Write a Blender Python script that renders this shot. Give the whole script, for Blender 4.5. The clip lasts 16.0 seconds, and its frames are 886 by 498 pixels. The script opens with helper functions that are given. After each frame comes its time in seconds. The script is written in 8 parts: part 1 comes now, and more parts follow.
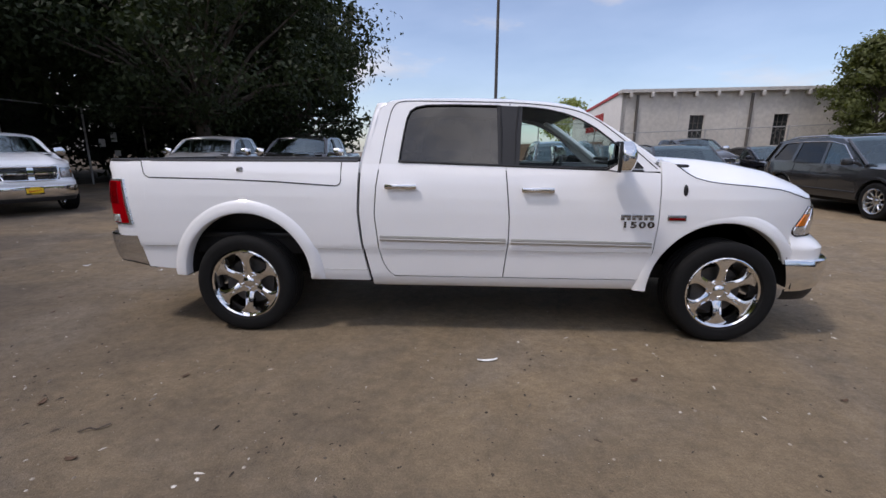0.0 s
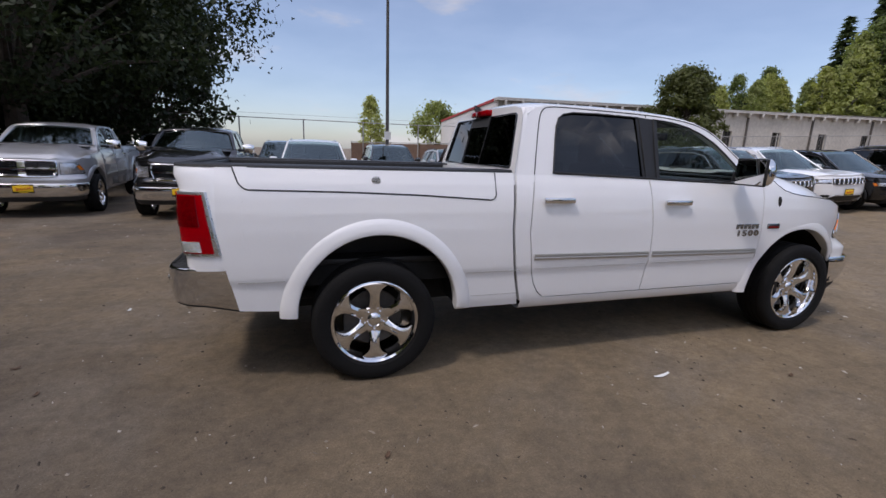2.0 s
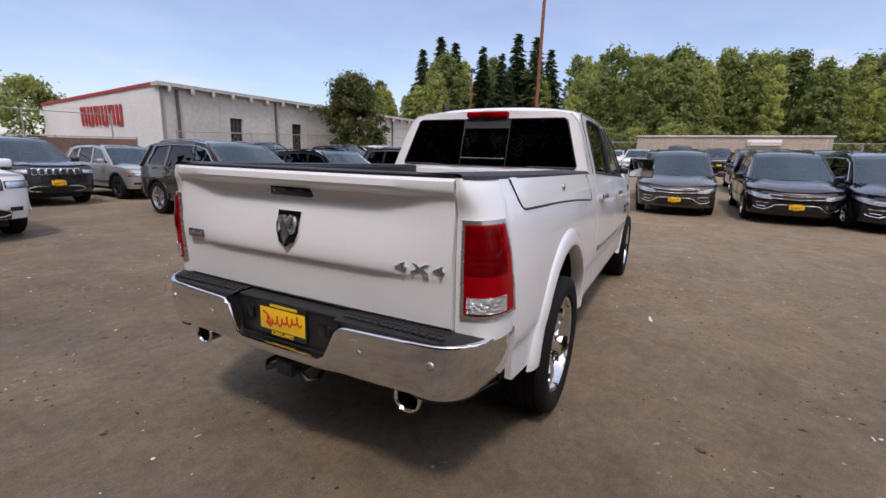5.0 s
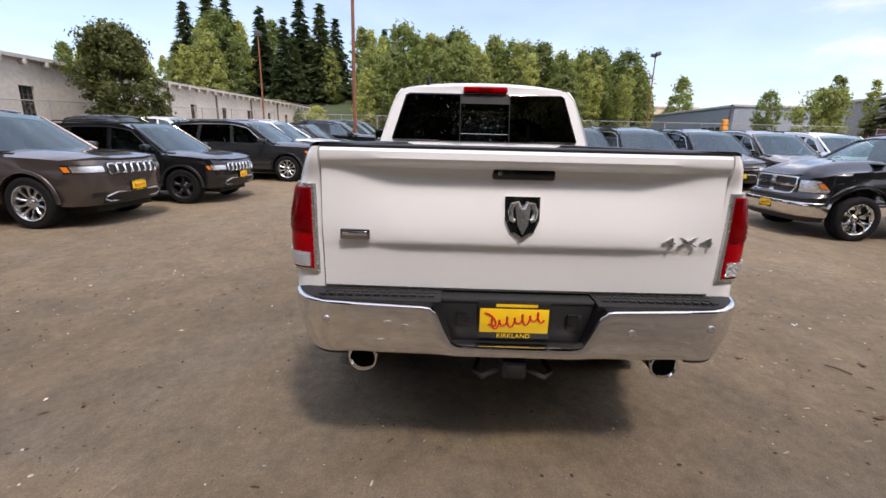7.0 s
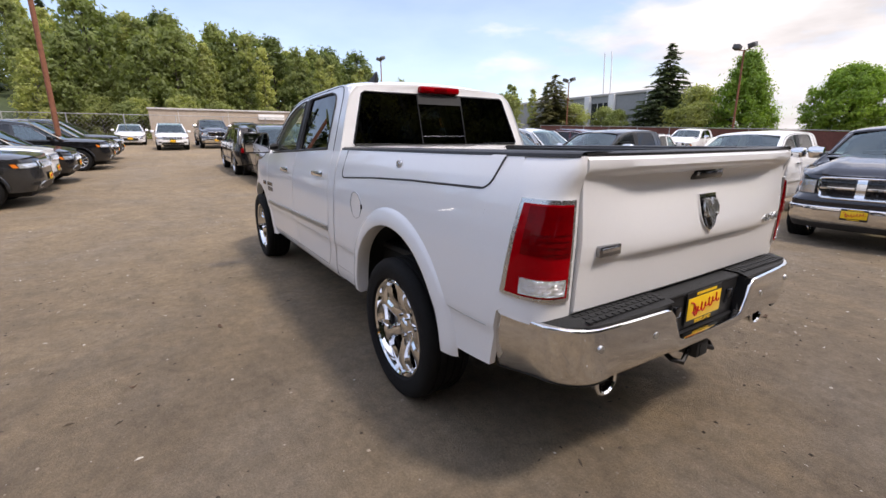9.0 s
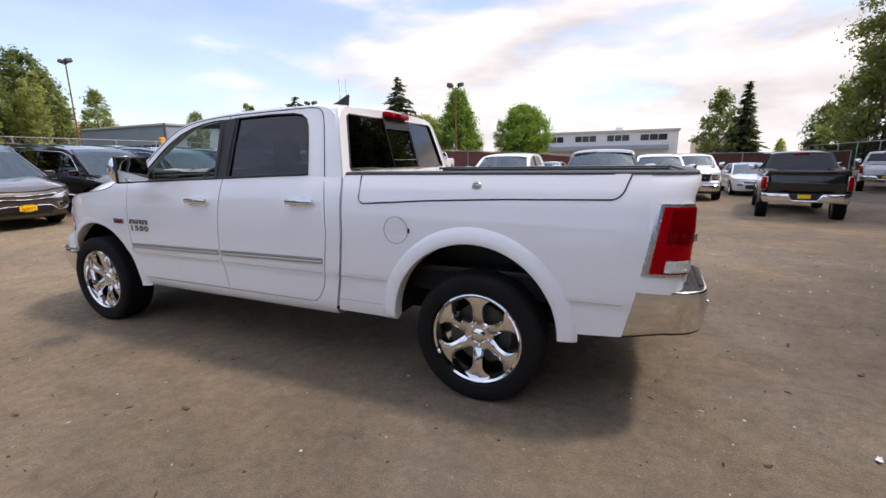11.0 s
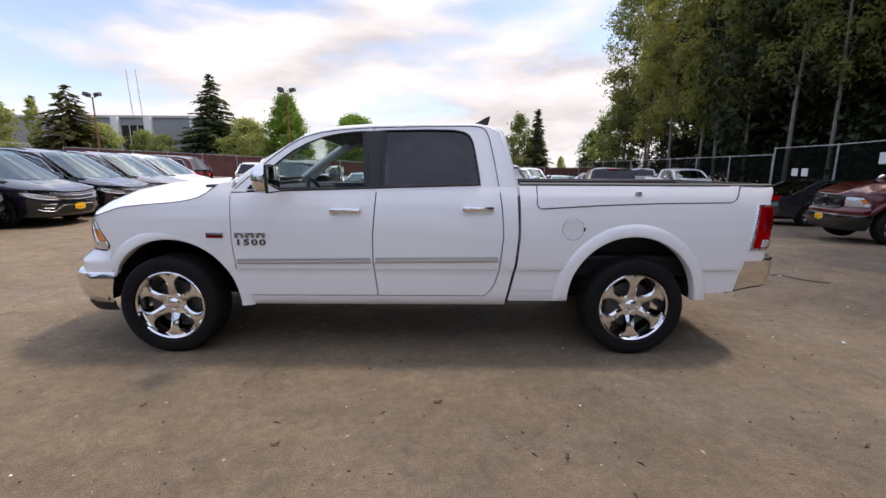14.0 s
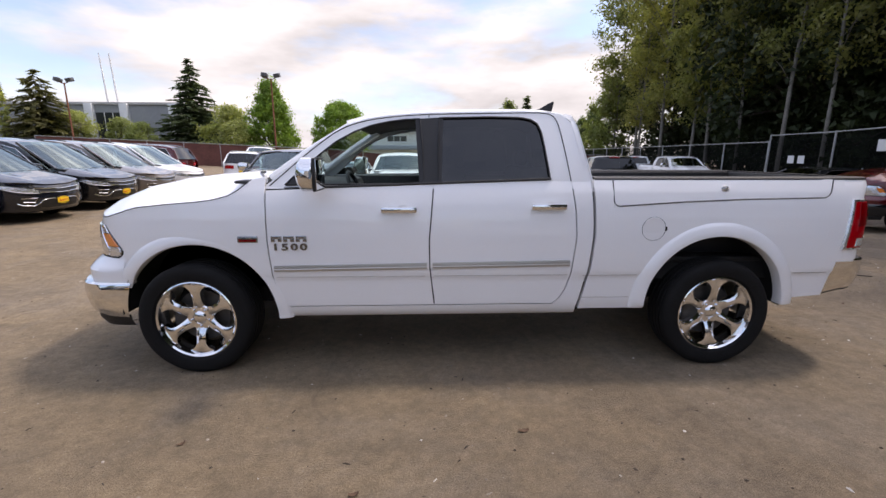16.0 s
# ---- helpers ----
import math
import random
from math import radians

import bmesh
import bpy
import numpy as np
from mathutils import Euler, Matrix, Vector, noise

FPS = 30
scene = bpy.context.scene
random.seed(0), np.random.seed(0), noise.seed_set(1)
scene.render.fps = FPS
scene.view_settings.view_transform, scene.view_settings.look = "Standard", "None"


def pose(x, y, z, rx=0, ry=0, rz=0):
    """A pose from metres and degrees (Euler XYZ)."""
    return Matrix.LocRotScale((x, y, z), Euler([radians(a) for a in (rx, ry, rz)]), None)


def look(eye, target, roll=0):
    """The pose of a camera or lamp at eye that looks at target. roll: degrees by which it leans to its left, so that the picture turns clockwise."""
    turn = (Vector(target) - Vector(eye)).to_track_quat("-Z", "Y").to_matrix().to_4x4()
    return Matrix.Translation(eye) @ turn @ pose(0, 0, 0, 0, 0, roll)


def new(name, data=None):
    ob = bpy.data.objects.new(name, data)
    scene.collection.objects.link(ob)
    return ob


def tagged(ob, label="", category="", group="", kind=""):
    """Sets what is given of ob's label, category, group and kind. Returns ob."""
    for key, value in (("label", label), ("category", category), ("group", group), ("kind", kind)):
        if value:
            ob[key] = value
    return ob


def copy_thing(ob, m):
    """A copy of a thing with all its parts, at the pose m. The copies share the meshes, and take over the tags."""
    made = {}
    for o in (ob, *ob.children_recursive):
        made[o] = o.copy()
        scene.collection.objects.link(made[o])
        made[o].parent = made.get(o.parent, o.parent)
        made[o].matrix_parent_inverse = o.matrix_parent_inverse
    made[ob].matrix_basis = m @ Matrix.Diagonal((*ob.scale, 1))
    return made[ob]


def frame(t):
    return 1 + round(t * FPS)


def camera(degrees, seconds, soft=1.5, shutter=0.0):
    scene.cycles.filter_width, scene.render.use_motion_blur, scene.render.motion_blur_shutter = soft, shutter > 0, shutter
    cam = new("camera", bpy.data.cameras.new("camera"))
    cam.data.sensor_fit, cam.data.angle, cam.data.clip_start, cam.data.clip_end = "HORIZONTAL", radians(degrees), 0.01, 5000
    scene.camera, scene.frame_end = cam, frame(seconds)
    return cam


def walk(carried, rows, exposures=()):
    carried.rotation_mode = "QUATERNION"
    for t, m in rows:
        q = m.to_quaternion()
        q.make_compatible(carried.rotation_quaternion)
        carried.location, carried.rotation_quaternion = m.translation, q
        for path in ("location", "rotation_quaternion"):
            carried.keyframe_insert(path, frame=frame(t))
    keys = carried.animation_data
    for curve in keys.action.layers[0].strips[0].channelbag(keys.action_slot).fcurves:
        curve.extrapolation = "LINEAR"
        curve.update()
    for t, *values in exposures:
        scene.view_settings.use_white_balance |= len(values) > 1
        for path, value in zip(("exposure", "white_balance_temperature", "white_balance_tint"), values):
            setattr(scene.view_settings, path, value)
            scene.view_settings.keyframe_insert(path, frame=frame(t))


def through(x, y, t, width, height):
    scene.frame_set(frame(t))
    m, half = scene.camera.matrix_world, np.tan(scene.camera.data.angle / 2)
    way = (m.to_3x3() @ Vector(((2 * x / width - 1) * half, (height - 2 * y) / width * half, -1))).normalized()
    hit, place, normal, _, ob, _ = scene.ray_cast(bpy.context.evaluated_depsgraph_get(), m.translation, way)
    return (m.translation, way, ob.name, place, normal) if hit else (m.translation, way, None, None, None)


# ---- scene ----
cam = camera(91.3, 16.0)
PATH = [
    (0, (-0.101, -4.28, 1.468), (-0.204, -2.331, 1.028), 0.2),
    (0.5, (-0.598, -4.168, 1.415), (-0.579, -2.217, 0.972), -0.1),
    (1, (-1.189, -4.031, 1.473), (-1.018, -2.08, 1.066), 1.2),
    (1.5, (-1.745, -3.874, 1.448), (-1.355, -1.959, 1.022), 1.4),
    (2, (-2.276, -3.64, 1.507), (-1.701, -1.775, 1.071), 1.9),
    (2.5, (-2.819, -3.447, 1.498), (-2.015, -1.676, 1.032), 0.9),
    (3, (-3.223, -3.108, 1.464), (-2.192, -1.463, 0.983), 0.1),
    (3.5, (-3.58, -2.745, 1.449), (-2.385, -1.226, 0.933), 5.0),
    (4, (-3.838, -2.323, 1.437), (-2.452, -0.954, 0.984), 2.4),
    (4.2, (-3.944, -2.142, 1.446), (-2.468, -0.867, 1.003), 2.3),
    (6.3, (-4.741, -0.349, 1.432), (-2.817, -0.017, 0.999), 1.3),
    (6.5, (-4.74, -0.164, 1.397), (-2.809, 0.066, 0.932), 2.0),
    (7, (-4.705, 0.289, 1.419), (-2.765, 0.307, 0.933), 1.4),
    (7.5, (-4.669, 0.756, 1.442), (-2.742, 0.526, 0.959), 1.5),
    (8, (-4.467, 1.201, 1.431), (-2.562, 0.807, 0.968), 0.5),
    (8.5, (-4.249, 1.629, 1.422), (-2.431, 0.931, 0.968), 0.2),
    (9, (-3.987, 1.983, 1.438), (-2.353, 0.935, 0.956), -0.3),
    (9.5, (-3.728, 2.289, 1.45), (-2.323, 0.949, 0.973), 0.8),
    (9.7, (-3.635, 2.435, 1.454), (-2.352, 0.966, 1.014), 1.1),
    (11.8, (-2.073, 3.691, 1.503), (-1.407, 1.851, 1.088), -0.3),
    (12, (-1.912, 3.774, 1.515), (-1.292, 1.92, 1.096), 0.3),
    (12.5, (-1.475, 3.996, 1.525), (-1.011, 2.1, 1.09), 0.3),
    (13, (-1.024, 4.11, 1.52), (-0.716, 2.177, 1.11), -1.4),
    (13.5, (-0.645, 4.288, 1.543), (-0.521, 2.326, 1.172), -1.5),
    (14, (-0.319, 4.368, 1.517), (-0.326, 2.401, 1.15), 0.3),
    (14.5, (-0.047, 4.395, 1.547), (-0.113, 2.432, 1.166), 1.6),
    (15, (0.155, 4.43, 1.564), (0.079, 2.474, 1.15), -0.1),
    (15.5, (0.228, 4.308, 1.547), (0.111, 2.358, 1.12), 0.4),
    (16, (0.252, 3.946, 1.549), (0.176, 1.992, 1.129), 0.1),
]
walk(cam, [(t, look(eye, target, roll)) for t, eye, target, roll in PATH],
     exposures=((0.0, 0.99, 6600, 17), (2.0, 0.81, 6550, 18), (4.0, 0.85, 6600, 20), (6.5, 1.60, 7050, 17), (9.5, 1.57, 7050, 17), (12.0, 1.54, 7050, 18), (13.0, 1.48, 7050, 18), (16.0, 1.51, 7100, 19)))

# ---- light ----
SUN_WAY = Vector((-0.52, -0.26, 1.0)).normalized()          # towards the sun
world = bpy.data.worlds.new("sky")
scene.world = world
world.use_nodes = True
wn, wl = world.node_tree.nodes, world.node_tree.links
wn.clear()
w_out = wn.new("ShaderNodeOutputWorld")
w_bg = wn.new("ShaderNodeBackground")
w_sky = wn.new("ShaderNodeTexSky")
w_sky.sky_type = "NISHITA"
w_sky.sun_disc = False
w_sky.sun_elevation = math.asin(SUN_WAY.z)
w_sky.sun_rotation = math.atan2(SUN_WAY.x, SUN_WAY.y)
w_sky.dust_density, w_sky.ozone_density = 1.0, 2.0
w_co = wn.new("ShaderNodeTexCoord")
w_sep = wn.new("ShaderNodeSeparateXYZ")
wl.new(w_co.outputs["Generated"], w_sep.inputs[0])
# thin clouds: noise on the sky dome flattened towards the horizon
w_map = wn.new("ShaderNodeMapping")
w_map.inputs["Scale"].default_value = (1.0, 1.0, 3.2)
w_map.inputs["Location"].default_value = (0.35, 0.1, 0.2)
wl.new(w_co.outputs["Generated"], w_map.inputs[0])
w_no = wn.new("ShaderNodeTexNoise")
w_no.inputs["Scale"].default_value, w_no.inputs["Detail"].default_value, w_no.inputs["Roughness"].default_value = 2.3, 7.0, 0.56
wl.new(w_map.outputs[0], w_no.inputs["Vector"])
# cover grows towards the south (-y)
w_cov = wn.new("ShaderNodeMath")
w_cov.operation = "MULTIPLY_ADD"
w_cov.inputs[1].default_value = -0.095
w_covx = wn.new("ShaderNodeMath")                            # and towards the west (-x)
w_covx.operation = "MULTIPLY"
w_covx.inputs[1].default_value = -0.10
wl.new(w_sep.outputs[0], w_covx.inputs[0]), wl.new(w_covx.outputs[0], w_cov.inputs[2])
wl.new(w_sep.outputs[1], w_cov.inputs[0])
w_low = wn.new("ShaderNodeMath")                             # and towards the horizon
w_low.operation = "MULTIPLY_ADD"
w_low.inputs[1].default_value, w_low.inputs[2].default_value = -0.22, 0.07
wl.new(w_sep.outputs[2], w_low.inputs[0])
w_add = wn.new("ShaderNodeMath")
wl.new(w_cov.outputs[0], w_add.inputs[0])
wl.new(w_no.outputs["Fac"], w_add.inputs[1])
w_add2 = wn.new("ShaderNodeMath")
wl.new(w_add.outputs[0], w_add2.inputs[0])
wl.new(w_low.outputs[0], w_add2.inputs[1])
w_ramp = wn.new("ShaderNodeValToRGB")
w_ramp.color_ramp.elements[0].position, w_ramp.color_ramp.elements[1].position = 0.49, 0.64
w_ramp.color_ramp.elements[0].color = (0.20, 0.20, 0.20, 1)
wl.new(w_add2.outputs[0], w_ramp.inputs[0])
w_mix = wn.new("ShaderNodeMix")
w_mix.data_type = "RGBA"
w_el = wn.new("ShaderNodeMapRange")                          # clouds brighten towards the zenith
w_el.inputs["From Min"].default_value, w_el.inputs["From Max"].default_value = 0.31, 0.46
w_el.inputs["To Min"].default_value, w_el.inputs["To Max"].default_value = 3.2, 9.0
wl.new(w_sep.outputs[2], w_el.inputs["Value"])
w_no2 = wn.new("ShaderNodeTexNoise")                         # grey undersides
w_no2.inputs["Scale"].default_value, w_no2.inputs["Detail"].default_value = 4.5, 5.0
wl.new(w_map.outputs[0], w_no2.inputs["Vector"])
w_sh = wn.new("ShaderNodeMapRange")
w_sh.inputs["From Min"].default_value, w_sh.inputs["From Max"].default_value = 0.35, 0.65
w_sh.inputs["To Min"].default_value, w_sh.inputs["To Max"].default_value = 0.72, 1.12
wl.new(w_no2.outputs["Fac"], w_sh.inputs["Value"])
w_lum = wn.new("ShaderNodeMath")
w_lum.operation = "MULTIPLY"
wl.new(w_el.outputs[0], w_lum.inputs[0]), wl.new(w_sh.outputs[0], w_lum.inputs[1])
w_comb = wn.new("ShaderNodeCombineColor")
for k_ in range(3):
    w_tint = wn.new("ShaderNodeMath")                        # cloud white, a little cool
    w_tint.operation = "MULTIPLY"
    w_tint.inputs[1].default_value = (0.985, 1.0, 1.045)[k_]
    wl.new(w_lum.outputs[0], w_tint.inputs[0]), wl.new(w_tint.outputs[0], w_comb.inputs[k_])
wl.new(w_comb.outputs[0], w_mix.inputs["B"])
wl.new(w_ramp.outputs[0], w_mix.inputs["Factor"])
w_deep = wn.new("ShaderNodeMix")                             # hazy air dims the blue
w_deep.data_type, w_deep.blend_type = "RGBA", "MULTIPLY"
w_clear = wn.new("ShaderNodeMapRange")                       # but not higher up
w_clear.inputs["From Min"].default_value, w_clear.inputs["From Max"].default_value = 0.34, 0.60
w_clear.inputs["To Min"].default_value, w_clear.inputs["To Max"].default_value = 1.0, 0.0
wl.new(w_sep.outputs[2], w_clear.inputs["Value"]), wl.new(w_clear.outputs[0], w_deep.inputs["Factor"])
w_deep.inputs["B"].default_value = (0.70, 0.74, 0.79, 1)
wl.new(w_sky.outputs[0], w_deep.inputs["A"]), wl.new(w_deep.outputs["Result"], w_mix.inputs["A"])
wl.new(w_mix.outputs["Result"], w_bg.inputs["Color"])
w_bg.inputs["Strength"].default_value = 0.112
wl.new(w_bg.outputs[0], w_out.inputs["Surface"])

sun = new("sun", bpy.data.lights.new("sun", "SUN"))
sun.data.energy, sun.data.angle, sun.data.color = 0.88, radians(7), (1.0, 0.96, 0.9)
sun.matrix_world = look((0, 0, 30), Vector((0, 0, 30)) - SUN_WAY)

# ---- materials ----
def material(name, color, rough=0.5, metal=0.0, coat=0.0, bump=0.0, scale=20.0, vary=0.0, vscale=1.5, spec=0.5, dark=0.75, rvary=0.0, island=0.0):
    """Principled material with two scales of variation in colour, roughness and relief."""
    m = bpy.data.materials.new(name)
    m.use_nodes = True
    n, k = m.node_tree.nodes, m.node_tree.links
    b = n["Principled BSDF"]
    b.inputs["Base Color"].default_value = (*color, 1)
    b.inputs["Roughness"].default_value, b.inputs["Metallic"].default_value = rough, metal
    b.inputs["Coat Weight"].default_value, b.inputs["Coat Roughness"].default_value = coat, 0.03
    b.inputs["Specular IOR Level"].default_value = spec
    co = n.new("ShaderNodeTexCoord")
    if vary or rvary:
        big, fine = n.new("ShaderNodeTexNoise"), n.new("ShaderNodeTexNoise")
        big.inputs["Scale"].default_value, big.inputs["Detail"].default_value = vscale, 5
        fine.inputs["Scale"].default_value, fine.inputs["Detail"].default_value = scale, 4
        k.new(co.outputs["Object"], big.inputs["Vector"]), k.new(co.outputs["Object"], fine.inputs["Vector"])
        mean = n.new("ShaderNodeMath")
        mean.operation = "MULTIPLY_ADD"
        mean.inputs[1].default_value = 0.5
        half = n.new("ShaderNodeMath")
        half.operation = "MULTIPLY"
        half.inputs[1].default_value = 0.5
        k.new(big.outputs["Fac"], mean.inputs[0]), k.new(fine.outputs["Fac"], half.inputs[0]), k.new(half.outputs[0], mean.inputs[2])
        if vary:
            mix = n.new("ShaderNodeMix")
            mix.data_type = "RGBA"
            lo, hi = 1 - vary, 1 + vary
            mix.inputs["A"].default_value = (*[c * lo * dark / 0.75 for c in color], 1)
            mix.inputs["B"].default_value = (*[min(1, c * hi) for c in color], 1)
            rng = n.new("ShaderNodeMapRange")
            rng.inputs["From Min"].default_value, rng.inputs["From Max"].default_value = 0.32, 0.68
            k.new(mean.outputs[0], rng.inputs["Value"]), k.new(rng.outputs[0], mix.inputs["Factor"])
            k.new(mix.outputs["Result"], b.inputs["Base Color"])
        if rvary:
            rr = n.new("ShaderNodeMapRange")
            rr.inputs["From Min"].default_value, rr.inputs["From Max"].default_value = 0.3, 0.7
            rr.inputs["To Min"].default_value, rr.inputs["To Max"].default_value = max(0, rough - rvary), min(1, rough + rvary)
            k.new(mean.outputs[0], rr.inputs["Value"]), k.new(rr.outputs[0], b.inputs["Roughness"])
    if bump:
        fine2 = n.new("ShaderNodeTexNoise")
        fine2.inputs["Scale"].default_value, fine2.inputs["Detail"].default_value = scale * 1.5, 6
        k.new(co.outputs["Object"], fine2.inputs["Vector"])
        bp = n.new("ShaderNodeBump")
        bp.inputs["Strength"].default_value, bp.inputs["Distance"].default_value = bump, 0.02
        k.new(fine2.outputs["Fac"], bp.inputs["Height"]), k.new(bp.outputs[0], b.inputs["Normal"])
    return m


def glass(name, tint, gloss_rough=0.0, ior=1.5, tone=(1.0, 1.0, 1.0)):
    """A thin pane: tinted see-through with a mirror coat that grows at shallow angles."""
    m = bpy.data.materials.new(name)
    m.use_nodes = True
    n, k = m.node_tree.nodes, m.node_tree.links
    n.clear()
    out, mix, tr, gl, fr = (n.new(t) for t in ("ShaderNodeOutputMaterial", "ShaderNodeMixShader", "ShaderNodeBsdfTransparent", "ShaderNodeBsdfGlossy", "ShaderNodeLayerWeight"))
    tr.inputs["Color"].default_value = (*tint, 1)
    gl.inputs["Roughness"].default_value = gloss_rough
    gl.inputs["Color"].default_value = (*tone, 1)
    fr.inputs["Blend"].default_value = 0.5
    base = ((ior - 1) / (ior + 1)) ** 2
    steep, amount = n.new("ShaderNodeMath"), n.new("ShaderNodeMath")
    steep.operation, amount.operation = "POWER", "MULTIPLY_ADD"
    steep.inputs[1].default_value = 5.0
    amount.inputs[1].default_value, amount.inputs[2].default_value = 1 - base, base
    k.new(fr.outputs["Facing"], steep.inputs[0]), k.new(steep.outputs[0], amount.inputs[0])
    k.new(amount.outputs[0], mix.inputs[0]), k.new(tr.outputs[0], mix.inputs[1]), k.new(gl.outputs[0], mix.inputs[2])
    k.new(mix.outputs[0], out.inputs["Surface"])
    return m


def woven(name, color, cover):
    """Open mesh cloth: dull threads with the light passing between them."""
    m = material(name, color, rough=0.95, vary=0.5, scale=8, vscale=0.6, spec=0.05)
    n, k = m.node_tree.nodes, m.node_tree.links
    tr, mx, no, mr = (n.new(t) for t in ("ShaderNodeBsdfTransparent", "ShaderNodeMixShader", "ShaderNodeTexNoise", "ShaderNodeMapRange"))
    no.inputs["Scale"].default_value = 0.9
    mr.inputs["To Min"].default_value, mr.inputs["To Max"].default_value = cover - 0.12, cover + 0.12
    k.new(no.outputs["Fac"], mr.inputs["Value"]), k.new(mr.outputs[0], mx.inputs[0])
    k.new(tr.outputs[0], mx.inputs[1]), k.new(n["Principled BSDF"].outputs[0], mx.inputs[2])
    k.new(mx.outputs[0], n["Material Output"].inputs["Surface"])
    return m


PAINTS = {}


def paint(name, color, metal=0.0, rough=0.35):
    if name not in PAINTS:
        PAINTS[name] = material(name + "_paint", color, rough=rough if color[1] > 0.4 else 0.22, metal=metal, coat=1.0, spec=0.5 if color[1] > 0.4 else 0.3, vary=0.035, scale=260, vscale=0.9, rvary=0.04)
    return PAINTS[name]


WHITE = paint("white", (0.86, 0.865, 0.87), rough=0.4)
CHROME = material("chrome", (0.80, 0.80, 0.80), rough=0.055, metal=1.0, rvary=0.03, scale=40, vscale=3)
BUMPER = material("bumper_chrome", (0.80, 0.79, 0.78), rough=0.07, metal=1.0, rvary=0.03, scale=30, vscale=2.5, vary=0.06)
DARK_CHROME = material("dark_chrome", (0.32, 0.32, 0.33), rough=0.18, metal=1.0)
SILVER = material("silver_trim", (0.62, 0.62, 0.61), rough=0.28, metal=0.9, rvary=0.05)
STRIP = material("moulding_strip", (0.46, 0.45, 0.42), rough=0.3, metal=0.7)
BLACK = material("black_plastic", (0.012, 0.012, 0.013), rough=0.5, bump=0.15, scale=300, vary=0.2, vscale=4)
GLOSSBLACK = material("gloss_black", (0.008, 0.008, 0.009), rough=0.12, coat=0.6)
GAP = material("panel_gap", (0.01, 0.01, 0.01), rough=0.9)
STEPPAD = material("step_pad_plastic", (0.014, 0.015, 0.016), rough=0.7, bump=0.4, scale=160, vary=0.2, vscale=6)
RUBBER = material("tyre_rubber", (0.007, 0.007, 0.0072), rough=0.8, spec=0.25, bump=0.35, scale=90, vary=0.3, vscale=5)
ALLOY = material("alloy", (0.55, 0.56, 0.57), rough=0.25, metal=1.0)
DARKALLOY = material("dark_alloy", (0.05, 0.05, 0.055), rough=0.35, metal=0.7)
IRON = material("brake_iron", (0.10, 0.095, 0.09), rough=0.6, metal=0.8, vary=0.3)
UNDER = material("underbody", (0.012, 0.012, 0.012), rough=0.9, vary=0.3)
REDLENS = material("red_lens", (0.34, 0.0006, 0.004), rough=0.08, coat=0.0, spec=0.12, vary=0.12, scale=60, vscale=8)
DARKRED = material("dark_red_lens", (0.16, 0.0004, 0.002), rough=0.08, coat=0.0, spec=0.12, vary=0.3, scale=40, vscale=9)
CLEARLENS = material("clear_lens", (0.78, 0.78, 0.77), rough=0.16, metal=0.85, coat=0.6, bump=1.0, scale=55)
AMBER = material("amber_lens", (0.75, 0.20, 0.02), rough=0.15, coat=1.0)
HEADLENS = material("headlamp_reflector", (0.72, 0.74, 0.77), rough=0.1, metal=0.8, coat=1.0, bump=0.5, scale=18)
YELLOW = material("yellow_plate", (0.92, 0.58, 0.015), rough=0.45, vary=0.05)
PLATERED = material("red_print", (0.60, 0.02, 0.015), rough=0.5)
PLATEBLACK = material("black_print", (0.012, 0.011, 0.010), rough=0.5)
SEAT = material("seat_cloth", (0.018, 0.018, 0.019), rough=0.85, bump=0.3, scale=120, vary=0.2)
TRIMGREY = material("interior_trim", (0.035, 0.035, 0.036), rough=0.7, vary=0.15)
HEADLINER = material("headliner", (0.10, 0.095, 0.09), rough=0.9, vary=0.1)
TINTED = glass("privacy_glass", (0.035, 0.04, 0.045), ior=1.60)
REARGLASS = glass("rear_privacy_glass", (0.010, 0.011, 0.011), ior=1.55)
SLIDERGLASS = glass("slider_glass", (0.022, 0.024, 0.024), ior=1.55)
CLEAR = glass("clear_glass", (0.74, 0.82, 0.79), ior=1.32)
CARGLASS = glass("car_glass", (0.30, 0.40, 0.40), ior=2.25, tone=(0.82, 0.97, 0.98))
DOORGLASS = glass("door_glass", (0.80, 0.88, 0.85), ior=1.16)
MIRRORGLASS = material("mirror_glass", (0.85, 0.85, 0.85), rough=0.01, metal=1.0)

# ---- building helpers ----
def link_mesh(name, me, mat, parent=None, label="", smooth=35.0):
    me.materials.append(mat)
    if smooth:
        me.polygons.foreach_set("use_smooth", [True] * len(me.polygons))
        me.set_sharp_from_angle(angle=radians(smooth))
    ob = new(name, me)
    if parent is not None:
        ob.parent = parent
    if label:
        ob["label"] = label
    return ob


def part(name, bm, mat, parent=None, label="", smooth=35.0):
    """One bmesh as one mesh object under a thing or part."""
    bmesh.ops.recalc_face_normals(bm, faces=bm.faces)
    me = bpy.data.meshes.new(name)
    bm.to_mesh(me)
    bm.free()
    return link_mesh(name, me, mat, parent, label, smooth)


def raw(name, verts, faces, mat, parent=None, label="", smooth=35.0, fix=True):
    bm = bmesh.new()
    vs = [bm.verts.new(v) for v in verts]
    for f in faces:
        try:
            bm.faces.new([vs[i] for i in f])
        except ValueError:
            pass
    bmesh.ops.remove_doubles(bm, verts=bm.verts, dist=1e-5)
    return part(name, bm, mat, parent, label, smooth)


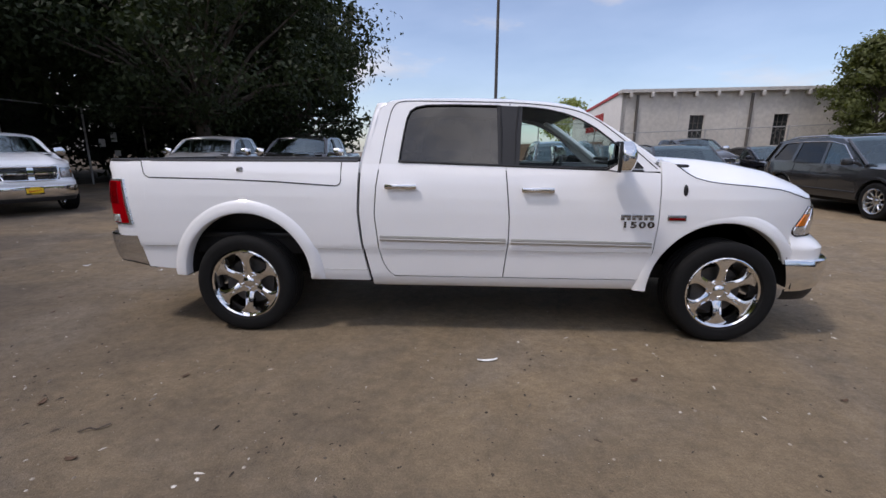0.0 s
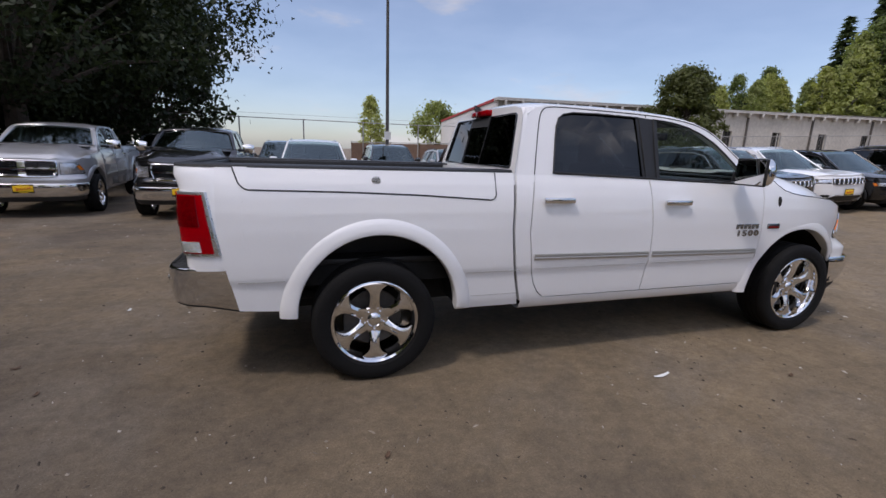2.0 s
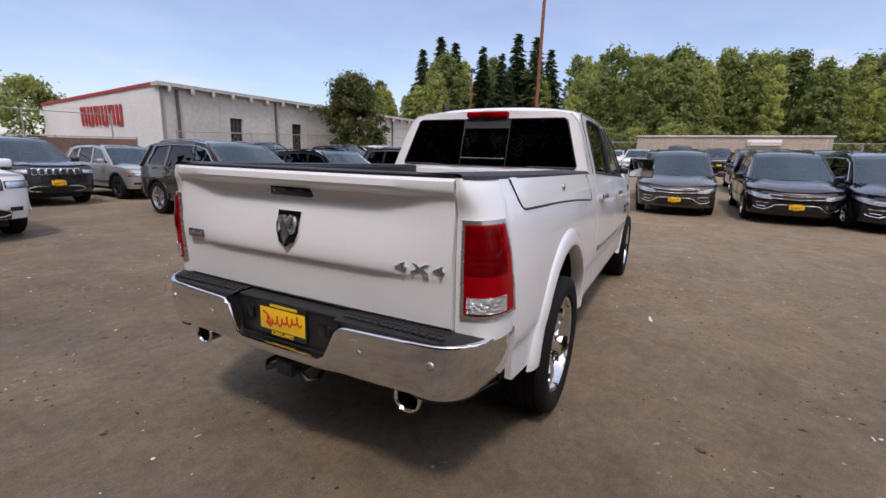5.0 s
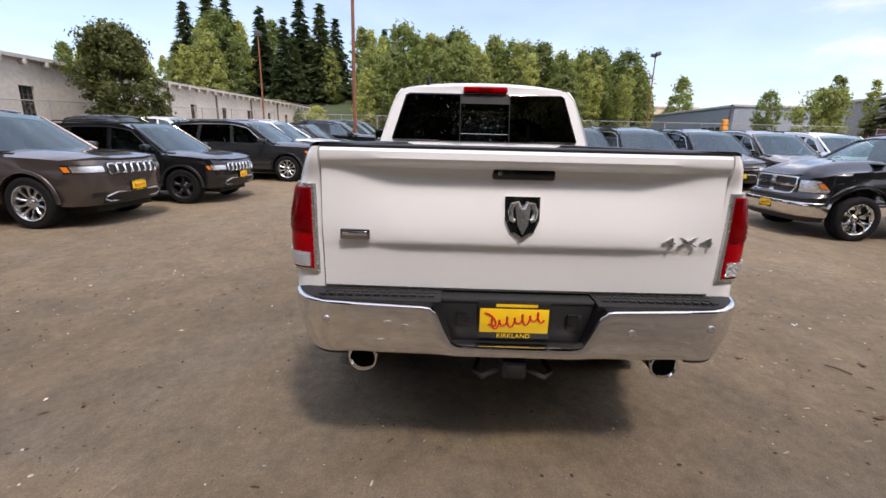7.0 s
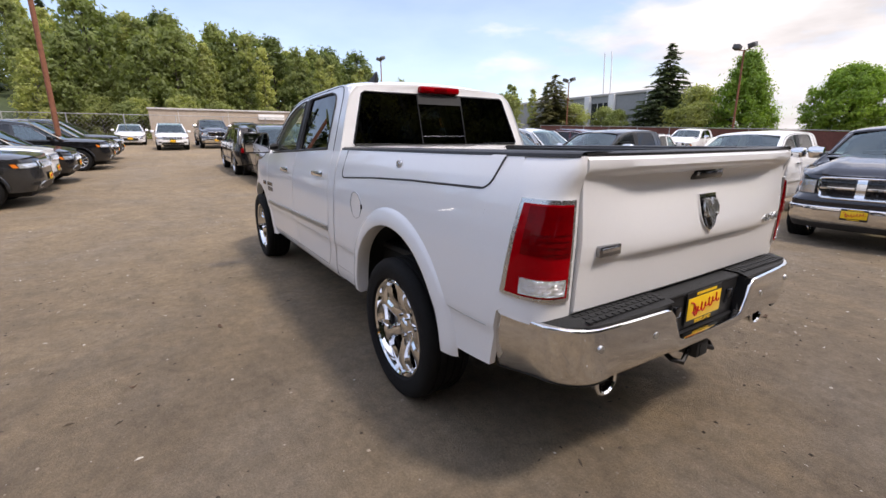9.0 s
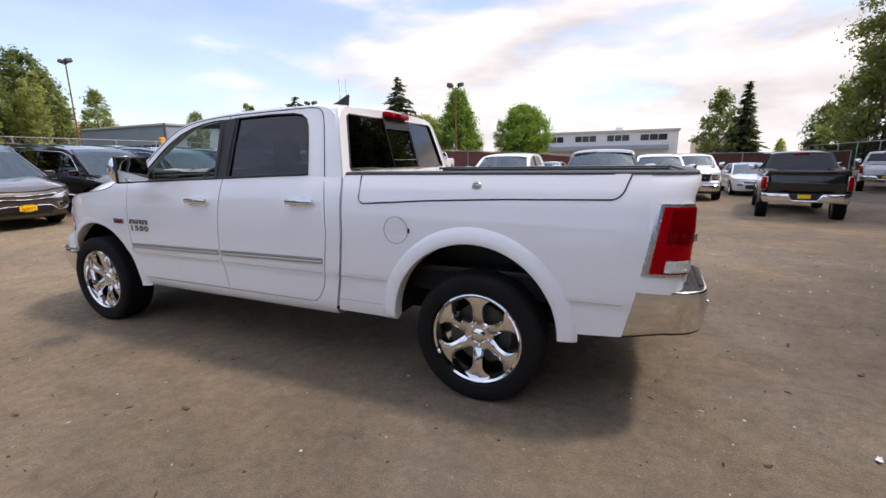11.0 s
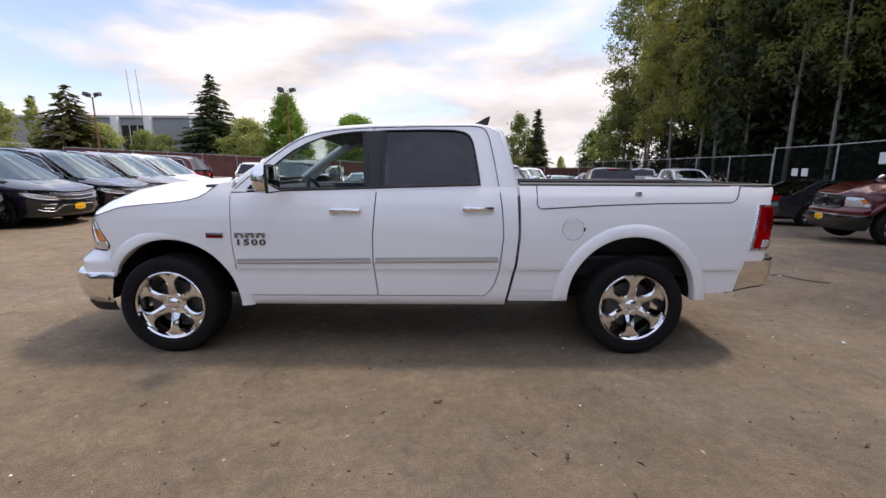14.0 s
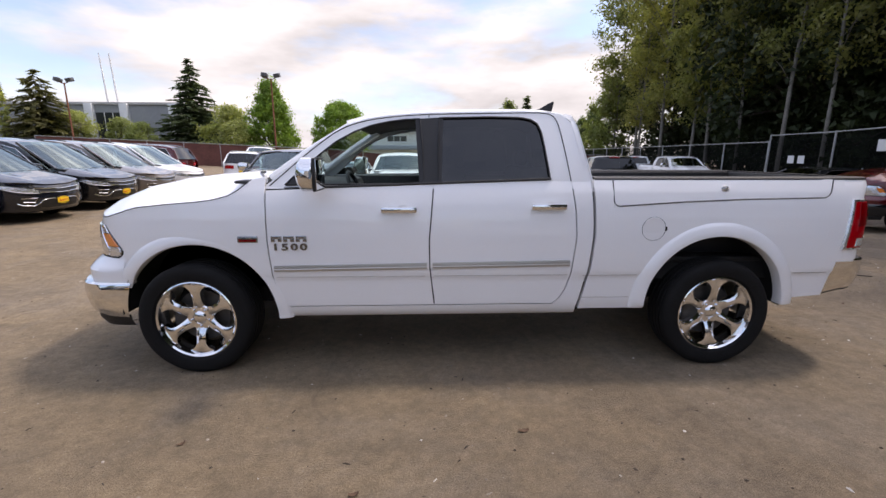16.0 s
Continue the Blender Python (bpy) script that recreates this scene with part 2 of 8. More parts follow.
def thing(name, label, category, m=None, group="", kind=""):
    ob = new(name)
    if m is not None:
        ob.matrix_world = m
    return tagged(ob, label, category, group, kind)


def box_bm(bm, x0, x1, y0, y1, z0, z1, bevel=0.0):
    r = bmesh.ops.create_cube(bm, size=1.0, matrix=Matrix.LocRotScale(((x0 + x1) / 2, (y0 + y1) / 2, (z0 + z1) / 2), None, (abs(x1 - x0), abs(y1 - y0), abs(z1 - z0))))
    if bevel:
        es = list({e for v in r["verts"] for e in v.link_edges})
        bmesh.ops.bevel(bm, geom=es, offset=bevel, segments=2, affect="EDGES", profile=0.5)


def box(name, x0, x1, y0, y1, z0, z1, mat, parent=None, label="", bevel=0.01):
    bm = bmesh.new()
    box_bm(bm, x0, x1, y0, y1, z0, z1, bevel)
    return part(name, bm, mat, parent, label)


def cyl_bm(bm, p0, p1, r0, r1=None, seg=16, caps=True):
    p0, p1 = Vector(p0), Vector(p1)
    d = p1 - p0
    m = Matrix.Translation((p0 + p1) / 2) @ d.to_track_quat("Z", "Y").to_matrix().to_4x4()
    bmesh.ops.create_cone(bm, cap_ends=caps, segments=seg, radius1=r0, radius2=r0 if r1 is None else r1, depth=d.length, matrix=m)


def rod(name, p0, p1, r, mat, parent=None, label="", r1=None, seg=14):
    bm = bmesh.new()
    cyl_bm(bm, p0, p1, r, r1, seg)
    return part(name, bm, mat, parent, label)


def tube(name, pts, r, mat, parent=None, label="", seg=8, closed=False):
    """A round bar along a polyline."""
    pts = [Vector(p) for p in pts]
    verts, faces, n = [], [], len(pts)
    for i, p in enumerate(pts):
        a = pts[(i - 1) % n] if (closed or i > 0) else p
        b = pts[(i + 1) % n] if (closed or i < n - 1) else p
        t = (b - a).normalized()
        u = t.orthogonal().normalized() if i == 0 else (u0 - t * u0.dot(t)).normalized()
        u0 = u
        v = t.cross(u)
        verts += [p + r * (math.cos(2 * math.pi * k / seg) * u + math.sin(2 * math.pi * k / seg) * v) for k in range(seg)]
    for i in range(n if closed else n - 1):
        for k in range(seg):
            j = (i + 1) % n
            faces.append((i * seg + k, i * seg + (k + 1) % seg, j * seg + (k + 1) % seg, j * seg + k))
    if not closed:
        faces += [tuple(range(seg))[::-1], tuple(range((n - 1) * seg, n * seg))]
    return raw(name, verts, faces, mat, parent, label)


def grid_faces(nu, nv, wrap=False):
    f = []
    for i in range(nu - 1):
        for j in range(nv if wrap else nv - 1):
            j2 = (j + 1) % nv
            f.append((i * nv + j, i * nv + j2, (i + 1) * nv + j2, (i + 1) * nv + j))
    return f


def surface(name, P, mat, parent=None, label="", fold=None, smooth=35.0):
    """A grid of points P[u][v]; fold: a vector by which the rim is folded back, so that the sheet has thick edges."""
    nu, nv = len(P), len(P[0])
    verts = [Vector(p) for row in P for p in row]
    faces = grid_faces(nu, nv)
    if fold is not None:
        fold = Vector(fold)
        rim = [(0, j) for j in range(nv)] + [(i, nv - 1) for i in range(1, nu)] + [(nu - 1, j) for j in range(nv - 2, -1, -1)] + [(i, 0) for i in range(nu - 2, 0, -1)]
        base, m = len(verts), len(rim)
        verts += [Vector(P[i][j]) + fold for i, j in rim]
        for a in range(m):
            b = (a + 1) % m
            faces.append((rim[a][0] * nv + rim[a][1], rim[b][0] * nv + rim[b][1], base + b, base + a))
    return raw(name, verts, faces, mat, parent, label, smooth)


def lathe(name, prof, mat, parent=None, label="", seg=40, axis="y", at=(0, 0, 0), closed=False, smooth=35.0):
    """prof: (radius, offset along the axis)."""
    verts, n = [], len(prof)
    for i in range(seg):
        a = 2 * math.pi * i / seg
        for r, o in prof:
            if axis == "y":
                verts.append(Vector((at[0] + r * math.cos(a), at[1] + o, at[2] + r * math.sin(a))))
            elif axis == "x":
                verts.append(Vector((at[0] + o, at[1] + r * math.cos(a), at[2] + r * math.sin(a))))
            else:
                verts.append(Vector((at[0] + r * math.cos(a), at[1] + r * math.sin(a), at[2] + o)))
    faces = []
    for i in range(seg):
        j = (i + 1) % seg
        for k in range(n if closed else n - 1):
            k2 = (k + 1) % n
            faces.append((i * n + k, i * n + k2, j * n + k2, j * n + k))
    return raw(name, verts, faces, mat, parent, label, smooth)


def flat(name, loops, place, mat, parent=None, label="", thick=None, smooth=0.0):
    """A flat sheet in 2D with holes (first loop the outline), set in space by place(a, b); thick: vector of its depth."""
    bm = bmesh.new()
    edges = []
    for loop in loops:
        vs = [bm.verts.new(Vector(place(*p))) for p in loop]
        edges += [bm.edges.new((vs[i], vs[(i + 1) % len(vs)])) for i in range(len(vs))]
    bmesh.ops.triangle_fill(bm, use_beauty=True, use_dissolve=False, edges=edges)
    if thick is not None:
        r = bmesh.ops.extrude_face_region(bm, geom=list(bm.faces))
        bmesh.ops.translate(bm, verts=[v for v in r["geom"] if isinstance(v, bmesh.types.BMVert)], vec=Vector(thick))
    return part(name, bm, mat, parent, label, smooth)


def words(name, text, size, depth, m, mat, parent=None, label="", wide=1.0, bold=0.0):
    """Lettering with the built-in font, as a mesh."""
    cu = bpy.data.curves.new(name, "FONT")
    cu.body, cu.size, cu.extrude, cu.align_x, cu.align_y = text, size, depth, "CENTER", "CENTER"
    cu.offset = bold
    tmp = new("tmp", cu)
    dg = bpy.context.evaluated_depsgraph_get()
    me = bpy.data.meshes.new_from_object(tmp.evaluated_get(dg))
    bpy.data.objects.remove(tmp)
    bpy.data.curves.remove(cu)
    me.name = name
    me.transform(m @ Matrix.Diagonal((wide, 1, 1, 1)))
    me.materials.clear()
    return link_mesh(name, me, mat, parent, label, 0)


def lerp(pts, x):
    """Piecewise linear y at x through (x, y) points in rising x."""
    return float(np.interp(x, [p[0] for p in pts], [p[1] for p in pts]))


def smooth_curve(pts, n):
    """Catmull-Rom through points."""
    P = [Vector(p) for p in pts]
    P = [2 * P[0] - P[1]] + P + [2 * P[-1] - P[-2]]
    out = []
    segs = len(P) - 3
    for k in range(n):
        t = k / (n - 1) * segs
        i = min(int(t), segs - 1)
        f = t - i
        a, b, c, d = P[i:i + 4]
        out.append(0.5 * (2 * b + (c - a) * f + (2 * a - 5 * b + 4 * c - d) * f * f + (3 * b - a - 3 * c + d) * f ** 3))
    return out


def rise(x):
    """Height of the yard: level round the pickup, climbing gently towards +x."""
    return max(0.0, 0.022 * (math.sqrt((x - 6) ** 2 + 4) + (x - 6)) - 0.01)


def yard_z(x, y):
    """The same with the shallow dip along the south side."""
    dip = min(1.0, max(0.0, (-3.2 - y) / 3.5)) * min(1.0, max(0.0, (7.5 - x) / 4.0))
    far = min(1.0, max(0.0, (-7.0 - y) / 7.0)) * min(1.0, max(0.0, (7.5 - x) / 6.0))
    return rise(x) - 0.18 * dip * dip * (3 - 2 * dip) - 0.16 * far * far * (3 - 2 * far)

# ---- the white pickup ----
truck = thing("pickup_truck", "white crew cab pickup with chrome wheels parked on worn asphalt", "pickup truck")
AX_F, AX_R, HUB_Z = 1.8975, -1.8975, 0.40
SECTION = [(0.36, 0.885), (0.43, 0.925), (0.50, 0.945), (0.64, 0.952), (0.695, 0.955), (0.715, 0.967), (0.82, 0.970), (1.0, 0.965), (1.12, 0.955), (1.22, 0.938), (1.30, 0.915), (1.36, 0.890), (1.41, 0.868)]
ZS = [0.36 + 0.01 * i for i in range(110)]
_raw = np.interp(ZS, [p[0] for p in SECTION], [p[1] for p in SECTION])
_k = np.array([0.0, 0.15, 0.7, 0.15, 0.0])
_sm = np.convolve(np.pad(_raw, 2, mode="edge"), _k, mode="valid")


def side_y(x, z):
    """Half width of the body at a place along it and a height."""
    y = float(np.interp(z, ZS, _sm))
    if x > 1.75:
        y -= 0.145 * ((x - 1.75) / 0.75) ** 2
    if x < -2.45:
        y -= 0.026 * ((-2.45 - x) / 0.45) ** 2
    return y


def zgrid(lo, hi, n):
    return [lo + (hi - lo) * j / (n - 1) for j in range(n)]


def spread(a, b, n, extra=()):
    return sorted(set([a + (b - a) * i / (n - 1) for i in range(n)] + list(extra)), reverse=a > b)


def arch_cols(xc, r, n=28):
    return [xc + r * math.cos(math.pi * i / n) for i in range(n + 1)] + [xc + r + 0.002, xc - r - 0.002]


def arch_lo(xc, zc, r, base):
    def f(x):
        d = abs(x - xc)
        return max(base(x), zc + math.sqrt(max(0, r * r - d * d))) if d <= r else base(x)
    return f


def flare(s, xc, zc, ri, ro, down_f, down_r, yref, parent):
    """Wheel-arch flare: a rolled band round the opening."""
    prof = [(0.0, -0.012), (0.018, 0.006), (0.045, 0.015), (0.075, 0.021), (0.100, 0.024), (0.112, 0.021), (0.118, 0.010), (0.118, -0.06)]
    P = []
    w = ro - ri
    path = []
    a0 = math.asin((down_f - zc) / ro) if down_f > zc else 0.0
    if a0 == 0:
        for k in range(8):
            path.append((1.0, 0.0, down_f + (zc - down_f) * k / 8))
    for k in range(41):
        a = a0 + (math.pi - a0) * k / 40
        path.append((math.cos(a), math.sin(a), None))
    for k in range(8):
        path.append((-1.0, 0.0, zc + (down_r - zc) * (k + 1) / 8))
    for cx, cz, zz in path:
        row = []
        for d, h in prof:
            r = ro - d / 0.118 * w
            x = xc + cx * r
            z = zc + cz * r if zz is None else zz
            taper = (1.0 if a0 == 0 or cx < 0 else min(1.0, 0.25 + (z - down_f) / 0.22)) if zz is None else 1.0 - 0.75 * max(0, zc - zz) / max(zc - min(down_f, down_r), 0.01)
            row.append((x, s * (side_y(x, max(z, 0.45)) * 0.5 + yref * 0.5 + h * taper), z))
        P.append(row)
    return surface("fender_flare", P, WHITE, parent, "")


def arch_liner(s, xc, zc, r, yo, yi, base, parent):
    P = []
    for k in range(25):
        a = math.pi * k / 24
        x, z = xc + r * math.cos(a), zc + r * math.sin(a)
        P.append([(x, s * yo, max(z, base)), (x, s * yi, max(z, base))])
    P = [[(xc + r, s * yo, base), (xc + r, s * yi, base)]] + P + [[(xc - r, s * yo, base), (xc - r, s * yi, base)]]
    surface("wheel_arch_liner", P, UNDER, parent)
    # inner wall
    out = [(xc + r * math.cos(math.pi * k / 24), zc + r * math.sin(math.pi * k / 24)) for k in range(25)]
    flat("wheel_arch_wall", [[(xc + r, base)] + out + [(xc - r, base)]], lambda a, b: (a, s * yi, b), UNDER, parent)


def build_wheel(name, parent, at, s, R=0.405, rim_r=0.275, half=0.135, spokes=6, chrome=CHROME, tyre_seg=56, detail=True, wide=1.0):
    """A wheel whose outer face looks along s*y."""
    hub = lathe(name, [(0.02, -0.02), (0.16, -0.02), (0.16, -0.05), (0.02, -0.05)], IRON, parent, seg=20, closed=True)
    tp = [(rim_r + 0.008, 0.108), (rim_r + 0.022, half - 0.006), ((rim_r + R) / 2, half + 0.004), (R - 0.03, half), (R - 0.012, half - 0.012), (R, half - 0.034)]
    grooves = []
    for g in (0.072, 0.024, -0.024, -0.072):
        grooves += [(R, g + 0.008), (R - 0.009, g + 0.006), (R - 0.009, g - 0.006), (R, g - 0.008)]
    tp = tp + (grooves if detail else []) + [(r, -o) for r, o in reversed(tp)]
    lathe("tyre", tp, RUBBER, hub, seg=tyre_seg)
    lip = [(rim_r + 0.010, 0.104), (rim_r + 0.010, 0.118), (rim_r + 0.002, 0.121), (rim_r - 0.010, 0.112), (rim_r - 0.016, 0.085), (rim_r - 0.03, 0.05), (rim_r - 0.035, -0.10), (rim_r + 0.005, -0.11)]
    lathe("rim", lip, chrome, hub, seg=tyre_seg)
    bm = bmesh.new()
    nr, prof = 16, (-1, -0.82, -0.35, 0, 0.35, 0.82, 1)
    for k in range(spokes):
        a0 = 2 * math.pi * k / spokes + math.pi / 2
        rows = []
        for i in range(nr):
            f = i / (nr - 1)
            r = 0.05 + (rim_r - 0.056) * f
            w = wide * lerp([(0, 0.054), (0.12, 0.051), (0.25, 0.042), (0.42, 0.037), (0.58, 0.037), (0.68, 0.042), (0.77, 0.056), (0.84, 0.078), (0.89, 0.106), (0.93, 0.13), (1.0, 0.142)], f)
            yc = 0.052 + 0.040 * math.sin(f * math.pi / 2) + 0.012 * math.sin(f * math.pi)
            row = []
            for q in prof:
                drop = 0.003 if abs(q) < 0.4 else (0.013 if abs(q) < 0.9 else 0.045)
                if abs(q) < 0.1:
                    drop = 0.006 * math.sin(math.pi * f)
                row.append(bm.verts.new((r * math.cos(a0) - q * w * math.sin(a0), yc - drop, r * math.sin(a0) + q * w * math.cos(a0))))
            rows.append(row)
        for i in range(nr - 1):
            for j in range(len(prof) - 1):
                bm.faces.new((rows[i][j], rows[i][j + 1], rows[i + 1][j + 1], rows[i + 1][j]))
    part("spokes", bm, chrome, hub)
    lathe("hub_cap", [(0.0, 0.078), (0.03, 0.076), (0.044, 0.068), (0.050, 0.062), (0.088, 0.060), (0.096, 0.052), (0.098, 0.02)], chrome, hub, seg=24)
    if detail:
        for k in range(5):
            a = 2 * math.pi * (k + 0.5) / 5 + math.pi / 2
            rod("wheel_nut", (0.066 * math.cos(a), 0.03, 0.066 * math.sin(a)), (0.066 * math.cos(a), 0.076, 0.066 * math.sin(a)), 0.011, chrome, hub, r1=0.008, seg=8)
        lathe("brake_disc", [(0.06, 0.0), (0.19, 0.0), (0.19, -0.02), (0.06, -0.02)], IRON, hub, seg=32, closed=True)
        bm = bmesh.new()
        box_bm(bm, 0.08, 0.20, -0.03, 0.03, -0.08, 0.08, 0.01)
        part("brake_caliper", bm, IRON, hub)
    hub.matrix_basis = pose(*at, 0, 0, 0 if s > 0 else 180)
    return hub


# edges that the panels share, as x over height
def door_front_x(z):
    return lerp([(0.40, 1.20), (0.47, 1.24), (0.53, 1.275), (0.71, 1.33), (0.94, 1.352), (1.20, 1.356), (1.42, 1.36)], z)


def door_mid_x(z):
    return lerp([(0.40, 0.19), (0.51, 0.20), (0.78, 0.23), (0.97, 0.232), (1.40, 0.195)], z)


def door_rear_x(z):
    return lerp([(0.40, -0.62), (0.49, -0.665), (0.53, -0.715), (0.60, -0.755), (0.71, -0.785), (0.99, -0.815), (1.20, -0.80), (1.38, -0.775)], z)


def cab_rear_x(z):
    return lerp([(0.40, -0.835), (0.50, -0.855), (0.76, -0.91), (1.0, -0.932), (1.27, -0.922), (1.42, -0.91)], z)


def belt(x):
    return 1.355 - 0.035 * (x - 0.2)


def lid_line(x):
    return lerp([(-2.70, 1.256), (-2.63, 1.255), (-2.05, 1.245), (-1.59, 1.228), (-1.10, 1.198), (-1.0, 1.195)], x)


def lid_lean(x, z):
    """The lid's rear end leans back towards the rail."""
    return -0.05 * max(0.0, (z - 1.25) / 0.135) * lerp([(-2.80, 0.0), (-2.66, 1.0), (-2.3, 0.0)], x)


def bed_end(z):
    """Where the bed's corner meets the tailgate."""
    return lerp([(0.78, -2.985), (1.10, -2.998), (1.26, -2.998), (1.30, -3.008), (1.335, -3.022), (1.388, -3.018)], z)


def bed_plan(z, n=48):
    """Plan of the bed's rear corner at a height: along the side, then round to the tailgate."""
    xe = bed_end(z)
    out = [(-2.70 - 0.10 * k / 8, side_y(-2.70 - 0.10 * k / 8, z)) for k in range(8)]
    for k in range(n + 1):
        q = math.sin(k / n * math.pi / 2) ** (2 / 3.6)
        x = -2.80 + (xe + 2.80) * q
        out.append((x, 0.795 + (side_y(x, z) - 0.795) * max(0.0, 1 - q ** 3.6) ** (1 / 3.6)))
    return out


def skin_patch(s, plan, keep, z0, z1, u0, u1, v0, v1, out, nu=22, nv=12, bulge=0.0):
    """A sheet laid on a skin given by its plan curve at each height; keep(v) gives its first x and its last y."""
    rows = [[None] * nv for _ in range(nu)]
    for j in range(nv):
        v = v0 + (v1 - v0) * j / (nv - 1)
        z = z0 + (z1 - z0) * v
        xa, yb = keep(v)
        pts = plan(z)
        sg = 1 if pts[-1][0] > pts[0][0] else -1
        pts = [(xa, float(np.interp(sg * xa, [sg * q[0] for q in pts], [q[1] for q in pts])))] + [q for q in pts if sg * q[0] > sg * xa + 1e-4 and q[1] > yb + 1e-4] + [(float(np.interp(-yb, [-q[1] for q in pts], [q[0] for q in pts])), yb)]
        ln = [0.0]
        for a, b in zip(pts, pts[1:]):
            ln.append(ln[-1] + math.hypot(b[0] - a[0], b[1] - a[1]))
        xs, ys, g = [q[0] for q in pts], [q[1] for q in pts], ln[-1]
        turn = 1 if ys[-1] < ys[0] and xs[-1] < xs[0] else -1
        for i in range(nu):
            u = u0 + (u1 - u0) * i / (nu - 1)
            d = u * g
            x, y = float(np.interp(d, ln, xs)), float(np.interp(d, ln, ys))
            lo, hi = max(d - 0.006, 0), min(d + 0.006, g)
            tx, ty = float(np.interp(hi, ln, xs) - np.interp(lo, ln, xs)), float(np.interp(hi, ln, ys) - np.interp(lo, ln, ys))
            m = math.hypot(tx, ty) or 1
            o = out + bulge * math.sin(math.pi * min(1, max(0, u))) * math.sin(math.pi * v)
            rows[i][j] = (x + turn * ty / m * o, s * (y - turn * tx / m * o), z)
    return rows


def lid_hi(x):
    """Upper edge of the bedside under the storage lid, with rounded corners at the lid's ends."""
    a, b, r = -2.66, -1.075, 0.05
    top = 1.385
    if x <= a or x >= b:
        return top
    base = lid_line(x)
    for e in (a, b):
        d = abs(x - e)
        if d < r:
            return base + r - math.sqrt(max(0, r * r - (r - d) ** 2))
    return base


FRONT_TOP = [(1.30, 1.415), (1.44, 1.392), (1.49, 1.362), (1.55, 1.315), (1.61, 1.282), (1.70, 1.258), (1.81, 1.242), (2.05, 1.222), (2.26, 1.198), (2.45, 1.150), (2.60, 1.09)]
for s in (-1, 1):
    G = 0.0045
    # front fender
    base_f = lambda x: lerp([(1.2, 0.41), (1.34, 0.42), (2.3, 0.60), (2.42, 0.655), (2.6, 0.66)], x)
    lo = arch_lo(1.865, 0.40, 0.565, base_f)
    xs = spread(2.38, 1.20, 60, [x for x in arch_cols(1.865, 0.565) if 1.2 < x < 2.38])
    P = []
    for x in xs:
        col = []
        for z in zgrid(lo(x), lerp(FRONT_TOP, x), 26):
            xx = max(x, door_front_x(z) + G)
            col.append((xx, s * side_y(xx, z), z))
        P.append(col)
    surface("front_fender", P, WHITE, truck, "", fold=(0, -s * 0.03, 0))
    flare(s, 1.865, 0.40, 0.545, 0.645, 0.66, 0.415, 0.925, truck)
    arch_liner(s, 1.865, 0.40, 0.58, 0.90, 0.52, 0.42, truck)
    # doors
    for nm, xa, xb in (("front_door", door_front_x, door_mid_x), ("rear_door", door_mid_x, door_rear_x)):
        P = []
        for i in range(30):
            u = i / 29
            col = []
            for j in range(34):
                v = j / 33
                xg = xa(0.9) + (xb(0.9) - xa(0.9)) * u
                z = 0.492 + (belt(xg) - 0.492) * v
                x = xa(z) - G + (xb(z) + G - xa(z) + G) * u
                col.append((x, s * side_y(x, z), z))
            P.append(col)
        door = surface(nm, P, WHITE, truck, "", fold=(0, -s * 0.03, 0))
        hx, hz = ((0.44, 1.185) if nm == "front_door" else (-0.605, 1.203))
        hy = side_y(hx, hz)
        # handle: recessed cup and a chrome strap
        lathe("handle_cup", [(0.0, -0.004), (0.03, 0.0), (0.045, 0.004)], WHITE, door, seg=18, at=(hx - 0.02, s * (hy - 0.004), hz - 0.012))
        bm = bmesh.new()
        box_bm(bm, hx - 0.125, hx + 0.125, s * (hy + 0.012), s * (hy + 0.042), hz - 0.021, hz + 0.021, 0.012)
        part("door_handle", bm, CHROME, door, "chrome door handle")
        bm = bmesh.new()
        box_bm(bm, hx + 0.04, hx + 0.11, s * (hy - 0.01), s * (hy + 0.03), hz - 0.014, hz + 0.014, 0.004)
        part("handle_base", bm, SILVER, door)
        # moulding strip
        ma, mb = ((1.315, 0.25) if nm == "front_door" else (0.21, -0.772))
        P2 = []
        for i in range(16):
            x = ma + (mb - ma) * i / 15
            zc = 0.775 + (1.3 - x) * 0.0125
            P2.append([(x, s * (side_y(x, zc + dz) + dy), zc + dz) for dz, dy in ((-0.022, 0.0), (-0.019, 0.011), (-0.006, 0.013), (0.0, 0.010), (0.006, 0.013), (0.019, 0.011), (0.022, 0.0))])
        # thin grey line standing in for the shade of the lower door crease
        tube("body_crease", [(x, s * (side_y(x, 0.712) + 0.0003), 0.712) for x in spread(ma - 0.01, mb + 0.01, 10)], 0.0018, STRIP, door)
        surface("body_side_moulding", P2, STRIP, door, "dark chrome moulding strip", fold=(0, -s * 0.005, 0))
    # cab rear corner
    P = []
    for i in range(8):
        u = i / 7
        col = []
        for j in range(30):
            z = 0.47 + (1.372 - 0.47) * j / 29
            x = door_rear_x(z) - G + (cab_rear_x(z) - door_rear_x(z) + G) * u
            if z < 0.53:
                x = min(x, -0.60)
            col.append((x, s * side_y(x, z), z))
        P.append(col)
    surface("cab_corner", P, WHITE, truck, "", fold=(0, -s * 0.05, 0))
    # rocker
    P = []
    for i in range(24):
        x = 1.235 + (-0.845 - 1.235) * i / 23
        P.append([(x, s * y, z) for z, y in ((0.395, 0.80), (0.395, 0.885), (0.405, 0.905), (0.43, 0.922), (0.46, 0.936), (0.484, 0.941), (0.484, 0.90))])
    surface("rocker_panel", P, WHITE, truck)
    # bedside
    base_b = lambda x: lerp([(-2.9, 0.545), (-2.36, 0.51), (-1.36, 0.445), (-0.85, 0.445)], x)
    lo = arch_lo(-1.862, 0.47, 0.53, base_b)
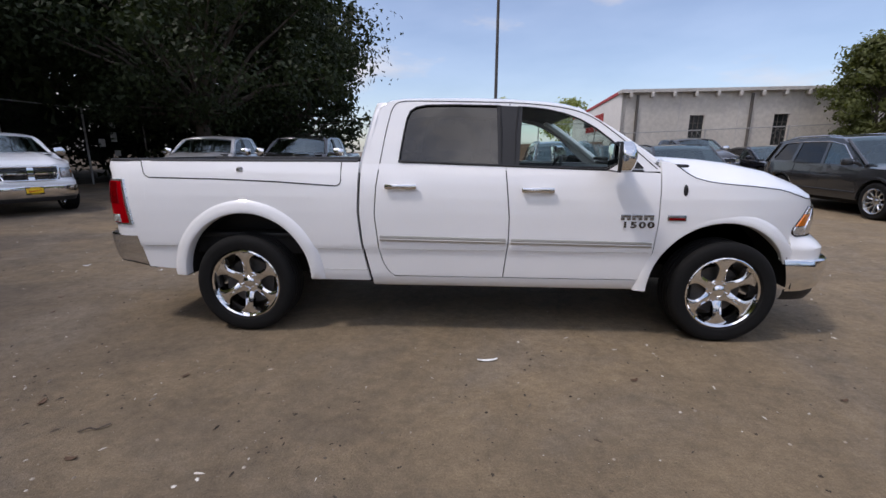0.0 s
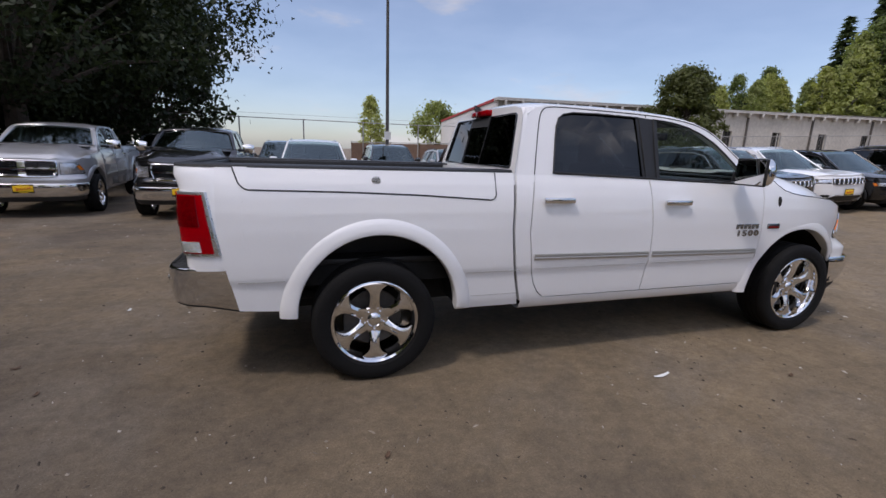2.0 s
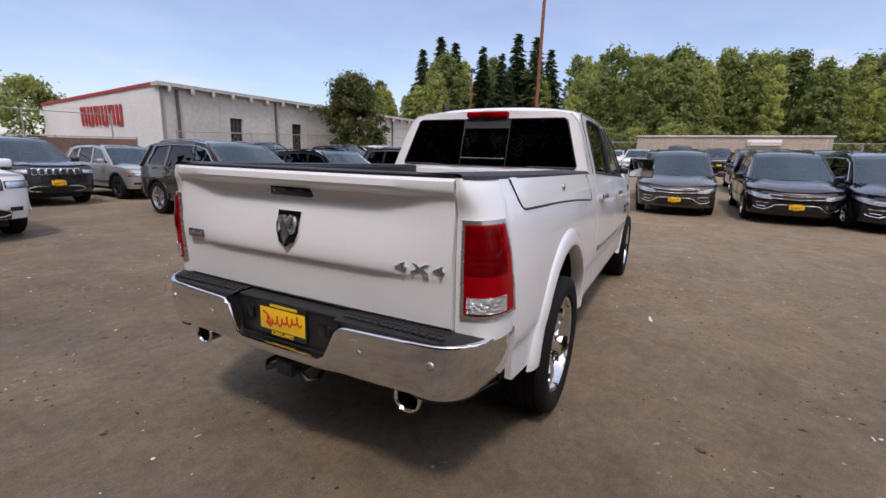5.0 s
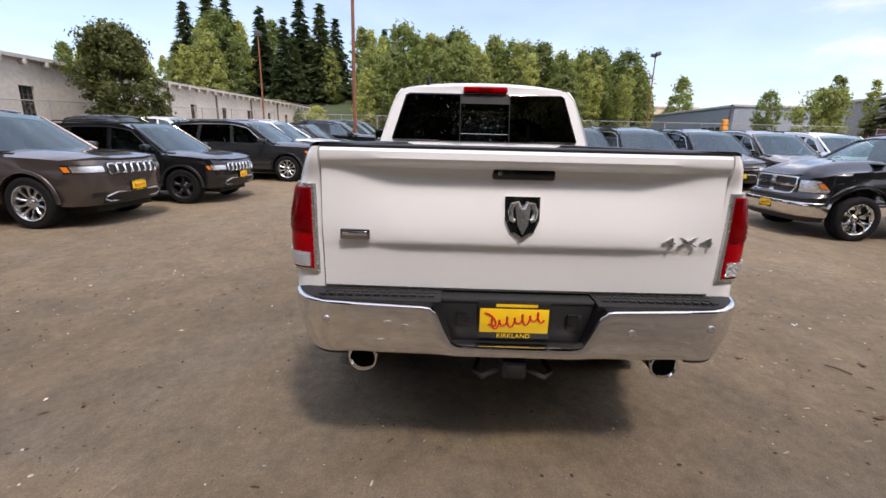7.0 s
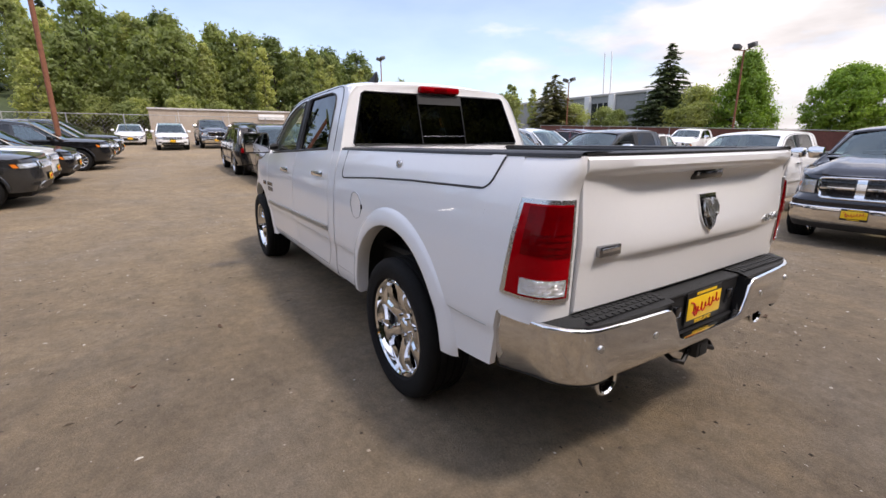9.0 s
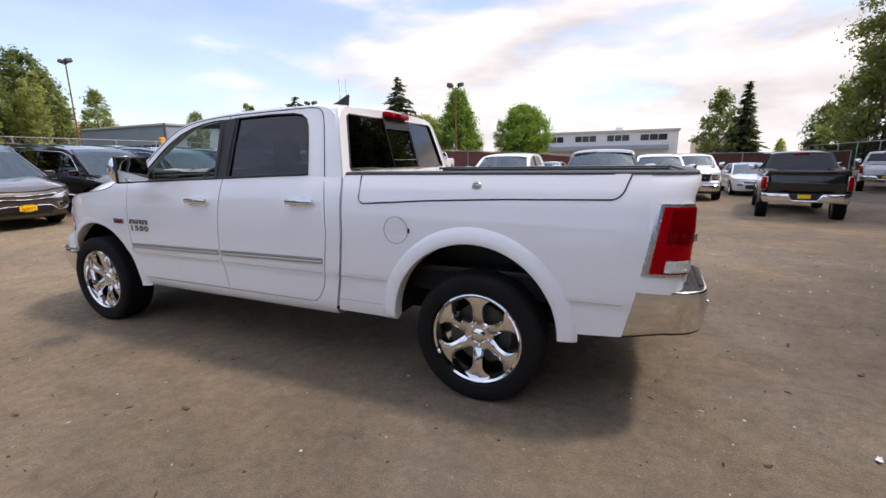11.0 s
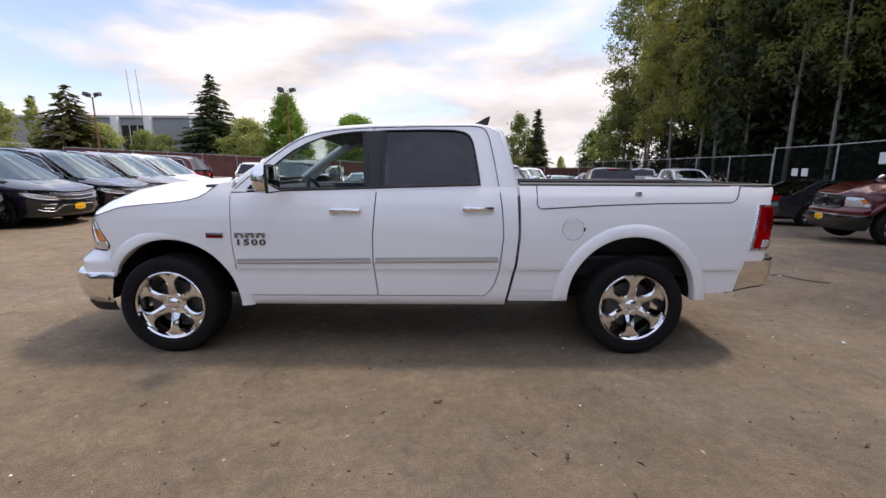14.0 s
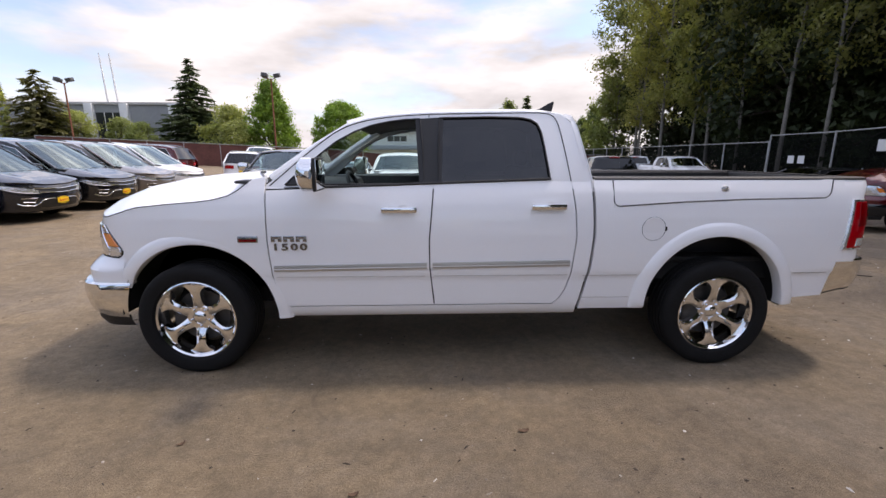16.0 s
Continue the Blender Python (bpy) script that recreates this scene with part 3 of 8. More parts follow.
    xs = spread(-0.85, -2.80, 90, [x for x in arch_cols(-1.862, 0.53)] + [-1.0745, -1.0755, -2.6605, -2.6595] + [-1.075 - 0.006 * k for k in range(9)] + [-2.66 + 0.006 * k for k in range(9)])
    P = []
    for x in xs:
        col = []
        for z in zgrid(lo(x), lid_hi(x), 34):
            xx = min(x, cab_rear_x(z) - 0.022)
            if z < 0.80 and xx < -2.70:                       # cut back above the bumper's end
                xx = max(xx, -2.712 - 0.055 * (z - 0.545) / 0.255)
            xx += lid_lean(x, z)
            col.append((xx, s * side_y(xx, z), z))
        P.append(col)
    bed = surface("bedside", P, WHITE, truck, "", fold=(0, -s * 0.03, 0))
    flare(s, -1.862, 0.47, 0.515, 0.625, 0.45, 0.515, 0.965, truck)
    arch_liner(s, -1.862, 0.47, 0.545, 0.93, 0.55, 0.45, truck)
    # storage lid along the bed
    P = []
    xs = spread(-1.081, -2.654, 50, [-1.081 - 0.006 * k for k in range(9)] + [-2.654 + 0.006 * k for k in range(9)])
    for x in xs:
        z0 = lid_hi(x + (0.006 if x < -2 else -0.006)) + 0.006
        P.append([(x + lid_lean(x, z), s * side_y(x, z), z) for z in zgrid(min(z0 + 0.003, 1.362), 1.388, 12)])
    # grey lines laid on the bedside for the shade along its creases
    for xa, xb, z in ((-2.44, -2.705, 0.712), (-0.875, -1.275, 0.706), (-0.875, -1.235, 0.535)):
        tube("body_crease", [(x, s * (side_y(x, z) + 0.0003), z) for x in spread(xa, xb, 10)], 0.0020, STRIP, bed)
    gap = [(x, lid_hi(x)) for x in spread(-1.076, -2.659, 50, [-1.076 - 0.005 * k for k in range(11)] + [-2.659 + 0.005 * k for k in range(11)])]
    gap = [(gap[0][0], 1.378)] + gap + [(gap[-1][0], 1.378)]
    tube("lid_gap", [(x + lid_lean(x, z), s * (side_y(x, z) - 0.001), z + 0.003) for x, z in gap], 0.0042, BLACK, bed, "dark shut line of the lid", seg=6)
    lid = surface("storage_lid", P, WHITE, truck, "", fold=(0, -s * 0.03, 0))
    yl = side_y(-1.885, 1.318)
    lathe("lid_lock", [(0.0, 0.010), (0.014, 0.010), (0.016, 0.006), (0.026, 0.006), (0.030, -0.002)], SILVER, lid, "round chrome lid lock", seg=22, at=(0, 0, 0)).matrix_basis = pose(-1.885, s * yl, 1.318, 0 if s > 0 else 0, 0, 0 if s > 0 else 180)
    # rail cap on top of the bedside
    P = []
    rim = bed_plan(1.385, 40)
    for i in range(44):
        x = -0.945 - 2.068 * i / 43
        yo = side_y(x, 1.385) if x > -2.72 else float(np.interp(-x, [-q[0] for q in rim], [q[1] for q in rim]))
        zt = 1.391
        P.append([(x, s * (yo + 0.002), zt - 0.007), (x, s * (yo - 0.003), zt + 0.005), (x, s * (yo - 0.02), zt + 0.012), (x, s * (yo - 0.10), zt + 0.012), (x, s * min(yo - 0.004, 0.64), zt + 0.010), (x, s * min(yo - 0.004, 0.63), zt - 0.02)])
    surface("bed_rail_cap", P, BLACK, truck, "black plastic bed rail cap")
    # rear corner post between bedside and tailgate, round in plan
    P = []
    for k in range(33):
        col = []
        for z in zgrid(0.79, 1.388, 24):
            x, y = bed_plan(z, 32)[8 + k]
            col.append((x, s * (y - 0.006 * max(0, (z - 1.36) / 0.028) ** 2), z))
        P.append(col)
    surface("bed_corner", P, WHITE, truck, "", fold=(0.03, -s * 0.004, 0))

    # tail lamp: laid on the corner, its front edge leaning
    def lamp_patch(u0, u1, v0, v1, out, nu=22, nv=12, bulge=0.0):
        return skin_patch(s, lambda z: bed_plan(z, 60), lambda v: (-2.790 - 0.060 * v, 0.818), 0.882, 1.244, u0, u1, v0, v1, out, nu, nv, bulge)
    fold = (0.012, -s * 0.008, 0)
    lamp = surface("tail_lamp", lamp_patch(0.0, 1.0, 0.0, 1.0, 0.010), SILVER, truck, "red tail lamp with clear reverse lens in a bright bezel", fold=(0.02, -s * 0.015, 0))
    surface("red_lens", lamp_patch(0.095, 0.945, 0.04, 0.958, 0.013, 24, 16, bulge=0.006), REDLENS, lamp, "red lens", fold=fold)
    surface("reverse_lens", lamp_patch(0.33, 0.90, 0.065, 0.235, 0.018, 18, 8, bulge=0.006), CLEARLENS, lamp, "clear reverse lens", fold=(0.006, -s * 0.004, 0))
    surface("dark_lens", lamp_patch(0.26, 0.93, 0.47, 0.94, 0.0165, 18, 12, bulge=0.006), DARKRED, lamp, "darker red upper lens", fold=(0.006, -s * 0.004, 0))
    for zz in (0.50, 0.56, 0.62, 0.68):
        surface("lens_rib", lamp_patch(0.36, 0.90, zz, zz + 0.018, 0.0185, 18, 3, bulge=0.006), DARKRED, lamp, fold=(0.004, -s * 0.002, 0))
    # wheels
    build_wheel("wheel", truck, (AX_F, s * 0.852, HUB_Z), s)
    build_wheel("wheel", truck, (AX_R, s * 0.852, HUB_Z), s)
    # door badges
    for k in range(3):
        wd = 0.255
        a = 1.325 - wd * k / 3 if s > 0 else 1.325 - wd + wd * k / 3
        x0, x1 = (a - wd / 3 * 0.86, a) if s > 0 else (a, a + wd / 3 * 0.86)
        yb = side_y(1.2, 0.986)
        bm = bmesh.new()
        box_bm(bm, x0, x1, s * yb, s * (yb + 0.007), 0.988, 1.006, 0.002)
        box_bm(bm, x0, x0 + 0.026, s * yb, s * (yb + 0.0065), 0.966, 0.990, 0.002)
        box_bm(bm, x1 - 0.026, x1, s * yb, s * (yb + 0.0065), 0.966, 0.990, 0.002)
        part("badge_bar", bm, DARK_CHROME, truck, "dark chrome door badge block")
    for k, digit in enumerate("1500"):
        words("badge_digit", digit, 0.064, 0.004, Matrix(((-s, 0, 0, 1.20 + s * (0.096 - 0.064 * k)), (0, 0, s, s * (side_y(1.2, 0.928) + 0.003)), (0, 1, 0, 0.928), (0, 0, 0, 1))), DARK_CHROME, truck, "dark chrome numeral", wide=1.55, bold=0.0022)
    yb = side_y(1.48, 0.985)
    bm = bmesh.new()
    box_bm(bm, 1.415, 1.552, s * (yb - 0.002), s * (yb + 0.007), 0.962, 1.006, 0.004)
    fb = part("fender_badge", bm, DARK_CHROME, truck, "small dark badge with a red field")
    bm = bmesh.new()
    box_bm(bm, 1.425, 1.542, s * (yb + 0.007), s * (yb + 0.009), 0.968, 0.984, 0.001)
    part("badge_field", bm, DARKRED, fb)

# fuel door and antenna base
yf = side_y(-1.37, 1.045)
lathe("fuel_door_gap", [(0.084, 0.0), (0.084, 0.0015), (0.0862, 0.0015), (0.0862, 0.0)], GAP, truck, seg=36, closed=True, at=(-1.365, yf + 0.0035, 1.045))
lathe("fuel_door", [(0.0, 0.003), (0.08, 0.002), (0.083, -0.004)], WHITE, truck, seg=36, at=(-1.365, yf, 1.045))
box("fuel_door_catch", -1.462, -1.452, yf, yf + 0.006, 1.03, 1.06, GAP, truck, bevel=0.002)
ya = side_y(1.535, 1.185)
lathe("antenna_base", [(0.0, 0.014), (0.012, 0.012), (0.02, 0.004), (0.022, -0.01)], BLACK, truck, "black antenna base", seg=16).matrix_basis = pose(1.535, -ya, 1.185, 0, 0, 180) @ Matrix.Diagonal((0.8, 1, 2.2, 1))

# cab upper sides: door frames, roof rail and pillars in one leaning plane
def up(s):
    return lambda x, z: (x, s * (0.888 - 0.30 * (z - 1.36) - 0.018 * ((z - 1.36) / 0.5) ** 2 - 0.03 * max(0, x - 0.9)), z)


OUT = [(1.375, 1.325), (1.345, 1.362), (1.27, 1.418), (1.19, 1.487), (1.10, 1.565), (1.0, 1.645), (0.90, 1.715), (0.80, 1.765), (0.68, 1.805), (0.52, 1.832), (0.25, 1.852), (-0.10, 1.862), (-0.45, 1.866), (-0.62, 1.862), (-0.71, 1.845), (-0.765, 1.815), (-0.80, 1.77), (-0.83, 1.68), (-0.862, 1.56), (-0.905, 1.40), (-0.918, 1.325)]
HOLE_F = [(1.225, 1.352), (1.10, 1.462), (0.99, 1.560), (0.88, 1.645), (0.76, 1.712), (0.64, 1.757), (0.52, 1.784), (0.40, 1.800), (0.295, 1.808), (0.275, 1.60), (0.268, 1.36)]
HOLE_R = [(0.165, 1.366), (0.165, 1.60), (0.155, 1.814), (-0.20, 1.822), (-0.42, 1.819), (-0.50, 1.804), (-0.545, 1.775), (-0.57, 1.72), (-0.59, 1.62), (-0.612, 1.48), (-0.622, 1.408), (-0.618, 1.390), (-0.60, 1.386)]
for s in (-1, 1):
    f = up(s)
    flat("cab_side_frame", [OUT, HOLE_F, HOLE_R], f, WHITE, truck, thick=(0, -s * 0.045, 0))
    flat("rear_door_window", [HOLE_R], lambda a, b: (f(a, b)[0], f(a, b)[1] - s * 0.010, f(a, b)[2]), TINTED, truck, "dark tinted rear door glass")
    flat("front_door_window", [HOLE_F], lambda a, b: (f(a, b)[0], f(a, b)[1] - s * 0.012, f(a, b)[2]), DOORGLASS, truck, "clear front door glass")
    g = lambda a, b: (f(a, b)[0], f(a, b)[1] + s * 0.004, f(a, b)[2])
    flat("door_pillar_trim", [[(0.30, 1.355), (0.326, 1.806), (0.128, 1.818), (0.142, 1.362)]], g, BLACK, truck, "black centre pillar trim", thick=(0, -s * 0.006, 0))
    flat("mirror_sail", [[(1.235, 1.352), (1.17, 1.415), (1.06, 1.43), (1.03, 1.352)]], g, BLACK, truck, thick=(0, -s * 0.01, 0))
    # weather strips and seams
    tube("belt_moulding", [g(1.23 - 1.86 * k / 24, belt(1.23 - 1.86 * k / 24) + 0.008) for k in range(25)], 0.009, BLACK, truck, "black belt moulding")
    tube("window_seal", [g(*p) for p in HOLE_R], 0.006, BLACK, truck, closed=True)
    tube("window_seal", [g(*p) for p in HOLE_F], 0.006, BLACK, truck, closed=True)
    seam = [(-0.775, 1.375), (-0.745, 1.55), (-0.715, 1.70), (-0.690, 1.79), (-0.655, 1.835), (-0.60, 1.850), (-0.45, 1.853), (0.2, 1.839), (0.5, 1.818), (0.70, 1.785), (0.85, 1.730), (1.0, 1.628), (1.15, 1.505), (1.28, 1.392), (1.335, 1.345)]
    h2 = lambda a, b: (f(a, b)[0], f(a, b)[1] + s * 0.0005, f(a, b)[2])
    tube("door_seam", [h2(p.x, p.y) for p in smooth_curve([(a, b, 0) for a, b in seam], 60)], 0.0035, GAP, truck, seg=6)
    tube("door_seam", [h2(0.228, 1.815 + 0.008 * k) for k in range(4)], 0.003, GAP, truck, seg=6)
    # door mirror
    mir = tube("door_mirror", [(1.10, s * 0.88, 1.40), (1.07, s * 0.94, 1.392), (1.035, s * 1.02, 1.39)], 0.032, BLACK, truck, "folding door mirror with chrome cap")
    P = []
    for i in range(13):
        y = 0.985 + 0.255 * i / 12
        e = 1 - 0.2 * (1 - i / 12) ** 3 if i < 6 else max(0.30, math.sqrt(1 - ((i - 6) / 6) ** 4)) * (1 - 0.05 * (i - 6) / 6)
        hh, dd = 0.108 * e, 0.062 * e
        P.append([(1.0 + (dd + 0.03) * math.cos(t) * (1 if math.cos(t) > 0 else 0.6) - 0.02, s * y, 1.433 + hh * max(-1, min(1, 1.25 * math.sin(t)))) for t in [2 * math.pi * k / 20 for k in range(20)]])
    verts = [p for r in P for p in r]
    raw("mirror_cap", verts, grid_faces(13, 20, True) + [tuple(range(20))[::-1], tuple(range(240, 260))], CHROME, mir, "chrome mirror cap")
    box("mirror_shell", 0.93, 0.952, s * 0.99, s * 1.235, 1.330, 1.537, BLACK, mir, bevel=0.008)
    box("mirror_glass", 0.926, 0.931, s * 1.0, s * 1.225, 1.342, 1.525, MIRRORGLASS, mir, bevel=0.001)

# roof
def roof_z(x, y):
    edge = lerp([(-0.80, 1.800), (-0.765, 1.83), (-0.70, 1.852), (-0.6, 1.866), (-0.1, 1.868), (0.25, 1.858), (0.52, 1.838), (0.68, 1.812), (0.8, 1.773), (0.9, 1.722)], x)
    a = min(1, abs(y) / 0.735)
    return edge + 0.055 * (1 - a ** 2.6) + 0.0


P = []
for i in range(36):
    x = 0.80 - 1.59 * i / 35
    fx = lambda y, x=x: x + 0.10 * (1 - (y / 0.74) ** 2) * max(0, (x + 0.8) / 1.6) ** 6 * 1.0
    ye = up(1)(x, lerp([(-0.80, 1.77), (-0.765, 1.815), (-0.71, 1.845), (-0.62, 1.862), (-0.1, 1.862), (0.25, 1.852), (0.52, 1.832), (0.68, 1.805), (0.8, 1.765)], x))
    col = []
    for j in range(25):
        y = ye[1] * (2 * j / 24 - 1)
        col.append((fx(y), y, roof_z(x, y * 0.735 / ye[1]) + (0 if 0 < j < 24 else -0.012)))
    P.append(col)
surface("roof", P, WHITE, truck, "", fold=(0, 0, -0.02))
P = [[(p[0], p[1] * 0.985, p[2] - 0.03) for p in c] for c in P]
surface("headlining", P, HEADLINER, truck)
# shark-fin antenna
bm = bmesh.new()
fin = [(-0.565, 1.885), (-0.63, 1.908), (-0.69, 1.944), (-0.728, 1.960), (-0.733, 1.950), (-0.710, 1.872)]
vs = []
for w in (-1, 1):
    vs.append([bm.verts.new((x, 0.49 + w * (0.020 if z < 1.91 else 0.005), z)) for x, z in fin])
bm.faces.new(vs[0]), bm.faces.new(vs[1][::-1])
for i in range(len(fin)):
    j = (i + 1) % len(fin)
    bm.faces.new((vs[0][i], vs[0][j], vs[1][j], vs[1][i]))
part("roof_antenna", bm, BLACK, truck, "black shark-fin antenna")

# windscreen
P = []
for i in range(14):
    u = i / 13
    x, z, w = 1.50 + (0.86 - 1.50) * u, 1.40 + (1.838 - 1.40) * u + 0.012 * math.sin(math.pi * u), 0.80 + (0.655 - 0.80) * u
    P.append([(x - (0.17 - 0.05 * u) * (2 * j / 16 - 1) ** 2, w * (2 * j / 16 - 1), z - 0.045 * u * (2 * j / 16 - 1) ** 2) for j in range(17)])
surface("windscreen", P, CLEAR, truck, "clear windscreen")
for s in (-1, 1):
    tube("windscreen_pillar", [Vector(c[16 if s > 0 else 0]) + Vector((0.005, s * 0.02, -0.012)) for c in P], 0.035, WHITE, truck)
tube("windscreen_surround", [P[0][j] for j in range(17)], 0.018, BLACK, truck)
# wipers and cowl
box("cowl", 1.36, 1.62, -0.78, 0.78, 1.352, 1.375, BLACK, truck, bevel=0.01)
for s in (-1, 1):
    tube("wiper", [(1.60, s * 0.2 + 0.1, 1.40), (1.52, s * 0.2 + 0.3, 1.425), (1.45, s * 0.2 + 0.42, 1.43)], 0.009, BLACK, truck)

# rear of the cab and back glass
f_r = lambda a, b: (-0.918 + 0.255 * (b - 1.40) - 0.03 * (1 - (a / 0.8) ** 2), a, b)
cab_out = [(-0.885, 1.30), (0.885, 1.30), (0.875, 1.40), (0.83, 1.55), (0.785, 1.70), (0.745, 1.79), (0.70, 1.83), (0.60, 1.855), (0.0, 1.875), (-0.60, 1.855), (-0.70, 1.83), (-0.745, 1.79), (-0.785, 1.70), (-0.83, 1.55), (-0.875, 1.40)]
glass_hole = [(-0.768, 1.418), (0.768, 1.418), (0.775, 1.43), (0.665, 1.785), (0.64, 1.800), (-0.64, 1.800), (-0.665, 1.785), (-0.775, 1.43)]
flat("cab_back", [cab_out, glass_hole], f_r, WHITE, truck, thick=(0.03, 0, 0), smooth=30)
off = lambda d: (lambda a, b: (f_r(a, b)[0] + d, a, b))
for w in (-1, 1):
    half_pane = [(w * a, b) for a, b in ((0.207, 1.418), (0.768, 1.418), (0.775, 1.43), (0.665, 1.785), (0.64, 1.800), (0.207, 1.800))]
    flat("back_window", [half_pane], off(0.008), REARGLASS, truck, "dark tinted back window beside a sliding pane")
    tube("slider_frame", [off(0.002)(w * 0.207, 1.42 + 0.38 * k / 4) for k in range(5)], 0.004, BLACK, truck)
flat("window_band", [[(-0.205, 1.725), (0.205, 1.725), (0.20, 1.805), (-0.20, 1.805)]], off(-0.004), TRIMGREY, truck, thick=(0.006, 0, 0))
flat("sliding_pane", [[(-0.205, 1.418), (0.205, 1.418), (0.205, 1.800), (-0.205, 1.800)]], off(0.012), SLIDERGLASS, truck)
tube("slider_handle", [off(-0.001)(-0.2 + 0.4 * k / 6, 1.478) for k in range(7)], 0.004, DARK_CHROME, truck)
tube("window_seal", [off(-0.002)(*p) for p in glass_hole], 0.008, GLOSSBLACK, truck, closed=True)
# high brake lamp
bm = bmesh.new()
box_bm(bm, -0.875, -0.80, -0.185, 0.185, 1.812, 1.862, 0.015)
hb = part("high_brake_lamp", bm, REDLENS, truck, "red high-level brake lamp on the cab")
box("lamp_centre", -0.879, -0.83, -0.06, 0.06, 1.82, 1.854, DARKRED, hb, bevel=0.006)
box("cargo_lens", -0.879, -0.83, 0.075, 0.155, 1.822, 1.852, REDLENS, hb, bevel=0.006)
# inner corner between cab sides and back
for s in (-1, 1):
    P = []
    for i in range(16):
        z = 1.30 + 0.54 * i / 15
        xf, yf2 = lerp([(1.30, -0.905), (1.40, -0.905), (1.56, -0.862), (1.68, -0.83), (1.77, -0.80), (1.84, -0.74)], z), up(1)(-0.8, max(z, 1.36))[1]
        q = f_r(0.88 if z < 1.4 else lerp([(1.40, 0.875), (1.55, 0.83), (1.70, 0.785), (1.79, 0.745), (1.84, 0.69)], z), z)
        P.append([(xf + 0.01, s * yf2, z), (xf - 0.012, s * (yf2 - 0.006), z), ((xf + q[0]) / 2 - 0.018, s * ((yf2 + q[1]) / 2 + 0.006), z), (q[0] - 0.004, s * q[1], z), (q[0], s * (q[1] - 0.02), z)])
    surface("cab_corner_post", P, WHITE, truck)

# bonnet and nose
def nose_mid(z):
    return lerp([(0.60, 2.835), (0.66, 2.850), (0.73, 2.858), (0.79, 2.838), (0.84, 2.800), (0.95, 2.800), (1.05, 2.792), (1.09, 2.778), (1.12, 2.752), (1.145, 2.715)], z)


def nose_plan(z, n=70):
    """Plan of the nose at a height, from the fender round to the middle."""
    xc = nose_mid(z)
    out = [(2.34 + 0.01 * k, side_y(2.34 + 0.01 * k, z)) for k in range(6)]
    for k in range(n + 1):
        q = math.sin(k / n * math.pi / 2) ** (2 / 3.0)
        x = 2.40 + (xc - 2.40) * q
        low = lerp([(0.75, 1.0), (0.84, 0.0)], z)
        out.append((x, (side_y(x, z) * (1 - low) + 0.888 * low) * max(0.0, 1 - q ** 3.0) ** (1 / 3.0)))
    return out


NOSE = {}


def nose_x(y, z):
    key = round(z, 3)
    if key not in NOSE:
        NOSE[key] = nose_plan(z)[::-1]
    return float(np.interp(abs(y), [q[1] for q in NOSE[key]], [q[0] for q in NOSE[key]]))


def hood_z(x, y):
    zc = lerp([(1.38, 1.425), (1.59, 1.418), (1.85, 1.400), (2.08, 1.372), (2.38, 1.310), (2.60, 1.228), (2.70, 1.165), (2.735, 1.13)], x)
    ze = lerp(FRONT_TOP + [(2.8, 0.99)], x)
    a = min(1.0, abs(y) / 0.87)
    bulge = 0.012 * math.exp(-((abs(y) - 0.40) / 0.10) ** 2) * (1 if x < 2.45 else max(0, (2.7 - x) / 0.25))
    t = max(0.0, (a - 0.52) / 0.48)
    return zc + (ze - zc) * (t * t * (3 - 2 * t)) + bulge - 0.01 * a * a


HOODP = []
for i in range(44):
    u = i / 43
    col = []
    for j in range(41):
        v = 2 * j / 40 - 1
        yy = v * 0.845
        x0 = 1.47 - 0.12 * v * v
        x1 = nose_x(yy, 1.10) - 0.012
        x = x0 + (x1 - x0) * u
        w = side_y(min(x, 2.40), lerp(FRONT_TOP, x)) - 0.006
        y = v * (w if x < 2.40 else 0.845 + (w - 0.845) * max(0, 1 - (x - 2.40) / 0.1))
        col.append((x, y, hood_z(x, y)))
    HOODP.append(col)
surface("bonnet", HOODP, WHITE, truck, "", fold=(0, 0, -0.03))
P = []
for s, order in ((1, 1), (-1, -1)):
    half = []
    for k in range(0, 77):
        x, y = nose_plan(1.0)[k]
        top = hood_z(min(x, nose_x(y, 1.10)), y) - 0.004
        col = []
        for z in zgrid(0.655, top, 22):
            q = nose_plan(z)[k]
            col.append((q[0], s * q[1], z))
        half.append(col)
    P = P + half if s > 0 else P + half[::-1][1:]
surface("front_fascia", P, WHITE, truck)
# shut line between bonnet and fender
for s in (-1, 1):
    line = []
    for x in spread(1.475, 2.36, 40):
        z = lerp(FRONT_TOP, x) - 0.002
        line.append((x, s * (side_y(x, z) - 0.0005), z))
    for k in range(4, 50, 2):
        x, y = nose_plan(1.0)[k]
        z = hood_z(min(x, nose_x(y, 1.10)), y) - 0.003
        q = nose_plan(z)[k]
        line.append((q[0], s * q[1], z))
    tube("bonnet_gap", line, 0.0036, BLACK, truck, "dark shut line beside the bonnet")
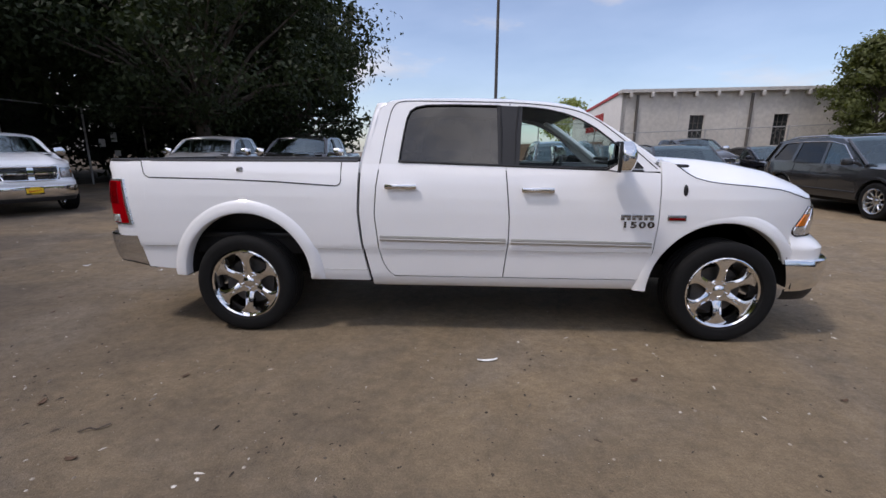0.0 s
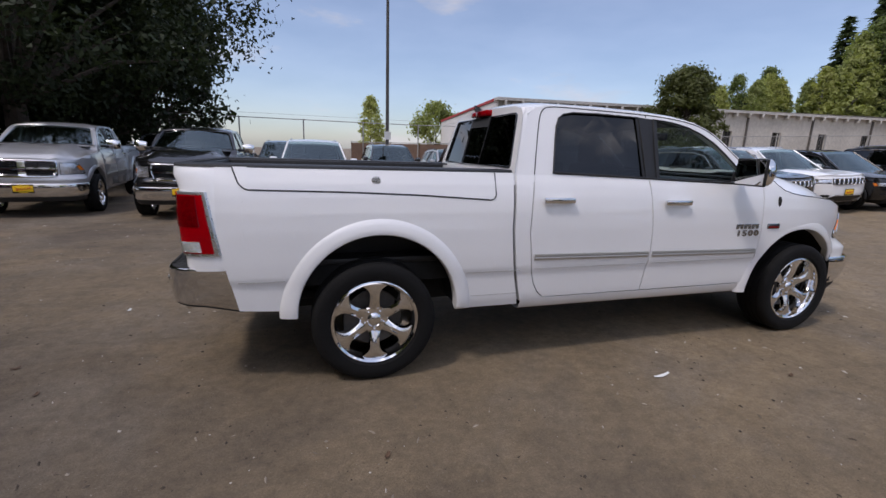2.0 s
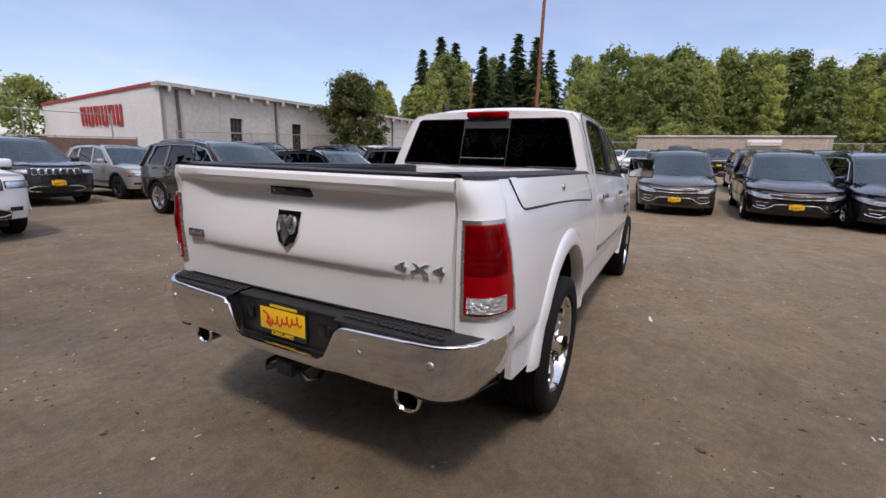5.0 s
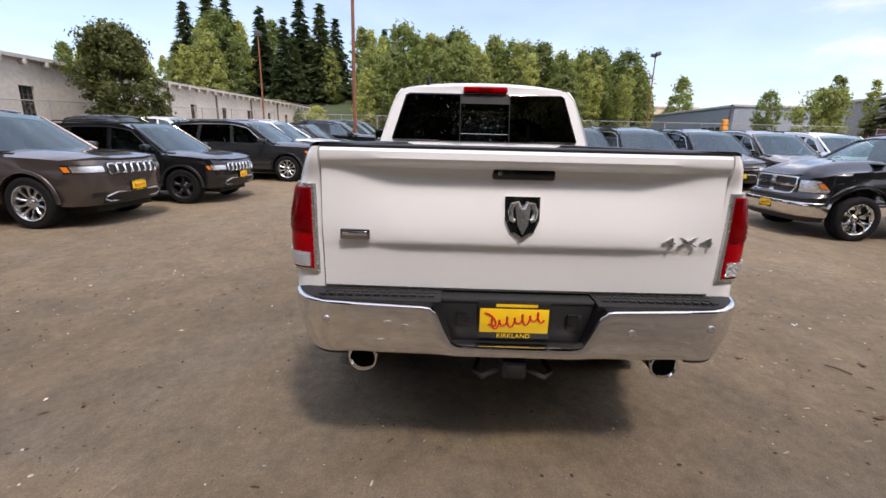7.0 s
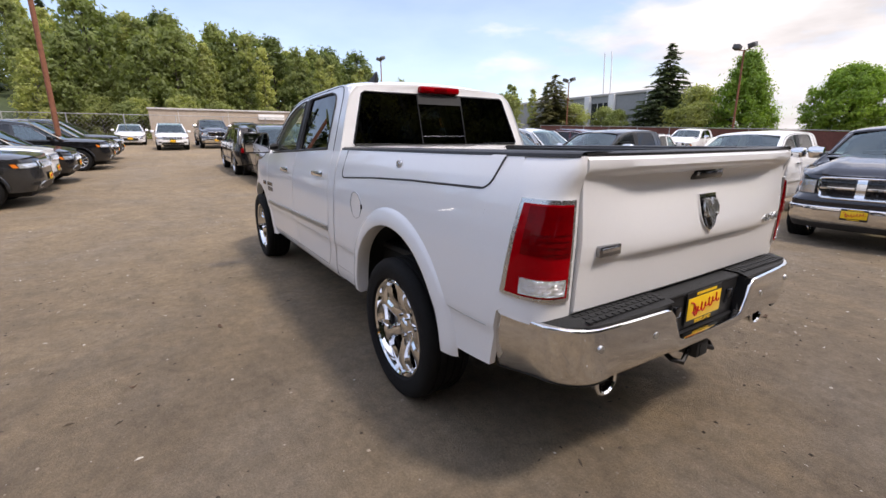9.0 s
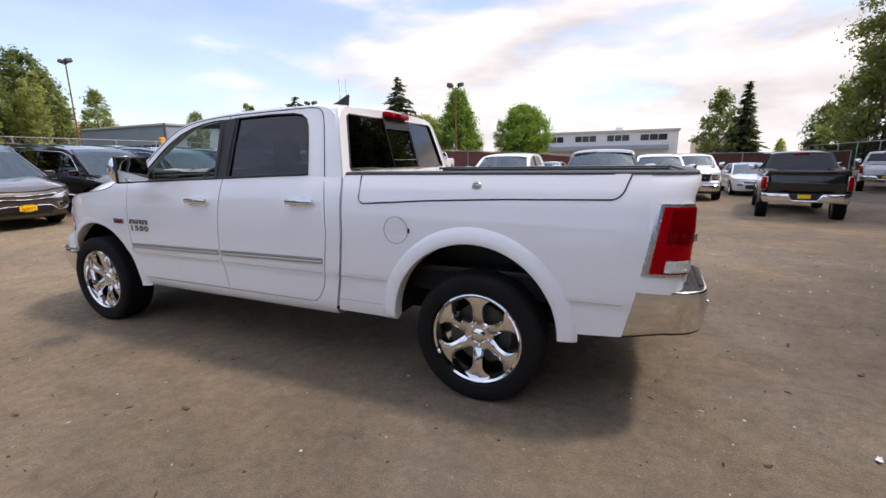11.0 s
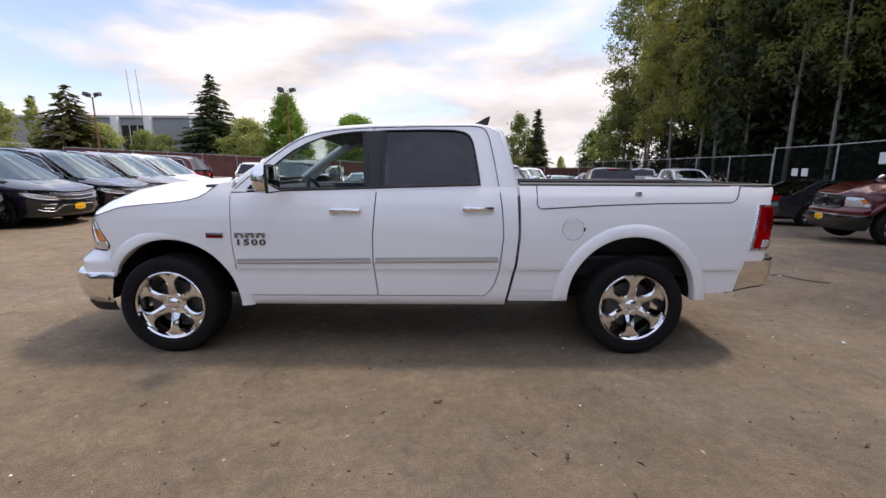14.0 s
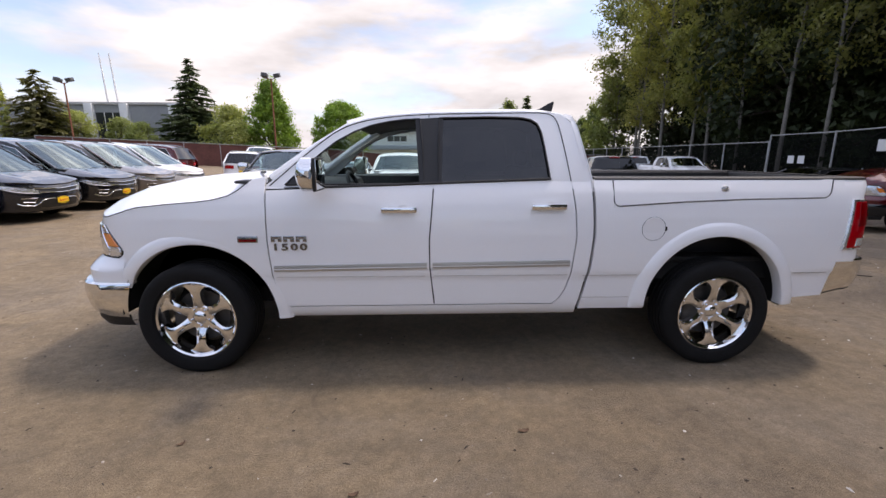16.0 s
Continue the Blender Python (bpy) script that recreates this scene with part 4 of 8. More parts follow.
# grille: chrome surround and cross bars over a mesh
bm_pts = lambda y0, y1, z0, z1, out, n=15, m=6: [[(nose_x(y0 + (y1 - y0) * i / (n - 1), z) + out, y0 + (y1 - y0) * i / (n - 1), z) for z in zgrid(z0, z1, m)] for i in range(n)]
gr = surface("grille", bm_pts(-0.515, 0.515, 0.80, 1.085, 0.004, 25, 8), GLOSSBLACK, truck, "chrome cross-bar grille with black mesh")
for w in (-1, 1):
    verts, faces = [], []
    for r in range(6):
        zz = 0.825 + 0.046 * r
        if abs(zz - 0.945) < 0.02:
            continue
        for k in range(11):
            yy = w * (0.085 + 0.037 * k + (0.018 if r % 2 else 0))
            if abs(yy) > 0.47:
                continue
            i0 = len(verts)
            x = nose_x(yy, zz) + 0.016
            for dx, ky in ((0.0, 1.15), (0.004, 0.85), (0.0, 0.62), (-0.012, 0.55)):
                verts += [(x + dx, yy - 0.0185 * ky, zz), (x + dx, yy, zz + 0.024 * ky), (x + dx, yy + 0.0185 * ky, zz), (x + dx, yy, zz - 0.024 * ky)]
            faces += [(i0 + 4 * r4 + a, i0 + 4 * r4 + (a + 1) % 4, i0 + 4 * r4 + 4 + (a + 1) % 4, i0 + 4 * r4 + 4 + a) for a in range(4) for r4 in range(3)]
    tagged(raw("grille_mesh", verts, faces, GLOSSBLACK, gr, smooth=0), kind="stuff")
    surface("grille_bar", bm_pts(w * 0.07, w * 0.50, 0.925, 0.962, 0.022), CHROME, gr, fold=(-0.02, 0, 0))
rim = [(-0.50, 1.07), (-0.44, 1.088), (0.0, 1.092), (0.44, 1.088), (0.50, 1.07), (0.505, 0.93), (0.47, 0.84), (0.42, 0.80), (0.0, 0.795), (-0.42, 0.80), (-0.47, 0.84), (-0.505, 0.93)]
rim = [p for p in smooth_curve([(a, b, 0) for a, b in rim + rim[:1]], 73)][:-1]
tube("grille_surround", [(nose_x(p.x, p.y) + 0.012, p.x, p.y) for p in rim], 0.020, CHROME, gr, closed=True)
surface("grille_bar", bm_pts(-0.055, 0.055, 0.80, 1.085, 0.024, 5, 9), CHROME, gr, fold=(-0.02, 0, 0))
flat("grille_emblem", [[(-0.06, 1.0), (0.06, 1.0), (0.055, 0.93), (0.0, 0.875), (-0.055, 0.93)]], lambda a, b: (nose_x(a, b) + 0.034, a, b), DARK_CHROME, gr, thick=(-0.012, 0, 0))
for s in (-1, 1):
    # headlamp wraps the corner, its rear edge leaning
    def front_patch(u0, u1, v0, v1, out, nu=20, nv=10, bulge=0.0):
        return skin_patch(s, nose_plan, lambda v: (lerp([(0, 2.445), (0.10, 2.412), (0.20, 2.402), (0.30, 2.412), (1, 2.550)], v), 0.545), 0.832, 1.062, u0, u1, v0, v1, out, nu, nv, bulge)
    hl = surface("headlamp", front_patch(0, 1, 0, 1, 0.006), GLOSSBLACK, truck, "clear headlamp with amber side marker", fold=(-0.03, -s * 0.02, 0))
    surface("lamp_reflector", front_patch(0.27, 0.98, 0.05, 0.94, 0.011, bulge=0.008), HEADLENS, hl, "clear lens", fold=(-0.01, -s * 0.006, 0))
    surface("lamp_reflector", front_patch(0.03, 0.26, 0.05, 0.34, 0.011, 8, 8), HEADLENS, hl, fold=(-0.01, -s * 0.008, 0))
    surface("amber_marker", front_patch(0.03, 0.25, 0.36, 0.74, 0.012, 8, 8), AMBER, hl, "amber side marker", fold=(-0.008, -s * 0.006, 0))
    surface("lamp_reflector", front_patch(0.03, 0.26, 0.76, 0.94, 0.011, 8, 6), HEADLENS, hl, fold=(-0.01, -s * 0.008, 0))
    surface("lamp_strip", front_patch(0.03, 0.9, 0.95, 0.985, 0.013, 18, 3), CHROME, hl, fold=(-0.008, -s * 0.006, 0))


# chrome bumper
def bumper_plan(k, n=32, grow=0.0):
    q = math.sin(abs(k) / n * math.pi / 2) ** (2 / 3.2)
    return 2.415 + (2.892 + grow - 2.415) * (max(0.0, 1 - q ** 3.2) ** (1 / 3.2)), math.copysign((0.905 + grow) * q, k)


P = []
for k in range(-32, 33):
    x, y = bumper_plan(k)
    x2, y2 = bumper_plan(k, grow=0.01)
    nx_, ny_ = (x2 - x) * 100, (y2 - y) * 100
    col = []
    for z, o in ((0.664, -0.05), (0.660, -0.012), (0.648, 0.0), (0.60, 0.006), (0.54, 0.004), (0.48, -0.008), (0.43, -0.026), (0.40, -0.05), (0.39, -0.09)):
        end = max(0.0, 1 - (x - 2.415) / 0.22)
        rear = lerp([(0.40, -0.004), (0.50, -0.016), (0.60, -0.040), (0.664, -0.056)], z) * end
        o *= 1 - 0.6 * end
        col.append((x + nx_ * o + rear, y + ny_ * o, z))
    P.append(col)
fbp = surface("front_bumper", P, BUMPER, truck, "chrome front bumper")
for s in (-1, 1):
    lathe("fog_lamp", [(0.0, 0.012), (0.04, 0.01), (0.052, 0.004), (0.056, -0.02)], HEADLENS, fbp, seg=18, axis="x", at=(bumper_plan(20)[0] - 0.006, s * 0.66, 0.545))
box("bumper_intake", 2.85, 2.885, -0.34, -0.16, 0.44, 0.52, BLACK, fbp, bevel=0.01)
box("bumper_intake", 2.85, 2.885, 0.16, 0.34, 0.44, 0.52, BLACK, fbp, bevel=0.01)
P = []
for k in range(-32, 33):
    x, y = bumper_plan(k)
    x2, y2 = bumper_plan(k, grow=0.01)
    P.append([(x + (x2 - x) * 100 * o, y + (y2 - y) * 100 * o, z) for z, o in ((0.41, -0.045), (0.37, -0.05), (0.315, -0.08), (0.31, -0.12))])
surface("air_dam", P, BLACK, truck, "black lower air dam")

# cargo box
box("box_floor", -2.98, -0.95, -0.80, 0.80, 0.76, 0.80, BLACK, truck, "black cargo floor liner")
for s in (-1, 1):
    box("box_side_wall", -2.95, -0.96, s * 0.60, s * 0.64, 0.80, 1.39, BLACK, truck)
box("box_front_wall", -1.0, -0.955, -0.86, 0.86, 0.60, 1.385, WHITE, truck)
# tailgate
def gate_x(z):
    return lerp([(0.815, -2.985), (0.83, -3.0), (0.98, -3.012), (1.0, -3.016), (1.02, -3.032), (1.06, -3.036), (1.15, -3.022), (1.24, -2.998), (1.28, -2.992), (1.315, -3.008), (1.335, -3.044), (1.35, -3.054), (1.375, -3.05), (1.388, -3.035), (1.392, -3.01)], z)


def gate_at(y, z):
    """The tailgate's outer face: its crease and lip fade towards the ends."""
    e = min(1, max(0, (0.786 - abs(y)) / 0.36))
    e = e * e * (3 - 2 * e)
    base = lerp([(0.815, -2.985), (0.83, -3.0), (1.1, -3.015), (1.3, -3.005), (1.375, -3.0), (1.392, -2.985)], z)
    keep = 0.12 + 0.30 * min(1.0, max(0.0, (z - 1.27) / 0.05))
    return base + (gate_x(z) - base) * (keep + (1 - keep) * e) - 0.012 * (1 - (y / 0.786) ** 2)


P = [[(gate_at(-0.786 + 1.572 * i / 40, z), -0.786 + 1.572 * i / 40, z) for z in [0.815, 0.83, 0.86, 0.90, 0.94, 0.975, 0.99, 1.0, 1.01, 1.02, 1.035, 1.06, 1.10, 1.15, 1.20, 1.24, 1.265, 1.285, 1.30, 1.315, 1.325, 1.335, 1.35, 1.375, 1.388, 1.392]] for i in range(41)]
gate = surface("tailgate", P, WHITE, truck, "", fold=(0.05, 0, 0))
surface("tailgate_cap", [[(c[-2][0] - 0.002, c[0][1], 1.384), (c[-2][0] - 0.003, c[0][1], 1.396), (c[-2][0] + 0.010, c[0][1], 1.402), (-2.965, c[0][1], 1.402), (-2.965, c[0][1], 1.385)] for c in P], BLACK, gate, "black plastic tailgate cap", fold=(0.004, 0, -0.004))
box("tailgate_inner", -2.975, -2.95, -0.785, 0.785, 0.80, 1.39, BLACK, gate)
# handle in a recess
bm = bmesh.new()
box_bm(bm, -3.022, -2.98, -0.122, 0.122, 1.276, 1.328, 0.012)
hd = part("tailgate_handle", bm, GLOSSBLACK, gate, "black tailgate handle")
box("keyhole", -3.026, -3.015, 0.085, 0.10, 1.294, 1.309, SILVER, hd, bevel=0.003)
# shield emblem
sh = [(-0.068, 1.215), (0.068, 1.215), (0.066, 1.125), (0.045, 1.078), (0.0, 1.048), (-0.045, 1.078), (-0.066, 1.125)]
em = flat("shield_emblem", [sh], lambda a, b: (gate_x(b) - 0.020, a, b), CHROME, gate, "chrome and black shield emblem", thick=(0.012, 0, 0))
flat("emblem_field", [[(a * 0.86, 1.135 + (b - 1.135) * 0.86) for a, b in sh]], lambda a, b: (gate_x(b) - 0.024, a, b), GLOSSBLACK, em, thick=(0.004, 0, 0))
for w in (-1, 1):
    tube("emblem_curl", [(gate_x(z) - 0.027, w * y, z) for y, z in ((0.006, 1.165), (0.02, 1.19), (0.04, 1.185), (0.048, 1.16), (0.042, 1.13), (0.03, 1.125))], 0.011, SILVER, em)
flat("emblem_wedge", [[(-0.032, 1.185), (0.032, 1.185), (0.020, 1.11), (0.0, 1.072), (-0.020, 1.11)]], lambda a, b: (gate_x(b) - 0.034, a, b), SILVER, em, thick=(0.008, 0, 0))
# trim badge and lettering
bm = bmesh.new()
box_bm(bm, -3.040, -3.018, 0.595, 0.712, 1.032, 1.072, 0.004)
tb = part("trim_badge", bm, DARK_CHROME, gate, "dark chrome trim badge")
box("badge_bar", -3.043, -3.036, 0.605, 0.702, 1.048, 1.064, CHROME, tb, bevel=0.002)
for y, ch in ((-0.582, "4"), (-0.660, "X"), (-0.738, "4")):
    words("lettering", ch, 0.050, 0.004, Matrix(((0, 0.2, -1, gate_at(y, 1.05) - 0.004), (-1, 0, 0, y), (0, 1, 0, 1.050), (0, 0, 0, 1))), SILVER, gate, "chrome 4X4 letter", wide=2.2)
box("gate_gap", -2.995, -2.975, -0.795, 0.795, 0.80, 0.814, GAP, truck, bevel=0)

# rear bumper
def bump_plan(v):
    """Plan of the chrome bar for v in -1..1."""
    a = abs(v)
    if a < 0.62:
        y, x = a / 0.62 * 0.74, -3.155 + 0.018 * (a / 0.62) ** 2
    elif a < 0.82:
        t = (a - 0.62) / 0.20 * math.pi / 2
        y, x = 0.74 + 0.205 * math.sin(t), -3.137 + 0.205 * (1 - math.cos(t))
    else:
        y, x = 0.945 + 0.010 * (a - 0.82) / 0.18, -2.932 + 0.175 * (a - 0.82) / 0.18
    return -2.757 + (x + 2.757) * 0.92, math.copysign(y * 0.977, v)


P = []
for i in range(81):
    v = 2 * i / 80 - 1
    x, y = bump_plan(v)
    a = abs(y) / 0.977
    top = lerp([(0.0, 0.628), (0.245, 0.630), (0.275, 0.645), (0.335, 0.775), (0.365, 0.788), (0.80, 0.797), (0.94, 0.805), (1.0, 0.80)], a)
    bot = lerp([(0.0, 0.570), (0.55, 0.568), (0.70, 0.570), (0.85, 0.560), (0.95, 0.552), (1.0, 0.55)], a)
    if a > 0.94:
        t = max(0, (x + 2.93) / 0.175)
        bot = 0.552 - 0.052 * t
    sy = math.copysign(1, y)
    nx, ny = (-1, 0) if a < 0.70 else ((-0.7, 0.7 * sy) if a < 0.945 else (0, sy))
    rows = []
    for zf, o in ((1.0, -0.03), (1.0, -0.007), (0.993, -0.001), (0.975, 0.003), (0.95, 0.0038), (0.90, 0.0048), (0.7, 0.008), (0.45, 0.007), (0.22, 0.002), (0.12, -0.004), (0.06, -0.010), (0.015, -0.022), (0.0, -0.04), (0.02, -0.07)):
        z = bot + (top - bot) * zf
        lean = 0.05 * (0.80 - z) / 0.25 if a > 0.94 else 0.0
        xx = x + nx * o
        if a > 0.94:
            t = (x + 2.93) / 0.175
            xx = x + lean * max(0, t)
        flare_out = (0.004 - 0.050 * (1 - max(0.08, zf)) ** 1.5) * min(1.0, max(0.0, (a - 0.74) / 0.2))
        rows.append((xx, y + ny * o * (1 if a > 0.7 else 0) + sy * flare_out, z))
    P.append(rows)
rb = surface("rear_bumper", P, BUMPER, truck, "chrome rear bumper with black step pad")
# added dark outline: gap beside the bed and dark lower border of the chrome
for e, run in ((0, range(0, 17)), (80, range(80, 63, -1))):
    tube("bumper_seal", P[e][1:-3] + [P[i][-3] for i in run], 0.0055, BLACK, rb, "dark line along the edges of the bumper end", seg=6)
# step pad and plate recess
P = []
for i in range(61):
    v = (2 * i / 60 - 1) * 0.80
    x, y = bump_plan(v)
    a = abs(y)
    z = 0.800 if a > 0.30 else 0.798
    P.append([(-2.90 if a < 0.86 else -2.90, y * 0.97, z + 0.016), (x + 0.055, y * 0.985, z + 0.016), (x + 0.012, y * 0.995, z + 0.004), (x + 0.02, y * 0.99, z - 0.02)])
P1, P2 = [r for r in P if r[0][1] < -0.30], [r for r in P if r[0][1] > 0.30]
for q in (P1, P2):
    pad = surface("step_pad", q, STEPPAD, rb, "black ribbed step pad")
    bm = bmesh.new()
    sgn = 1 if q[0][0][1] > 0 else -1
    for r in range(4):
        for k in range(13):
            y = sgn * (0.33 + 0.036 * k + (0.018 if r % 2 else 0))
            box_bm(bm, -2.985 - 0.032 * r, -2.965 - 0.032 * r, y - 0.013, y + 0.013, 0.814, 0.819, 0)
    tagged(part("tread_pattern", bm, STEPPAD, pad), kind="stuff")
box("centre_step", -3.075, -2.90, -0.31, 0.31, 0.79, 0.808, STEPPAD, rb, bevel=0.008)
box("plate_recess", -3.07, -3.0, -0.31, 0.31, 0.60, 0.80, BLACK, rb, bevel=0.01)
for s in (-1, 1):
    q = [(-3.07, s * 0.31, 0.80), (-3.07, s * 0.31, 0.62), (-3.118, s * 0.255, 0.622), (-3.118, s * 0.34, 0.79)]
    raw("recess_cheek", q + [(x + 0.02, y, z) for x, y, z in q], [(0, 1, 2, 3), (4, 5, 6, 7), (0, 1, 5, 4), (2, 3, 7, 6)], BLACK, rb)
    for y, z in ((0.445, 0.70), (0.76, 0.72)):
        lathe("parking_sensor", [(0.0, -0.006), (0.014, -0.005), (0.017, 0.003)], SILVER, rb, seg=14, axis="x", at=(bump_plan(0.62 * y / 0.74)[0] - 0.005, s * y, z))
    box("plate_lamp", -3.085, -3.06, s * 0.20, s * 0.245, 0.705, 0.755, GLOSSBLACK, rb, bevel=0.006)
box("recess_floor", -3.118, -3.05, -0.27, 0.27, 0.60, 0.628, BLACK, rb, bevel=0.006)
box("tow_plug", -3.08, -3.06, -0.262, -0.198, 0.68, 0.75, BLACK, rb, bevel=0.01)


def dealer_plate(parent, m, frame_text=True):
    """Yellow dealer plate in a dark frame."""
    bm = bmesh.new()
    box_bm(bm, -0.158, 0.158, -0.084, 0.084, -0.006, 0.0, 0.004)
    fr = part("dealer_plate", bm, PLATEBLACK, parent, "yellow dealer plate with red script in a black frame")
    fr.matrix_local = m
    bm = bmesh.new()
    box_bm(bm, -0.15, 0.15, -0.055, 0.056, 0.0, 0.003, 0.0015)
    part("plate_field", bm, YELLOW, fr)
    tube("plate_print", [(-0.128 + 0.05 * math.sin(k * 0.35), 0.03 * math.cos(k * 0.5) + 0.005, 0.0035) for k in range(9)] + [(-0.105 + 0.0029 * k + 0.008 * math.cos(k * 0.55), -0.016 + 0.0005 * k + (0.014 + 0.012 * (k % 23 < 11)) * math.sin(k * 0.55), 0.0035) for k in range(80)], 0.0042, PLATERED, fr, seg=5)
    bm = bmesh.new()
    box_bm(bm, -0.08, 0.10, 0.064, 0.077, 0.0, 0.002, 0)
    part("plate_strip", bm, YELLOW, fr)
    if frame_text:
        words("lettering", "KIRKLAND", 0.028, 0.001, pose(0.0, -0.0705, 0.002), YELLOW, fr, wide=1.1)
    else:
        bm = bmesh.new()
        box_bm(bm, -0.07, 0.07, -0.076, -0.065, 0.0, 0.002, 0)
        part("plate_strip", bm, YELLOW, fr)
    return fr


dealer_plate(rb, Matrix(((0, 0, -1, -3.082), (-1, 0, 0, 0.012), (0, 1, 0, 0.722), (0, 0, 0, 1))) @ Matrix.Scale(0.92, 4))
# exhaust tips, hitch, hooks
for s in (-1, 1):
    lathe("exhaust_tip", [(0.040, 0.0), (0.052, -0.02), (0.055, -0.150), (0.060, -0.156), (0.062, -0.164), (0.059, -0.171), (0.052, -0.173), (0.046, -0.165), (0.045, -0.02)], CHROME, truck, "chrome exhaust tip", seg=28, axis="x", at=(-2.887, s * 0.63, 0.527))
    lathe("exhaust_bore", [(0.0, -0.09), (0.045, -0.09)], UNDER, truck, seg=20, axis="x", at=(-2.887, s * 0.63, 0.527))
box("hitch_receiver", -3.10, -2.7, -0.05, 0.05, 0.47, 0.55, BLACK, truck, "black tow hitch receiver", bevel=0.012)
box("hitch_bore", -3.103, -3.09, -0.032, 0.032, 0.482, 0.538, UNDER, truck, bevel=0.002)
tube("hitch_loop", [(-3.06, -0.05, 0.50), (-3.08, -0.13, 0.47), (-3.05, -0.16, 0.48), (-2.98, -0.14, 0.50)], 0.012, BLACK, truck)
tube("hitch_loop", [(-3.06, 0.05, 0.50), (-3.08, 0.13, 0.47), (-3.05, 0.16, 0.48), (-2.98, 0.14, 0.50)], 0.012, BLACK, truck)
# underside
box("chassis", -2.55, 2.45, -0.50, 0.50, 0.38, 0.60, UNDER, truck)
box("floor_pan", -0.9, 1.30, -0.86, 0.86, 0.41, 0.56, UNDER, truck)
box("box_underside", -2.92, -0.93, -0.78, 0.78, 0.62, 0.77, UNDER, truck)
box("inner_fender", 1.3, 2.44, -0.52, 0.52, 0.5, 1.10, UNDER, truck)
rod("rear_axle", (AX_R, -0.78, 0.40), (AX_R, 0.78, 0.40), 0.06, UNDER, truck)
rod("front_axle", (AX_F, -0.78, 0.40), (AX_F, 0.78, 0.40), 0.05, UNDER, truck)
rod("exhaust_pipe", (-2.88, 0.628, 0.525), (-1.4, 0.45, 0.45), 0.035, UNDER, truck)
rod("exhaust_pipe", (-2.88, -0.628, 0.525), (-1.4, -0.45, 0.45), 0.035, UNDER, truck)
# cabin
for s in (-1, 1):
    box("door_card", -0.75, 1.25, s * 0.80, s * 0.84, 0.55, 1.345, TRIMGREY, truck)
    for xb, nm in ((0.10, "front_seat"), (-0.58, "rear_seat")):
        bm = bmesh.new()
        box_bm(bm, xb, xb + 0.55, s * 0.40 - 0.27, s * 0.40 + 0.27, 0.72, 0.92, 0.05)
        seat = part(nm, bm, SEAT, truck, "dark seat")
        bm = bmesh.new()
        box_bm(bm, xb - 0.07, xb + 0.09, s * 0.40 - 0.26, s * 0.40 + 0.26, 0.88, 1.46, 0.05)
        bmesh.ops.rotate(bm, verts=bm.verts, cent=(xb, 0, 0.9), matrix=Matrix.Rotation(radians(-9), 3, "Y"))
        part("backrest", bm, SEAT, seat)
        bm = bmesh.new()
        box_bm(bm, xb - 0.15, xb - 0.06, s * 0.40 - 0.13, s * 0.40 + 0.13, 1.46, 1.60 if nm == "rear_seat" else 1.66, 0.04)
        part("headrest", bm, SEAT, seat)
bm = bmesh.new()
box_bm(bm, 0.92, 1.45, -0.80, 0.80, 1.05, 1.34, 0.06)
part("dashboard", bm, TRIMGREY, truck, "dark dashboard")
lathe("steering_wheel", [(0.185 + 0.016 * math.cos(t), 0.016 * math.sin(t)) for t in [2 * math.pi * k / 10 for k in range(10)]], BLACK, truck, "black steering wheel", seg=36, axis="x", closed=True).matrix_basis = pose(0.80, 0.40, 1.25, 0, 24, 0)
tube("steering_spokes", [(0.80, 0.23, 1.26), (0.84, 0.40, 1.23), (0.80, 0.57, 1.26)], 0.02, BLACK, truck)
rod("steering_column", (0.84, 0.40, 1.23), (1.05, 0.40, 1.15), 0.035, BLACK, truck)
box("inside_mirror", 1.02, 1.05, -0.12, 0.12, 1.69, 1.76, BLACK, truck, bevel=0.012)
box("console", 0.0, 0.9, -0.14, 0.14, 0.75, 1.02, TRIMGREY, truck, bevel=0.03)

# ---- parked cars ----
def stand(x, y, heading, length=0.0):
    """Pose of a car whose nose is at (x, y) and points along heading (degrees from +x), on the sloping yard."""
    cx, cy = x - math.cos(radians(heading)) * length / 2, y - math.sin(radians(heading)) * length / 2
    a = math.degrees(math.atan2(rise(cx + 0.5) - rise(cx - 0.5), 1.0))
    return Matrix.Translation((cx, cy, yard_z(cx, cy))) @ Matrix.Rotation(radians(-a), 4, "Y") @ pose(0, 0, 0, 0, 0, heading)


def repaint(ob, old, fresh):
    for o in (ob, *ob.children_recursive):
        if o.type == "MESH" and o.data.materials and o.data.materials[0] == old:
            o.material_slots[0].link = "OBJECT"
            o.material_slots[0].material = fresh


